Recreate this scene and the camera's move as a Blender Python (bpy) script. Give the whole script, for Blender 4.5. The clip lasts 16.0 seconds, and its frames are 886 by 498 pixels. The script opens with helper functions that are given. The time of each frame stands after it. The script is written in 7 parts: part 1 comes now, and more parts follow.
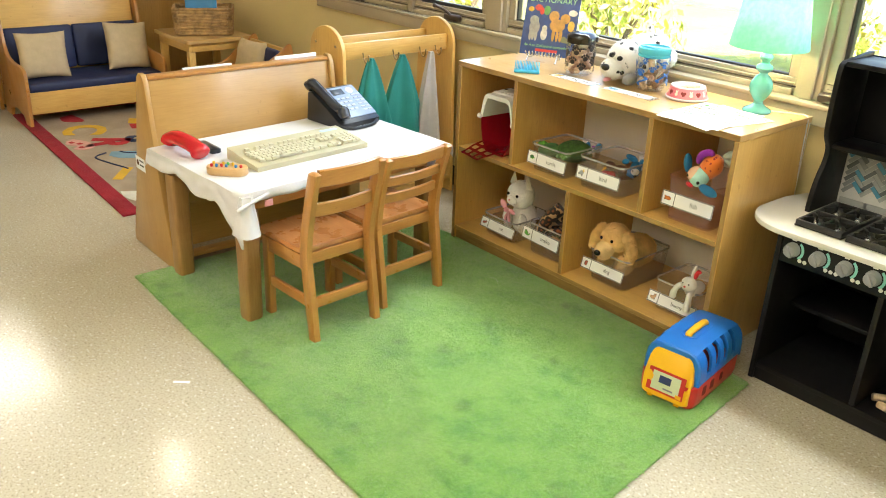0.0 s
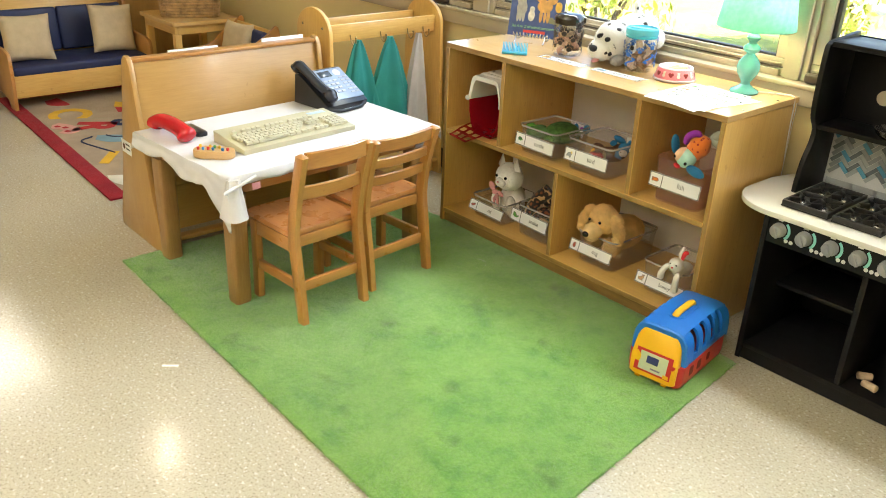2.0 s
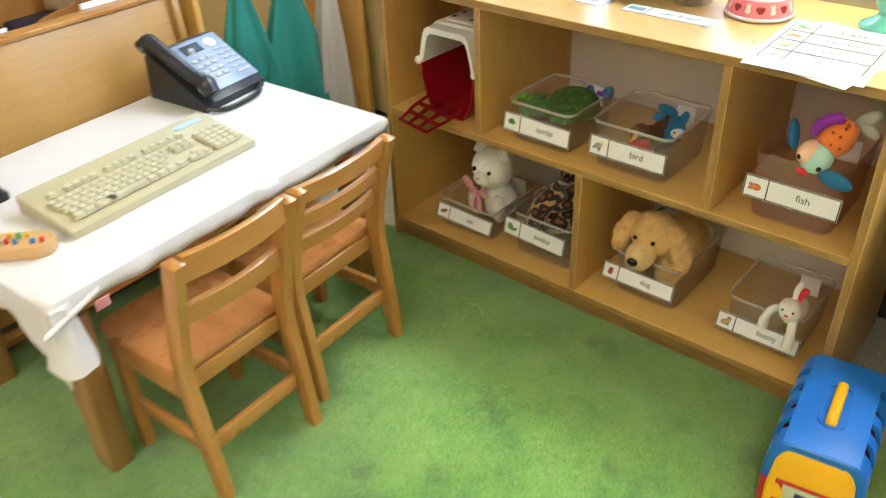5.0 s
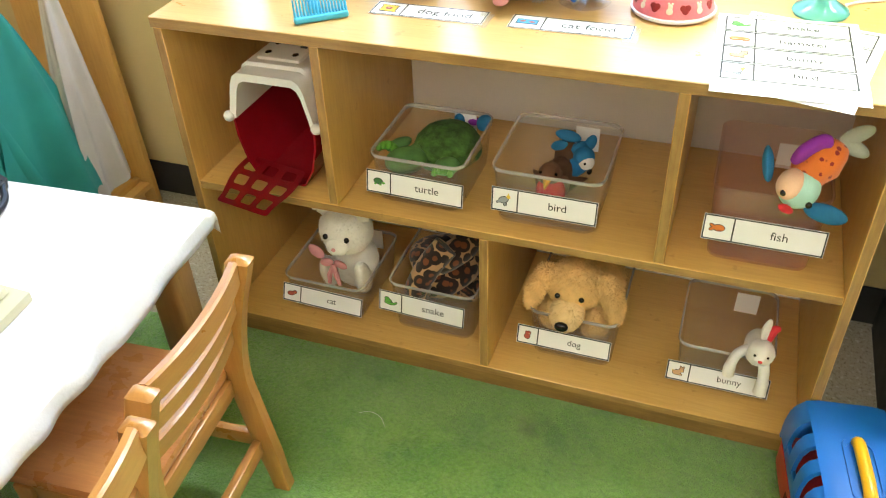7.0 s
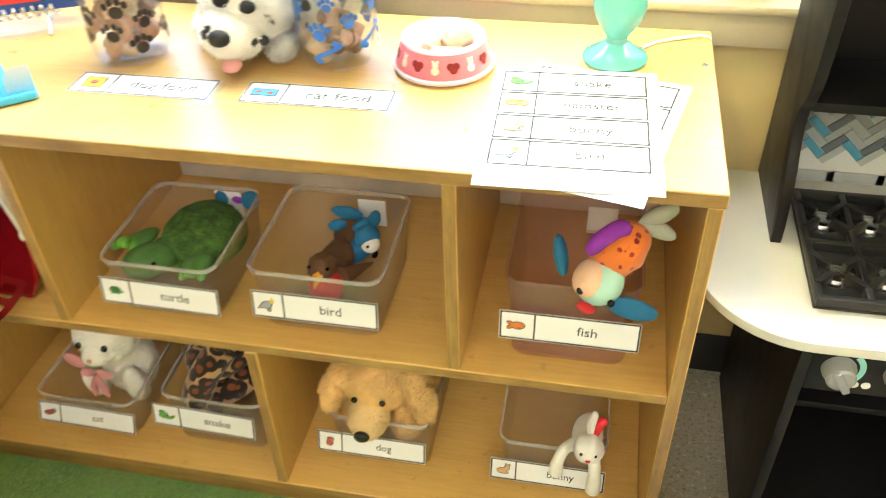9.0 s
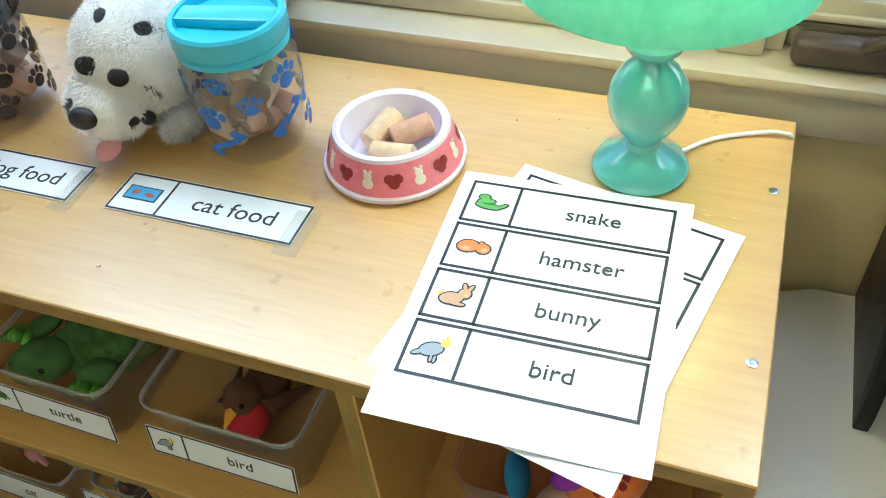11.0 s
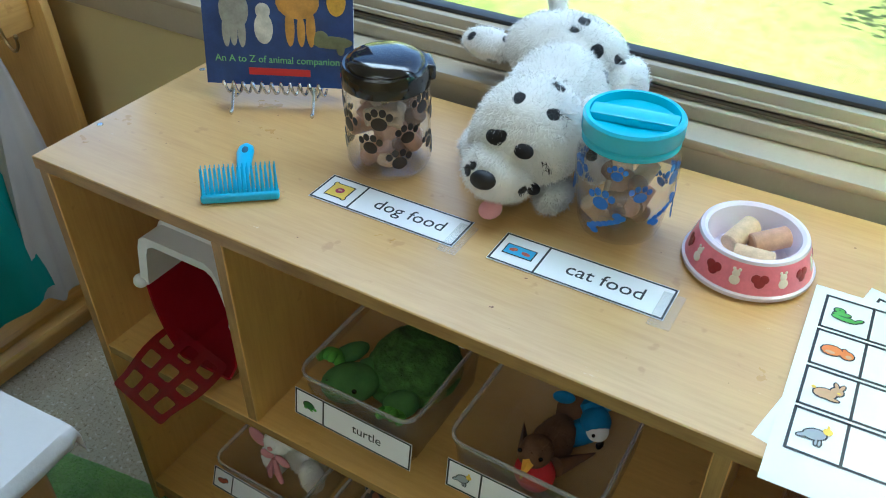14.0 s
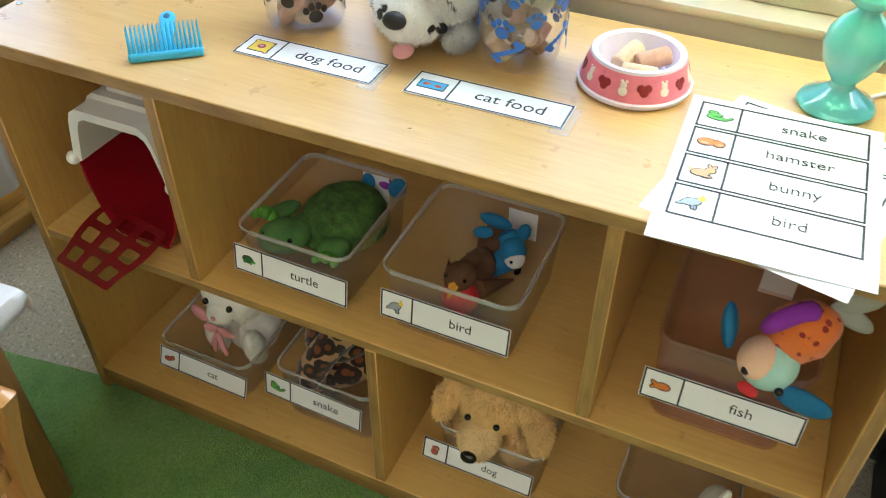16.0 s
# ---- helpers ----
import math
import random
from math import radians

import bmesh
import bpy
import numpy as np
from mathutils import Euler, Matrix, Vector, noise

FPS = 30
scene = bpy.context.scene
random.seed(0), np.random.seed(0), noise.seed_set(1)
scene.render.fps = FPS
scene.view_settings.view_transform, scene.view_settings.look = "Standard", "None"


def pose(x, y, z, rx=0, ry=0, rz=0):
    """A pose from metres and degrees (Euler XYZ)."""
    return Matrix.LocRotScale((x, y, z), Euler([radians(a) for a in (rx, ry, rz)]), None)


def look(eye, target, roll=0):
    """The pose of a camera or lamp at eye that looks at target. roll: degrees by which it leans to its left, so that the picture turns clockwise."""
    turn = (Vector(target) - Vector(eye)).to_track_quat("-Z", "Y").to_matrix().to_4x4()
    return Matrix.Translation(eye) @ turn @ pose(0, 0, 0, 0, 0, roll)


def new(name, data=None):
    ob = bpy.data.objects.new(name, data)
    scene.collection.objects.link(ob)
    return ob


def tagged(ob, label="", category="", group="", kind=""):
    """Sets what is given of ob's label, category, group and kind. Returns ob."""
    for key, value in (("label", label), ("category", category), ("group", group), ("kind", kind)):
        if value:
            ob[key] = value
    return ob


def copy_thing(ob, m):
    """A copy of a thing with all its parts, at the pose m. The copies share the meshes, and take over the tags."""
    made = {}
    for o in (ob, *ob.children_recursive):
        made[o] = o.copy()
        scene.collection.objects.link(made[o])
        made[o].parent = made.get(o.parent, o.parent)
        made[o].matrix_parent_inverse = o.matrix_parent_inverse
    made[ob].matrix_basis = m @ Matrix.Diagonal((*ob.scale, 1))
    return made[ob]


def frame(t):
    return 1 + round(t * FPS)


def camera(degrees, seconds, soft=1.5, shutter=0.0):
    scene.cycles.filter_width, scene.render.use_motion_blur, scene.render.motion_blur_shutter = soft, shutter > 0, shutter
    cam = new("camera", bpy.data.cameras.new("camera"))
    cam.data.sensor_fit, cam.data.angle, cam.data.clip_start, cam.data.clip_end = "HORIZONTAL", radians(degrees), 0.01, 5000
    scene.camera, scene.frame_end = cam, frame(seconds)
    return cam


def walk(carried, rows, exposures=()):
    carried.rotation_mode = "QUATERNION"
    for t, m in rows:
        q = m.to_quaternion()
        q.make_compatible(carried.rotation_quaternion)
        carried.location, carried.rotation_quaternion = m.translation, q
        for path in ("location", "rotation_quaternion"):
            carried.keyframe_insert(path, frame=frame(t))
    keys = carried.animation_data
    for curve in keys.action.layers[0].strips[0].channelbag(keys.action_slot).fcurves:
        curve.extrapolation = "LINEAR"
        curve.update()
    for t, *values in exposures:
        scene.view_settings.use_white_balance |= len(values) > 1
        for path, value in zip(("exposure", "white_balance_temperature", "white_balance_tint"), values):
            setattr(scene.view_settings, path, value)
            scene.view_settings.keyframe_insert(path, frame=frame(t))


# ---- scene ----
cam = camera(55.9, 16.0, 1.0, 0.4)
PATH = [
    (0, (2.432, -2.17, 1.385), (1.055, -0.965, 0.578), 2.5),
    (0.5, (2.43, -2.167, 1.384), (1.067, -0.952, 0.568), 2.8),
    (1, (2.43, -2.165, 1.382), (1.075, -0.951, 0.551), 2.6),
    (1.5, (2.436, -2.161, 1.381), (1.087, -0.946, 0.541), 2.4),
    (2, (2.438, -2.166, 1.383), (1.089, -0.953, 0.54), 2.5),
    (2.5, (2.432, -2.168, 1.38), (1.085, -0.958, 0.529), 2.6),
    (3, (2.366, -2.18, 1.378), (1.033, -0.976, 0.498), 1.5),
    (3.5, (2.248, -2.083, 1.357), (0.987, -0.895, 0.357), 3.6),
    (4, (2.094, -1.844, 1.333), (0.831, -0.653, 0.339), 3.6),
    (4.5, (1.775, -1.646, 1.31), (0.532, -0.488, 0.254), -1.0),
    (5, (1.489, -1.473, 1.327), (0.384, -0.225, 0.22), -2.3),
    (5.2, (1.413, -1.395, 1.32), (0.371, -0.081, 0.23), -1.1),
    (7.3, (0.951, -1.131, 1.307), (0.442, 0.334, 0.045), -2.4),
    (7.5, (0.95, -1.121, 1.316), (0.464, 0.338, 0.038), -2.3),
    (8, (0.971, -1.115, 1.32), (0.479, 0.361, 0.064), -2.7),
    (8.5, (1.075, -0.999, 1.336), (0.665, 0.553, 0.143), -1.4),
    (9, (1.08, -0.78, 1.29), (0.748, 0.727, 0.018), -2.2),
    (9.3, (1.108, -0.653, 1.301), (0.814, 0.791, -0.051), -4.1),
    (9.5, (1.117, -0.545, 1.288), (0.759, 0.831, -0.119), -5.6),
    (9.7, (1.119, -0.479, 1.287), (0.675, 0.873, -0.118), -4.5),
    (11.8, (1.174, -0.31, 1.27), (0.457, 0.899, -0.152), -8.8),
    (12, (1.142, -0.325, 1.283), (0.344, 0.862, -0.116), -8.6),
    (12.5, (1.061, -0.388, 1.301), (0.149, 0.786, -0.036), -5.1),
    (13, (1.0, -0.442, 1.325), (0.109, 0.797, 0.032), -1.7),
    (13.5, (0.967, -0.492, 1.331), (0.123, 0.81, 0.07), -1.0),
    (14, (0.946, -0.53, 1.329), (0.135, 0.821, 0.097), 0.0),
    (14.5, (0.931, -0.566, 1.321), (0.186, 0.805, 0.069), 0.0),
    (15, (0.952, -0.595, 1.292), (0.289, 0.796, 0.016), 0.6),
    (15.5, (0.971, -0.622, 1.267), (0.361, 0.759, -0.044), 0.9),
    (16, (1.026, -0.67, 1.28), (0.408, 0.693, -0.047), 0.3),
]
walk(cam, [(t, look(eye, target, roll)) for t, eye, target, roll in PATH],
     [(0, 3.07, 6700, 11), (5, 2.86, 6700, 12), (7.5, 3.28, 6500, 10), (9, 3.42, 6700, 9), (9.5, 3.22, 6600, 9), (10.8, 2.3, 5700, 7), (12, 1.13, 5500, 12), (12.5, 1.03, 5200, 8), (13, 1.36, 5150, 6), (13.5, 1.64, 5150, 5), (14.5, 1.9, 5300, 5), (15, 2.2, 5600, 7), (16, 2.45, 5900, 10)])

# ---- light ----
world = bpy.data.worlds.new("sky")
scene.world = world
world.use_nodes = True
wn = world.node_tree
sky = wn.nodes.new("ShaderNodeTexSky")
sky.sky_type, sky.sun_disc = "NISHITA", False
sky.sun_elevation, sky.sun_rotation = radians(45), radians(100)
wn.nodes["Background"].inputs[1].default_value = 0.15
wn.links.new(sky.outputs[0], wn.nodes["Background"].inputs[0])
sun_data = bpy.data.lights.new("sun", "SUN")
sun_data.energy, sun_data.angle, sun_data.color = 5.0, radians(0.6), (1.0, 0.93, 0.8)
sun = new("sun", sun_data)
sun.matrix_world = look((9, -1.6, 9), (0, 0, 0))
# Added area lamp, unseen above the window, to strengthen the daylight coming in.
fill_data = bpy.data.lights.new("window_sky", "AREA")
fill_data.shape, fill_data.size, fill_data.size_y = "RECTANGLE", 3.9, 0.30
fill_data.energy, fill_data.color = 15.5, (0.86, 0.95, 1.0)
window_sky = new("window_sky", fill_data)
window_sky.matrix_world = look((1.25, 0.66, 2.05), (1.25, -0.75, 0.75))
PANEL_LIGHT = 1.15


# ---- materials ----
def nodes(name):
    m = bpy.data.materials.new(name)
    m.use_nodes = True
    t = m.node_tree
    return m, t, t.nodes["Principled BSDF"]


def noise_at(t, scale, detail=4.0, stretch=(1, 1, 1), rough=0.55):
    co = t.nodes.new("ShaderNodeTexCoord")
    mp = t.nodes.new("ShaderNodeMapping")
    mp.inputs["Scale"].default_value = stretch
    n = t.nodes.new("ShaderNodeTexNoise")
    n.inputs["Scale"].default_value, n.inputs["Detail"].default_value = scale, detail
    n.inputs["Roughness"].default_value = rough
    t.links.new(co.outputs["Object"], mp.inputs["Vector"])
    t.links.new(mp.outputs[0], n.inputs["Vector"])
    return n.outputs["Fac"]


def ramp(t, fac, stops):
    r = t.nodes.new("ShaderNodeValToRGB")
    e = r.color_ramp.elements
    while len(e) < len(stops):
        e.new(0.5)
    for k, (p, c) in zip(e, stops):
        k.position, k.color = p, (*c, 1)
    t.links.new(fac, r.inputs[0])
    return r.outputs[0]


def mixed(t, a, b, fac, how="MIX"):
    m = t.nodes.new("ShaderNodeMix")
    m.data_type, m.blend_type = "RGBA", how
    for sock, v in ((m.inputs[0], fac), (m.inputs[6], a), (m.inputs[7], b)):
        if hasattr(v, "is_output"):
            t.links.new(v, sock)
        else:
            sock.default_value = v if isinstance(v, float) else (*v, 1)
    return m.outputs[2]


def bumped(t, p, height, strength, depth=0.002):
    b = t.nodes.new("ShaderNodeBump")
    b.inputs["Strength"].default_value, b.inputs["Distance"].default_value = strength, depth
    t.links.new(height, b.inputs["Height"])
    t.links.new(b.outputs[0], p.inputs["Normal"])


def shade(c, k):
    return tuple(min(1.0, v * k) for v in c)


def plain(name, col, rough=0.5, var=0.12, scale=6, bump=0.0, bscale=300, metal=0.0, coat=0.0, stretch=(1, 1, 1), depth=0.001):
    """A surface of one colour with slow stains, fine grain and a fine relief."""
    m, t, p = nodes(name)
    slow = ramp(t, noise_at(t, scale, 5, stretch), [(0.3, shade(col, 1 - var)), (0.7, shade(col, 1 + var))])
    fine = ramp(t, noise_at(t, bscale, 3, stretch), [(0.35, (0.9, 0.9, 0.9)), (0.65, (1, 1, 1))])
    t.links.new(mixed(t, slow, fine, min(1.0, var * 4), "MULTIPLY"), p.inputs["Base Color"])
    r = t.nodes.new("ShaderNodeMapRange")
    r.inputs["To Min"].default_value, r.inputs["To Max"].default_value = rough * 0.8, min(1, rough * 1.2)
    t.links.new(noise_at(t, scale * 3), r.inputs[0])
    t.links.new(r.outputs[0], p.inputs["Roughness"])
    p.inputs["Metallic"].default_value, p.inputs["Coat Weight"].default_value = metal, coat
    if bump:
        bumped(t, p, noise_at(t, bscale, 4, stretch), bump, depth)
    return m


def wood(name, light, dark, axis="x", rough=0.35, coat=0.25, figure=7.0):
    """Varnished timber: long fibres along one axis over a slow cloudy figure."""
    m, t, p = nodes(name)
    s = {"x": (0.06, 1, 1), "y": (1, 0.06, 1), "z": (1, 1, 0.06)}[axis]
    w = {"x": (0.35, 1, 1), "y": (1, 0.35, 1), "z": (1, 1, 0.35)}[axis]
    fibre = ramp(t, noise_at(t, 160, 4, s, 0.7), [(0.3, shade(dark, 0.9)), (0.62, light)])
    cloud = ramp(t, noise_at(t, figure, 5, w, 0.6), [(0.3, dark), (0.65, light)])
    both = mixed(t, cloud, fibre, 0.35)
    info = t.nodes.new("ShaderNodeObjectInfo")
    tone = ramp(t, info.outputs["Random"], [(0, (0.9, 0.88, 0.86)), (1, (1, 1, 1))])
    spots = ramp(t, noise_at(t, 38, 2), [(0.26, (0.62, 0.5, 0.4)), (0.31, (1, 1, 1))])
    both = mixed(t, both, spots, 0.35, "MULTIPLY")
    t.links.new(mixed(t, both, tone, 1.0, "MULTIPLY"), p.inputs["Base Color"])
    r = t.nodes.new("ShaderNodeMapRange")
    r.inputs["To Min"].default_value, r.inputs["To Max"].default_value = rough * 0.7, rough * 1.35
    t.links.new(noise_at(t, 14, 5), r.inputs[0])
    t.links.new(r.outputs[0], p.inputs["Roughness"])
    p.inputs["Coat Weight"].default_value, p.inputs["Coat Roughness"].default_value = coat, 0.15
    bumped(t, p, noise_at(t, 220, 3, s), 0.08, 0.0006)
    return m


def scuffed(name, *look_):
    """Timber with scattered pale scratches and small dark dents from years of use."""
    m = wood(name, *look_)
    t = m.node_tree
    p = t.nodes["Principled BSDF"]
    base = p.inputs["Base Color"].links[0].from_socket
    pale = ramp(t, noise_at(t, 26, 6, (0.5, 1.6, 1), 0.8), [(0.66, (0, 0, 0)), (0.70, (0.55, 0.55, 0.55))])
    dents = ramp(t, noise_at(t, 95, 2), [(0.215, (0.35, 0.25, 0.18)), (0.235, (1, 1, 1))])
    col = mixed(t, mixed(t, base, (0.80, 0.66, 0.44), pale), dents, 1.0, "MULTIPLY")
    t.links.new(col, p.inputs["Base Color"])
    return m


def clear(name, tint=(1, 1, 1), haze=0.1, hazecol=(0.9, 0.9, 0.9), gloss=0.08):
    """Thin clear plastic or glass: light passes, a little is scattered, and the gloss grows at grazing angles."""
    m, t, p = nodes(name)
    out = t.nodes["Material Output"]
    tr, df, gl, lw, pw, ma = (t.nodes.new("ShaderNode" + k) for k in ("BsdfTransparent", "BsdfDiffuse", "BsdfGlossy", "LayerWeight", "Math", "Math"))
    tr.inputs[0].default_value, df.inputs[0].default_value = (*tint, 1), (*hazecol, 1)
    gl.inputs["Roughness"].default_value = gloss
    pw.operation, pw.inputs[1].default_value = "POWER", 4.0
    ma.operation, ma.inputs[1].default_value, ma.inputs[2].default_value = "MULTIPLY_ADD", 0.55, 0.035
    t.links.new(lw.outputs["Facing"], pw.inputs[0]), t.links.new(pw.outputs[0], ma.inputs[0])
    a, b = t.nodes.new("ShaderNodeMixShader"), t.nodes.new("ShaderNodeMixShader")
    a.inputs[0].default_value = haze
    t.links.new(tr.outputs[0], a.inputs[1]), t.links.new(df.outputs[0], a.inputs[2])
    t.links.new(ma.outputs[0], b.inputs[0]), t.links.new(a.outputs[0], b.inputs[1]), t.links.new(gl.outputs[0], b.inputs[2])
    t.links.new(b.outputs[0], out.inputs[0])
    return m


def glow(name, col, strength):
    m, t, p = nodes(name)
    p.inputs["Base Color"].default_value = (*col, 1)
    p.inputs["Emission Color"].default_value, p.inputs["Emission Strength"].default_value = (*col, 1), strength
    return m


def spotted(name, base, spot, scale, size, rings=None, rough=0.9):
    """Short plush with scattered dark spots, or rings with a lighter middle."""
    m, t, p = nodes(name)
    co = t.nodes.new("ShaderNodeTexCoord")
    v = t.nodes.new("ShaderNodeTexVoronoi")
    v.inputs["Scale"].default_value = scale
    warp = t.nodes.new("ShaderNodeVectorMath")
    warp.operation = "MULTIPLY_ADD"
    nz = t.nodes.new("ShaderNodeTexNoise")
    nz.inputs["Scale"].default_value = scale * 1.3
    warp.inputs[1].default_value = (0.35 / scale,) * 3
    t.links.new(co.outputs["Object"], nz.inputs["Vector"])
    t.links.new(nz.outputs["Color"], warp.inputs[0]), t.links.new(co.outputs["Object"], warp.inputs[2])
    t.links.new(warp.outputs[0], v.inputs["Vector"])
    stops = [(size, spot), (size + 0.03, base)] if rings is None else [(size * 0.45, rings), (size * 0.55, spot), (size, spot), (size + 0.04, base)]
    col = ramp(t, v.outputs["Distance"], stops)
    tone = ramp(t, noise_at(t, 25, 3), [(0.3, (0.88, 0.87, 0.85)), (0.7, (1, 1, 1))])
    t.links.new(mixed(t, col, tone, 1.0, "MULTIPLY"), p.inputs["Base Color"])
    p.inputs["Roughness"].default_value = rough
    p.inputs["Sheen Weight"].default_value = 0.3
    bumped(t, p, noise_at(t, 500, 3), 0.4, 0.001)
    return m


BIRCH_L, BIRCH_D = (0.75, 0.475, 0.145), (0.59, 0.32, 0.082)
birch_x = wood("birch plywood along", BIRCH_L, BIRCH_D, "x")
birch_y = wood("birch plywood across", BIRCH_L, BIRCH_D, "y")
birch_z = wood("birch plywood upright", BIRCH_L, BIRCH_D, "z")
birch_top = scuffed("worn birch top", (0.71, 0.46, 0.175), (0.57, 0.33, 0.10), "x", 0.30, 0.8)
birch_top.node_tree.nodes["Principled BSDF"].inputs["Coat Roughness"].default_value = 0.27
# The birch at about two thirds strength, for book display and room divider.
dark_birch_y = wood("darker birch across", (0.50, 0.295, 0.092), (0.39, 0.205, 0.056), "y")
dark_birch_z = wood("darker birch upright", (0.50, 0.295, 0.092), (0.39, 0.205, 0.056), "z")
ply_edge = wood("plywood edge", (0.46, 0.28, 0.09), (0.22, 0.12, 0.04), "x", 0.5, 0.1, 30)
# Plinth timber darkened mostly for the shade at the foot of the shelf.
plinth_shaded = wood("shaded plinth timber", (0.33, 0.20, 0.055), (0.17, 0.095, 0.03), "x", 0.5, 0.1, 22)
ply_edge_z = wood("plywood edge upright", (0.46, 0.28, 0.09), (0.22, 0.12, 0.04), "z", 0.5, 0.1, 30)
maple_x = wood("maple along", (0.54, 0.26, 0.072), (0.41, 0.175, 0.043), "x", 0.3, 0.4, 12)
maple_y = wood("maple across", (0.54, 0.26, 0.072), (0.41, 0.175, 0.043), "y", 0.3, 0.4, 12)
maple_z = wood("maple upright", (0.54, 0.26, 0.072), (0.41, 0.175, 0.043), "z", 0.3, 0.4, 12)
seat_wood = wood("worn seat timber", (0.56, 0.25, 0.085), (0.39, 0.145, 0.045), "x", 0.28, 0.45, 16)
leg_wood = wood("table leg timber", (0.42, 0.24, 0.09), (0.30, 0.15, 0.05), "z", 0.4, 0.2, 14)
back_white = plain("white hardboard", (0.74, 0.71, 0.68), 0.45, 0.05, 3, 0.03)
wall_paint = plain("pale yellow wall paint", (0.66, 0.53, 0.26), 0.6, 0.04, 1.5, 0.15, 350)
ceiling_paint = plain("ceiling board", (0.82, 0.81, 0.77), 0.8, 0.05, 3, 0.3, 120)
trim_paint = plain("khaki window trim", (0.45, 0.38, 0.27), 0.24, 0.06, 4, 0.03, 200, coat=0.7)
rubber_black = plain("black rubber skirting", (0.03, 0.03, 0.03), 0.5, 0.2, 5)
black_lam = plain("black laminate", (0.009, 0.009, 0.010), 0.42, 0.25, 8, 0.05, 250, stretch=(1, 1, 0.1))
black_lam.node_tree.nodes["Principled BSDF"].inputs["Specular IOR Level"].default_value = 0.22
white_lam = plain("white laminate", (0.68, 0.66, 0.60), 0.25, 0.04, 4)
iron_black = plain("black moulded plastic", (0.02, 0.02, 0.021), 0.4, 0.2, 10, 0.1)
grey_plastic = plain("grey plastic", (0.30, 0.31, 0.32), 0.35, 0.08, 10)
steel = plain("bright steel", (0.6, 0.6, 0.6), 0.25, 0.08, 20, metal=1.0)
teal_gloss = plain("teal glazed lamp", (0.16, 0.52, 0.44), 0.15, 0.08, 10, coat=0.6)
red_gloss = plain("red plastic", (0.52, 0.012, 0.02), 0.22, 0.08, 10, coat=0.2)
crimson = plain("crimson plastic", (0.30, 0.006, 0.014), 0.25, 0.1, 10, coat=0.2)
red_carrier = plain("bright red plastic", (0.62, 0.03, 0.03), 0.35, 0.06, 10, 0.03)
blue_carrier = plain("blue plastic", (0.015, 0.17, 0.62), 0.32, 0.06, 10, 0.03)
yellow_carrier = plain("yellow plastic", (0.90, 0.48, 0.015), 0.32, 0.05, 10, 0.03)
sky_blue = plain("sky blue plastic", (0.06, 0.46, 0.75), 0.3, 0.06, 12)
white_plastic = plain("white plastic", (0.78, 0.77, 0.74), 0.35, 0.04, 8)
paper_white = plain("white paper", (0.84, 0.84, 0.85), 0.5, 0.02, 12)
ink = plain("black ink", (0.02, 0.02, 0.025), 0.5, 0.1, 20)
beige_key = plain("beige computer plastic", (0.48, 0.44, 0.29), 0.5, 0.05, 10, 0.1, 600)
beige_cap = plain("pale key cap", (0.54, 0.50, 0.35), 0.45, 0.05, 10)
phone_black = plain("black phone plastic", (0.016, 0.018, 0.022), 0.3, 0.15, 20)
phone_grey = plain("blue grey phone plastic", (0.26, 0.34, 0.47), 0.3, 0.08, 20)
cloth_white = plain("white paper cloth", (0.66, 0.65, 0.66), 0.55, 0.03, 8, 0.25, 140, depth=0.003)
teal_cloth = plain("teal smock cloth", (0.012, 0.20, 0.17), 0.75, 0.15, 6, 0.4, 900)
grey_cloth = plain("grey smock cloth", (0.42, 0.38, 0.34), 0.8, 0.12, 6, 0.4, 900)
navy_vinyl = plain("navy vinyl", (0.012, 0.020, 0.075), 0.55, 0.15, 6, 0.2, 200)
cushion_cloth = plain("oatmeal cushion cloth", (0.54, 0.42, 0.26), 0.9, 0.08, 20, 0.7, 500)
wicker = plain("woven seagrass", (0.40, 0.235, 0.09), 0.7, 0.4, 30, 0.8, 250, depth=0.004)
cork = plain("cork", (0.68, 0.50, 0.33), 0.85, 0.2, 60, 0.6, 700)
cork_red = plain("wine-stained cork", (0.55, 0.32, 0.22), 0.85, 0.2, 60, 0.6, 700)
cork_dark = plain("dark cork", (0.30, 0.18, 0.11), 0.85, 0.25, 60, 0.6, 700)
glass = clear("window glass", (0.97, 0.98, 0.97), 0.0, gloss=0.02)
bin_plastic = clear("clear bin plastic", (0.97, 0.96, 0.95), 0.055, (0.75, 0.72, 0.72), 0.12)
bin_rim = clear("clear bin rim", (0.95, 0.93, 0.92), 0.30, (0.8, 0.77, 0.77), 0.12)
pink_plastic = clear("rose bin plastic", (0.97, 0.89, 0.86), 0.10, (0.72, 0.50, 0.46), 0.12)
jar_plastic = clear("clear jar", (0.99, 0.99, 0.99), 0.01, gloss=0.03)
fur_white = plain("white plush", (0.86, 0.83, 0.76), 0.95, 0.08, 20, 0.5, 500)
fur_cream = plain("cream plush", (0.78, 0.75, 0.70), 0.95, 0.08, 20, 0.5, 500)
fur_gold = plain("golden plush", (0.78, 0.50, 0.19), 0.95, 0.2, 22, 0.5, 500)
fur_pale = plain("pale golden plush", (0.80, 0.57, 0.27), 0.95, 0.12, 22, 0.5, 500)
fur_spot = spotted("white plush with black spots", (0.86, 0.84, 0.79), (0.012, 0.011, 0.012), 24, 0.19)
leopard = spotted("leopard plush", (0.46, 0.27, 0.13), (0.016, 0.007, 0.005), 40, 0.60, (0.20, 0.055, 0.015))
green_plush = plain("green plush", (0.075, 0.19, 0.05), 0.95, 0.25, 30, 0.6, 500)
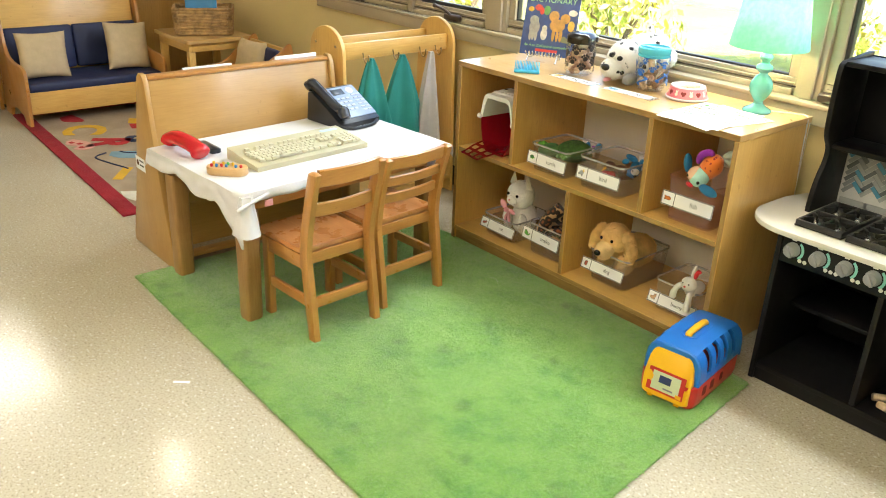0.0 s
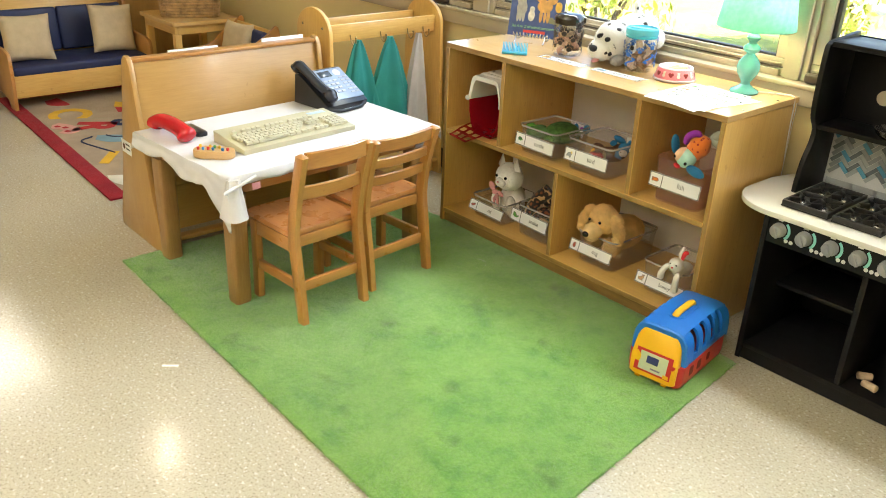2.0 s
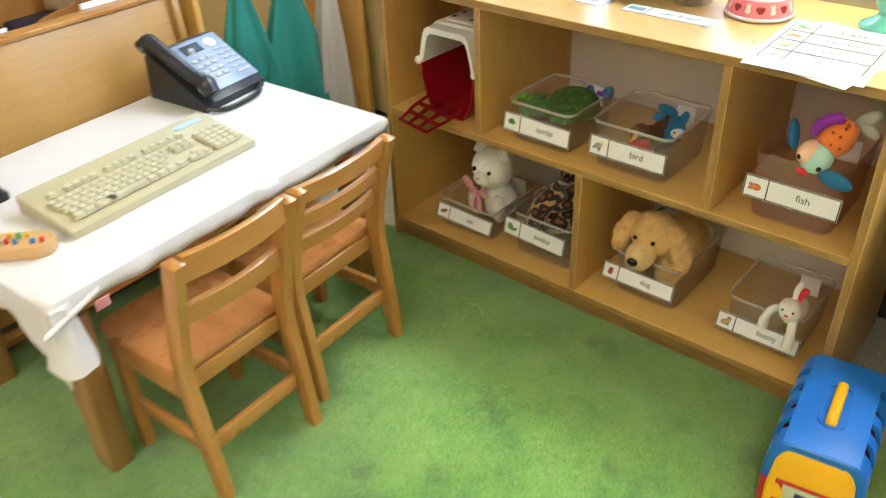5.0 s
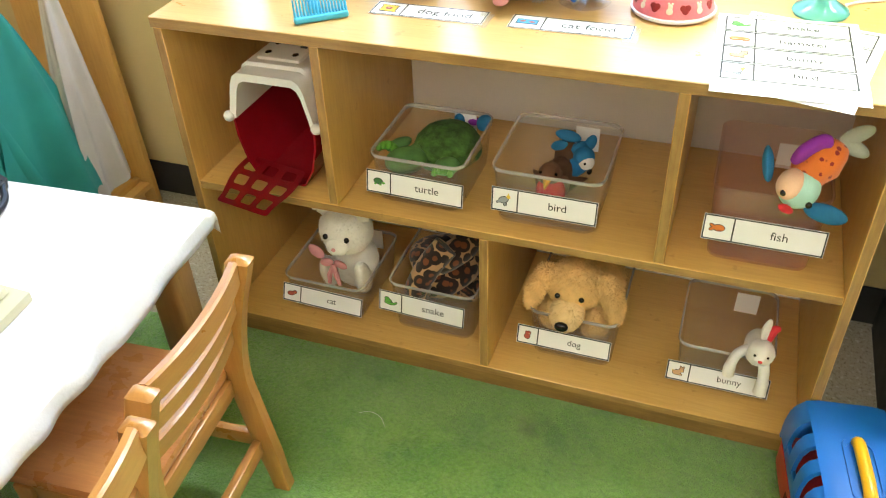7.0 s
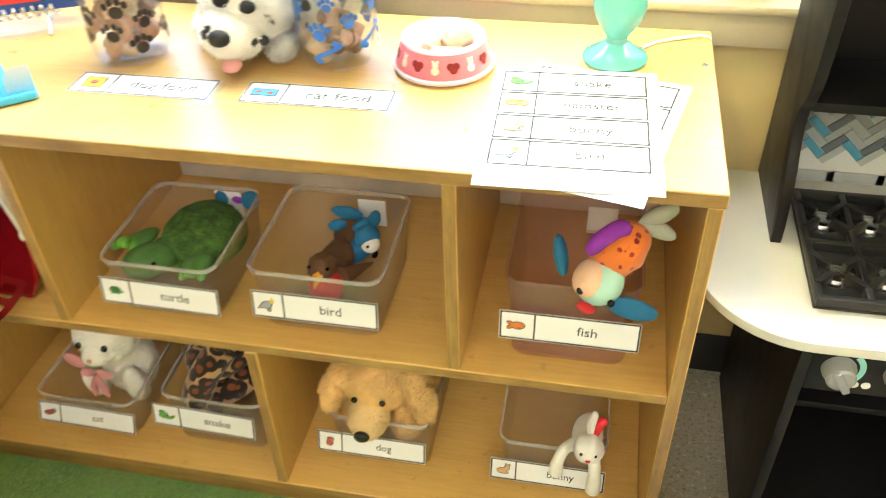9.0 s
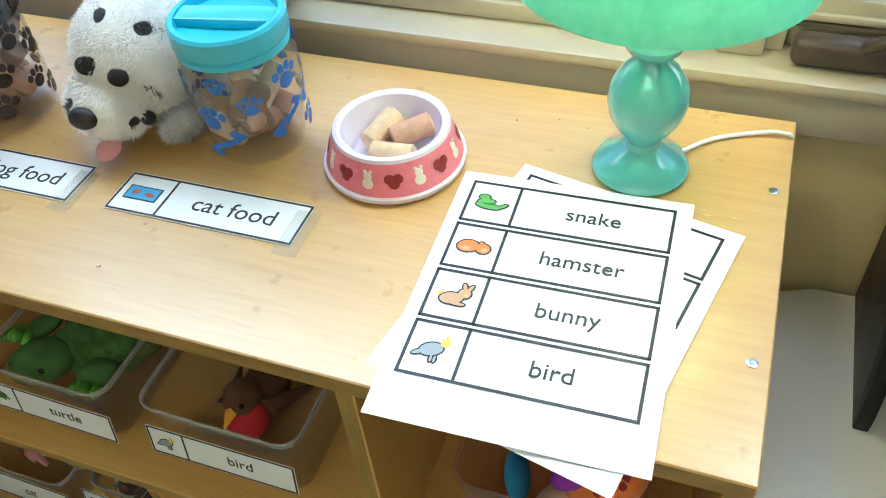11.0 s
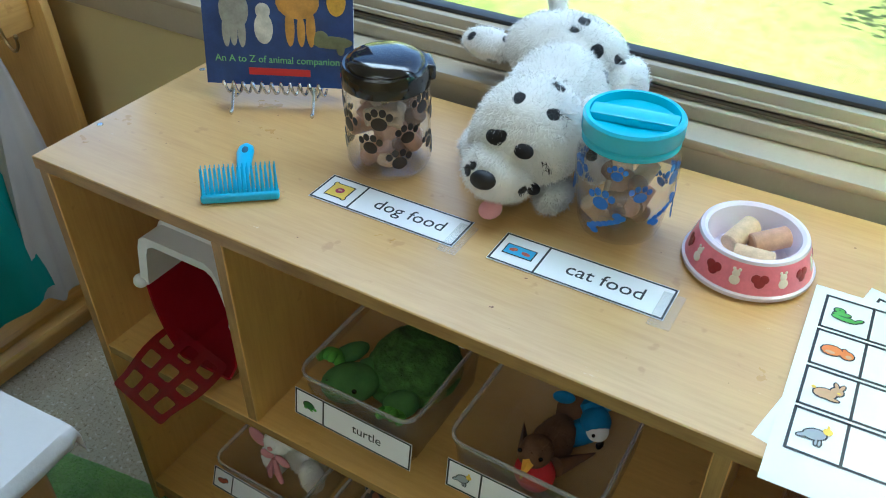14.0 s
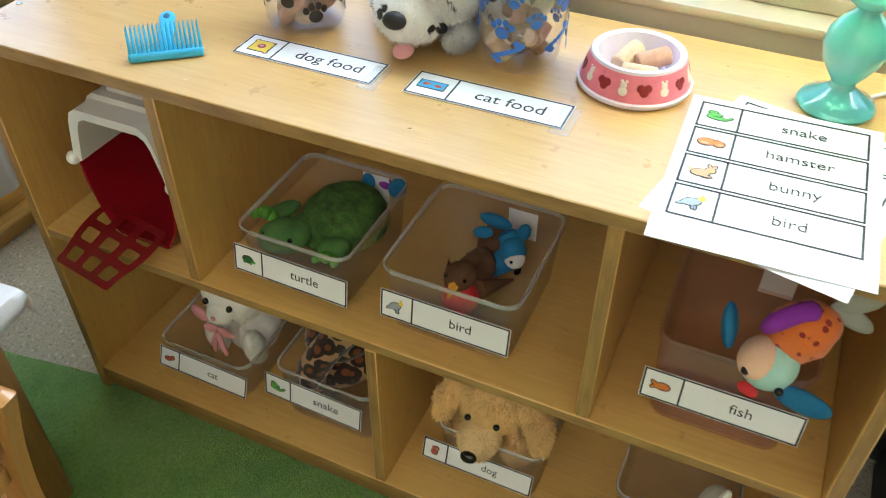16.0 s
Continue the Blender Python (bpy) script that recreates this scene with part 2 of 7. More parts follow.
green_dark = plain("dark green plush", (0.050, 0.125, 0.022), 0.95, 0.45, 55, 1.0, 90, depth=0.006)
green_light = plain("light green plush", (0.12, 0.36, 0.04), 0.9, 0.15, 30, 0.5, 500)
brown_plush = plain("brown plush", (0.13, 0.060, 0.028), 0.95, 0.2, 30, 0.6, 500)
blue_plush = plain("blue plush", (0.015, 0.16, 0.34), 0.9, 0.12, 30, 0.6, 500)
orange_plush = plain("orange plush", (0.85, 0.20, 0.025), 0.9, 0.15, 30, 0.6, 500)
purple_plush = plain("purple plush", (0.28, 0.03, 0.40), 0.9, 0.12, 30, 0.6, 500)
mint_plush = plain("mint plush", (0.45, 0.74, 0.66), 0.9, 0.08, 30, 0.6, 500)
red_plush = plain("red plush", (0.65, 0.03, 0.04), 0.9, 0.12, 30, 0.6, 500)
pink_cloth = plain("pink cloth", (0.72, 0.32, 0.33), 0.85, 0.1, 30, 0.4, 600)
bead_black = plain("black bead", (0.008, 0.008, 0.008), 0.12, 0.1, 20)
orange_soft = plain("yellow felt", (0.85, 0.42, 0.05), 0.9, 0.1, 30)
tape = clear("clear tape", (0.97, 0.97, 0.95), 0.06, gloss=0.1)
foliage = [plain("leaves " + k, c, 0.6, 0.3, 3) for k, c in (("mid", (0.26, 0.34, 0.06)), ("light", (0.42, 0.46, 0.11)), ("dry", (0.50, 0.45, 0.16)))]
bark = plain("bark", (0.12, 0.09, 0.07), 0.9, 0.3, 10, 0.8, 60, depth=0.01)


def floor_mat():
    m, t, p = nodes("speckled vinyl floor tile")
    base = ramp(t, noise_at(t, 1.2, 3), [(0.3, (0.46, 0.41, 0.31)), (0.7, (0.52, 0.47, 0.365))])
    chips = ramp(t, noise_at(t, 140, 3, rough=0.8), [(0.32, (0.34, 0.29, 0.23)), (0.48, (1, 1, 1))])
    pale = ramp(t, noise_at(t, 95, 2), [(0.60, (0, 0, 0)), (0.68, (1, 1, 1))])
    col = mixed(t, mixed(t, base, chips, 0.8, "MULTIPLY"), (0.64, 0.61, 0.53), pale)
    t.links.new(col, p.inputs["Base Color"])
    r = t.nodes.new("ShaderNodeMapRange")
    r.inputs["To Min"].default_value, r.inputs["To Max"].default_value = 0.06, 0.26
    t.links.new(noise_at(t, 5, 6), r.inputs[0])
    t.links.new(r.outputs[0], p.inputs["Roughness"])
    p.inputs["Specular IOR Level"].default_value = 0.6
    bumped(t, p, noise_at(t, 9, 4), 0.12, 0.004)
    return m


def carpet_mat():
    m, t, p = nodes("green cut pile rug")
    slow = ramp(t, noise_at(t, 6.0, 9, rough=0.78), [(0.36, (0.13, 0.36, 0.055)), (0.48, (0.225, 0.50, 0.08)), (0.62, (0.30, 0.57, 0.11))])
    pile = ramp(t, noise_at(t, 150, 5, rough=0.8), [(0.36, (0.40, 0.44, 0.36)), (0.58, (1, 1, 1))])
    soil = ramp(t, noise_at(t, 6.5, 3), [(0.26, (0.46, 0.45, 0.45)), (0.38, (1, 1, 1))])
    col = mixed(t, mixed(t, slow, pile, 0.7, "MULTIPLY"), soil, 0.8, "MULTIPLY")
    t.links.new(col, p.inputs["Base Color"])
    p.inputs["Roughness"].default_value, p.inputs["Sheen Weight"].default_value = 0.95, 0.4
    bumped(t, p, noise_at(t, 380, 4), 1.0, 0.005)
    return m


def grass_mat():
    m, t, p = nodes("sunlit grass")
    a = ramp(t, noise_at(t, 0.5, 4), [(0.35, (0.24, 0.30, 0.05)), (0.65, (0.42, 0.42, 0.10))])
    b = ramp(t, noise_at(t, 14, 5), [(0.3, (0.5, 0.5, 0.5)), (0.7, (1, 1, 1))])
    t.links.new(mixed(t, a, b, 0.8, "MULTIPLY"), p.inputs["Base Color"])
    p.inputs["Roughness"].default_value = 0.9
    return m


floor_vinyl, carpet_green, grass = floor_mat(), carpet_mat(), grass_mat()
rug_tan = plain("tan rug pile", (0.42, 0.32, 0.22), 0.95, 0.15, 6, 1.0, 400, depth=0.004)
rug_red = plain("crimson rug pile", (0.33, 0.01, 0.022), 0.95, 0.15, 8, 1.0, 400, depth=0.004)
panel_glow = glow("fluorescent diffuser", (1.0, 0.97, 0.88), PANEL_LIGHT)
bulb_glow = glow("warm bulb", (1.0, 0.80, 0.45), 30.0)


# ---- making meshes ----
def box(bm, a, b, bev=0.0, seg=2, mi=0, m=None):
    c = [(p + q) / 2 for p, q in zip(a, b)]
    s = [abs(q - p) for p, q in zip(a, b)]
    mat = Matrix.Translation(c) @ Matrix.Diagonal((*s, 1))
    vs = bmesh.ops.create_cube(bm, size=1.0, matrix=(m @ mat) if m else mat)["verts"]
    fs = {f for v in vs for f in v.link_faces}
    if bev:
        es = list({e for v in vs for e in v.link_edges})
        r = bmesh.ops.bevel(bm, geom=es, offset=bev, segments=seg, affect="EDGES", profile=0.5)
        fs = {f for f in fs if f.is_valid} | set(r["faces"])
    for f in fs:
        f.material_index = mi
    return fs


def loft(bm, loops, cap0=True, cap1=True, mi=0, closed=True):
    rows = [[bm.verts.new(p) for p in loop] for loop in loops]
    fs = []
    for a, b in zip(rows, rows[1:]):
        n = len(a)
        for i in range(n if closed else n - 1):
            j = (i + 1) % n
            fs.append(bm.faces.new((a[i], a[j], b[j], b[i])))
    if cap0:
        fs.append(bm.faces.new(rows[0][::-1]))
    if cap1:
        fs.append(bm.faces.new(rows[-1]))
    for f in fs:
        f.material_index = mi
    return fs


def prism(bm, pts, axis, a, b, bev=0.0, mi=0):
    """An outline in the plane across an axis, drawn out from a to b."""
    put = {"x": lambda u, v, w: (w, u, v), "y": lambda u, v, w: (u, w, v), "z": lambda u, v, w: (u, v, w)}[axis]
    fs = loft(bm, [[put(u, v, a) for u, v in pts], [put(u, v, b) for u, v in pts]], mi=mi)
    bmesh.ops.recalc_face_normals(bm, faces=fs)
    if bev:
        es = [e for f in fs[-2:] for e in f.edges]
        r = bmesh.ops.bevel(bm, geom=es, offset=bev, segments=2, affect="EDGES", profile=0.5)
        for f in r["faces"]:
            f.material_index = mi
    return fs


def lathe(bm, prof, seg=32, mi=0, c=(0, 0, 0)):
    loops = [[(c[0] + r * math.cos(2 * math.pi * i / seg), c[1] + r * math.sin(2 * math.pi * i / seg), c[2] + z) for i in range(seg)] for r, z in prof]
    return loft(bm, loops, mi=mi)


def tube(bm, pts, r, seg=8, mi=0):
    pts = [Vector(p) for p in pts]
    rs = r if isinstance(r, (list, tuple)) else [r] * len(pts)
    loops, up = [], None
    for i, p in enumerate(pts):
        d = (pts[min(i + 1, len(pts) - 1)] - pts[max(i - 1, 0)]).normalized()
        side = d.orthogonal().normalized() if up is None else (up - d * up.dot(d)).normalized()
        up = side
        other = d.cross(side)
        loops.append([p + rs[i] * (math.cos(2 * math.pi * k / seg) * side + math.sin(2 * math.pi * k / seg) * other) for k in range(seg)])
    return loft(bm, loops, mi=mi)


def ball(bm, c, r, rot=(0, 0, 0), seg=20, mi=0):
    m = pose(*c, *rot) @ Matrix.Diagonal((*(r if isinstance(r, (tuple, list)) else (r, r, r)), 1))
    vs = bmesh.ops.create_uvsphere(bm, u_segments=seg, v_segments=max(6, seg * 2 // 3), radius=1.0, matrix=m)["verts"]
    for f in {f for v in vs for f in v.link_faces}:
        f.material_index = mi
    return m


def rrect(w, d, r, z, n=5, cx=0.0, cy=0.0):
    out = []
    for sx, sy, a0 in ((1, 1, 0), (-1, 1, 90), (-1, -1, 180), (1, -1, 270)):
        for k in range(n):
            a = radians(a0 + 90 * k / (n - 1))
            out.append((cx + sx * (w / 2 - r) + r * math.cos(a), cy + sy * (d / 2 - r) + r * math.sin(a), z))
    return out


def smooth_line(pts, n=8):
    """A rounded line through points."""
    p = [Vector(q) for q in pts]
    p = [2 * p[0] - p[1]] + p + [2 * p[-1] - p[-2]]
    out = []
    for a, b, c, d in zip(p, p[1:], p[2:], p[3:]):
        for k in range(n):
            t = k / n
            out.append(0.5 * (2 * b + (c - a) * t + (2 * a - 5 * b + 4 * c - d) * t * t + (3 * b - a - 3 * c + d) * t ** 3))
    return out + [p[-2]]


def finish(name, bm, mats, sharp=38):
    me = bpy.data.meshes.new(name)
    bmesh.ops.recalc_face_normals(bm, faces=bm.faces)
    bm.to_mesh(me)
    bm.free()
    for m in mats if isinstance(mats, (list, tuple)) else [mats]:
        me.materials.append(m)
    me.polygons.foreach_set("use_smooth", [True] * len(me.polygons))
    me.set_sharp_from_angle(angle=radians(sharp))
    return me


def part(name, bm, mats, parent, label="", sharp=38):
    ob = new(name, finish(name, bm, mats, sharp))
    ob.parent = parent
    return tagged(ob, label)


def thing(name, label, category, at=(0, 0, 0), rz=0.0, group="", rx=0.0, ry=0.0):
    ob = new(name)
    ob.empty_display_size = 0.05
    ob.matrix_world = pose(*at, rx, ry, rz)
    return tagged(ob, label, category, group)


def single(name, bm, mats, label, category, at=(0, 0, 0), rz=0.0, group="", kind="", sharp=38):
    ob = new(name, finish(name, bm, mats, sharp))
    ob.matrix_world = pose(*at, 0, 0, rz)
    return tagged(ob, label, category, group, kind)


def B():
    return bmesh.new()


def lettering(words, size, parent, m, mat, name="lettering", thick=0.0002, spacing=1.0, bold=0.0):
    cu = bpy.data.curves.new("letters", "FONT")
    cu.body, cu.size, cu.align_x, cu.align_y, cu.extrude, cu.resolution_u = words, size, "CENTER", "CENTER", thick, 3
    cu.space_character, cu.offset = spacing, bold
    tmp = new("letters", cu)
    me = bpy.data.meshes.new_from_object(tmp.evaluated_get(bpy.context.evaluated_depsgraph_get()))
    bpy.data.objects.remove(tmp)
    bpy.data.curves.remove(cu)
    me.materials.clear()
    me.materials.append(mat)
    ob = new(name, me)
    ob.parent = parent
    ob.matrix_local = m
    return ob


def fur(ob_name, balls, mats, parent, count, length, width, droop=0.3, label="", seed=1, extra=None):
    """Plush: merged round forms with a coat of short strands. balls: (matrix, material index)."""
    rng = np.random.default_rng(seed)
    bm = B()
    for m, mi in balls:
        vs = bmesh.ops.create_uvsphere(bm, u_segments=22, v_segments=14, radius=1.0, matrix=m)["verts"]
        for v in vs:
            n = noise.noise(v.co * 45) * 0.0035
            v.co += (v.co - m.translation).normalized() * n
        for f in {f for v in vs for f in v.link_faces}:
            f.material_index = mi
    inv = [np.array(m.inverted()) for m, _ in balls]
    area = [abs(np.linalg.det(np.array(m)[:3, :3])) ** (2 / 3) for m, _ in balls]
    for k, (m, mi) in enumerate(balls):
        n = int(count * area[k] / sum(area))
        d = rng.normal(size=(n, 3))
        d /= np.linalg.norm(d, axis=1)[:, None]
        a = np.array(m)
        p = d @ a[:3, :3].T + a[:3, 3]
        nor = d @ np.linalg.inv(a[:3, :3])
        nor /= np.linalg.norm(nor, axis=1)[:, None]
        keep = np.ones(n, bool)
        for j, q in enumerate(inv):
            if j != k:
                keep &= np.linalg.norm(p @ q[:3, :3].T + q[:3, 3], axis=1) > 0.97
        for pt, nn in zip(p[keep], nor[keep]):
            lie = rng.normal(size=3) * 0.8 - np.array((0, 0, 0.4 + 2 * droop))
            lie -= nn * (lie @ nn)
            lie /= np.linalg.norm(lie) + 1e-9
            tip = pt + (lie + nn * rng.uniform(0.15, 0.75 if length < 0.01 else 1.5)) * length * rng.uniform(0.6, 1.3)
            side = np.cross(lie, nn) * width
            f = bm.faces.new([bm.verts.new(pt - side - nn * 0.001), bm.verts.new(pt + side - nn * 0.001), bm.verts.new(tip)])
            f.material_index = mi
    if extra:
        extra(bm)
    me = bpy.data.meshes.new(ob_name)
    bm.to_mesh(me)
    bm.free()
    for m in mats:
        me.materials.append(m)
    me.polygons.foreach_set("use_smooth", [True] * len(me.polygons))
    ob = new(ob_name, me)
    ob.parent = parent
    return tagged(ob, label)


def E(c, r, rot=(0, 0, 0)):
    return pose(*c, *rot) @ Matrix.Diagonal((*(r if isinstance(r, (tuple, list)) else (r, r, r)), 1))


# ---- structure ----
WALL_Y, WEST_X, EAST_X, SOUTH_Y, HIGH = 0.455, -6.6, 4.4, -5.2, 2.65


def structure():
    bm = B()
    box(bm, (WEST_X - 0.2, SOUTH_Y - 0.2, -0.12), (EAST_X + 0.2, WALL_Y + 0.2, 0.0))
    single("floor", bm, floor_vinyl, "cream speckled vinyl floor, waxed and shiny", "floor", kind="structure")
    bm = B()
    box(bm, (WEST_X - 0.2, SOUTH_Y - 0.2, HIGH), (EAST_X + 0.2, WALL_Y + 0.2, HIGH + 0.12))
    single("ceiling", bm, ceiling_paint, "white ceiling", "ceiling", kind="structure")
    for nm, a, b in (("wall_west", (WEST_X - 0.2, SOUTH_Y, 0), (WEST_X, WALL_Y, HIGH)),
                     ("wall_east", (EAST_X, SOUTH_Y, 0), (EAST_X + 0.2, WALL_Y, HIGH)),
                     ("wall_south", (WEST_X - 0.2, SOUTH_Y - 0.2, 0), (EAST_X + 0.2, SOUTH_Y, HIGH))):
        bm = B()
        box(bm, a, b)
        single(nm, bm, wall_paint, "pale yellow painted wall", "wall", kind="structure")
    # window wall: below, above, and the piers at both ends
    x0, x1, z0, z1 = -1.66, 3.3, 0.77, 2.15
    bm = B()
    box(bm, (WEST_X - 0.2, WALL_Y, 0), (EAST_X + 0.2, WALL_Y + 0.2, z0))
    box(bm, (WEST_X - 0.2, WALL_Y, z1), (EAST_X + 0.2, WALL_Y + 0.2, HIGH))
    box(bm, (WEST_X - 0.2, WALL_Y, z0), (x0, WALL_Y + 0.2, z1))
    box(bm, (x1, WALL_Y, z0), (EAST_X + 0.2, WALL_Y + 0.2, z1))
    single("wall_north", bm, wall_paint, "pale yellow painted wall under the windows", "wall", kind="structure")
    bm = B()
    box(bm, (WEST_X, WALL_Y - 0.006, 0), (EAST_X, WALL_Y - 0.0005, 0.10), 0.002)
    box(bm, (WEST_X + 0.0005, SOUTH_Y, 0), (WEST_X + 0.006, WALL_Y - 0.007, 0.10), 0.002)
    single("baseboard", bm, rubber_black, "black rubber baseboard along the wall", "baseboard", kind="structure")
    # trim and ledge
    bm = B()
    box(bm, (x0 - 0.05, WALL_Y - 0.022, z0 - 0.055), (x1 + 0.05, WALL_Y - 0.0005, z0 - 0.002), 0.004)
    box(bm, (x0 - 0.06, WALL_Y - 0.030, z0 - 0.002), (x1 + 0.06, WALL_Y + 0.075, z0 + 0.014), 0.005)
    box(bm, (x0 - 0.05, WALL_Y - 0.018, z0 + 0.014), (x0, WALL_Y - 0.0005, z1 + 0.05), 0.003)
    box(bm, (x1, WALL_Y - 0.018, z0 + 0.014), (x1 + 0.05, WALL_Y - 0.0005, z1 + 0.05), 0.003)
    box(bm, (x0, WALL_Y - 0.018, z1), (x1, WALL_Y - 0.0005, z1 + 0.05), 0.003)
    single("trim", bm, trim_paint, "khaki painted window trim and ledge", "trim", kind="structure")
    # the lights of the window, with their frames
    lights = ((x0, -0.94, True), (-0.90, -0.372, True), (-0.24, 1.120, False), (1.205, 1.95, True), (2.05, x1, False))
    for i, (a, b, opens) in enumerate(lights):
        w = thing("window_%d" % (i + 1), "khaki framed window with clear glass", "window", (0, 0, 0))
        w["kind"] = "structure"
        bm = B()
        ya, yb = WALL_Y + 0.035, WALL_Y + 0.085
        f = 0.056
        lo = z0 + 0.014
        box(bm, (a, ya, lo), (b, yb, lo + f), 0.004)
        box(bm, (a, ya, z1 - f), (b, yb, z1 - 0.001), 0.004)
        box(bm, (a, ya, lo + f), (a + f * 0.7, yb, z1 - f), 0.004)
        box(bm, (b - f * 0.7, ya, lo + f), (b, yb, z1 - f), 0.004)
        box(bm, (a + 0.01, ya - 0.018, lo), (b - 0.01, ya - 0.002, lo + 0.022), 0.004)
        box(bm, (a + 0.01, ya - 0.008, lo + 0.034), (b - 0.01, ya - 0.0005, lo + 0.042), 0.003)
        part("window_frame", bm, trim_paint, w)
        # Dark strip between the lips stands in for the shade of a groove.
        bm = B()
        box(bm, (a + 0.004, ya - 0.006, lo + 0.026), (b - 0.004, ya - 0.0005, lo + 0.031), 0.001)
        part("groove_line", bm, plain("dark groove shade", (0.10, 0.075, 0.05), 0.4, 0.1), w, "dark strip standing in for a shaded frame groove")
        bm = B()
        g = 0.016 if opens else 0.007
        ia, ib, jl, jh = a + f * 0.7, b - f * 0.7, lo + f, z1 - f
        for p, q in (((ia, jl), (ib, jl + g)), ((ia, jh - g), (ib, jh)), ((ia, jl + g), (ia + g, jh - g)), ((ib - g, jl + g), (ib, jh - g))):
            box(bm, (p[0], ya + 0.012, p[1]), (q[0], ya + 0.035, q[1]), 0.002)
        part("sash", bm, rubber_black, w, "dark sash gasket")
        bm = B()
        box(bm, (a + f * 0.6, WALL_Y + 0.062, lo + f * 0.8), (b - f * 0.6, WALL_Y + 0.066, z1 - f * 0.8))
        g = part("pane", bm, glass, w)
        g.visible_shadow = False
        if opens:
            cx, way = (-1.345, -0.575, 0.0, a + 0.06)[i], 1 if i == 3 else -1
            bm = B()
            box(bm, (cx - 0.055, ya - 0.045, lo + 0.004), (cx + 0.055, ya - 0.019, lo + 0.034), 0.009, 3)
            tube(bm, smooth_line([(cx + 0.01 * way, ya - 0.04, lo + 0.03), (cx + 0.03 * way, ya - 0.055, lo + 0.05), (cx + 0.10 * way, ya - 0.055, lo + 0.062)], 4), 0.0065)
            ball(bm, (cx + 0.105 * way, ya - 0.055, lo + 0.063), 0.011)
            part("crank_handle", bm, plain("bronze crank", (0.06, 0.04, 0.03), 0.35, 0.1), w, "dark bronze crank handle")
    # mullions
    for i, (a, b) in enumerate(((-0.94, -0.90), (-0.372, -0.24), (1.120, 1.205), (1.95, 2.05))):
        bm = B()
        box(bm, (a, WALL_Y + 0.02, z0 + 0.014), (b, WALL_Y + 0.10, z1 - 0.001), 0.004)
        if b - a > 0.06:
            box(bm, (a + 0.018, WALL_Y + 0.004, z0 + 0.014), (b - 0.018, WALL_Y + 0.019, z1 - 0.001), 0.006)
        single("trim.%03d" % (i + 1), bm, trim_paint, "khaki painted mullion between windows", "trim", kind="structure")


def ceiling_lights():
    first = None
    # First panel matches a floor reflection; the others are added to light the room.
    for x, y in ((-4.65, -0.95), (0.9, -1.95), (0.6, -3.2), (-0.8, -4.3), (0.9, -4.4), (2.4, -4.4), (2.5, -2.4)):
        if first is None:
            first = thing("ceiling_light", "unseen ceiling light with white frame, placed for floor reflection and room light", "ceiling light", (x, y, HIGH), group="ceiling lights")
            bm = B()
            for a, b in (((-0.62, -0.32), (0.62, -0.30)), ((-0.62, 0.30), (0.62, 0.32)), ((-0.62, -0.30), (-0.60, 0.30)), ((0.60, -0.30), (0.62, 0.30))):
                box(bm, (a[0], a[1], -0.022), (b[0], b[1], -0.001), 0.003)
            part("frame", bm, white_plastic, first)
            bm = B()
            box(bm, (-0.598, -0.298, -0.012), (0.598, 0.298, -0.004))
            part("diffuser", bm, panel_glow, first)
        else:
            copy_thing(first, pose(x, y, HIGH))

    d = thing("downlight", "small round recessed ceiling downlight", "ceiling light", (-2.56, -0.32, HIGH))
    bm = B()
    lathe(bm, [(0.10, -0.001), (0.10, -0.012), (0.085, -0.014), (0.082, -0.002)], 28)
    part("ring", bm, white_plastic, d)
    bm = B()
    lathe(bm, [(0.08, -0.0155), (0.08, -0.0145), (0.02, -0.0145)], 28)
    part("diffuser", bm, glow("downlight glow", (1.0, 0.9, 0.7), 8.0), d)


structure()
ceiling_lights()


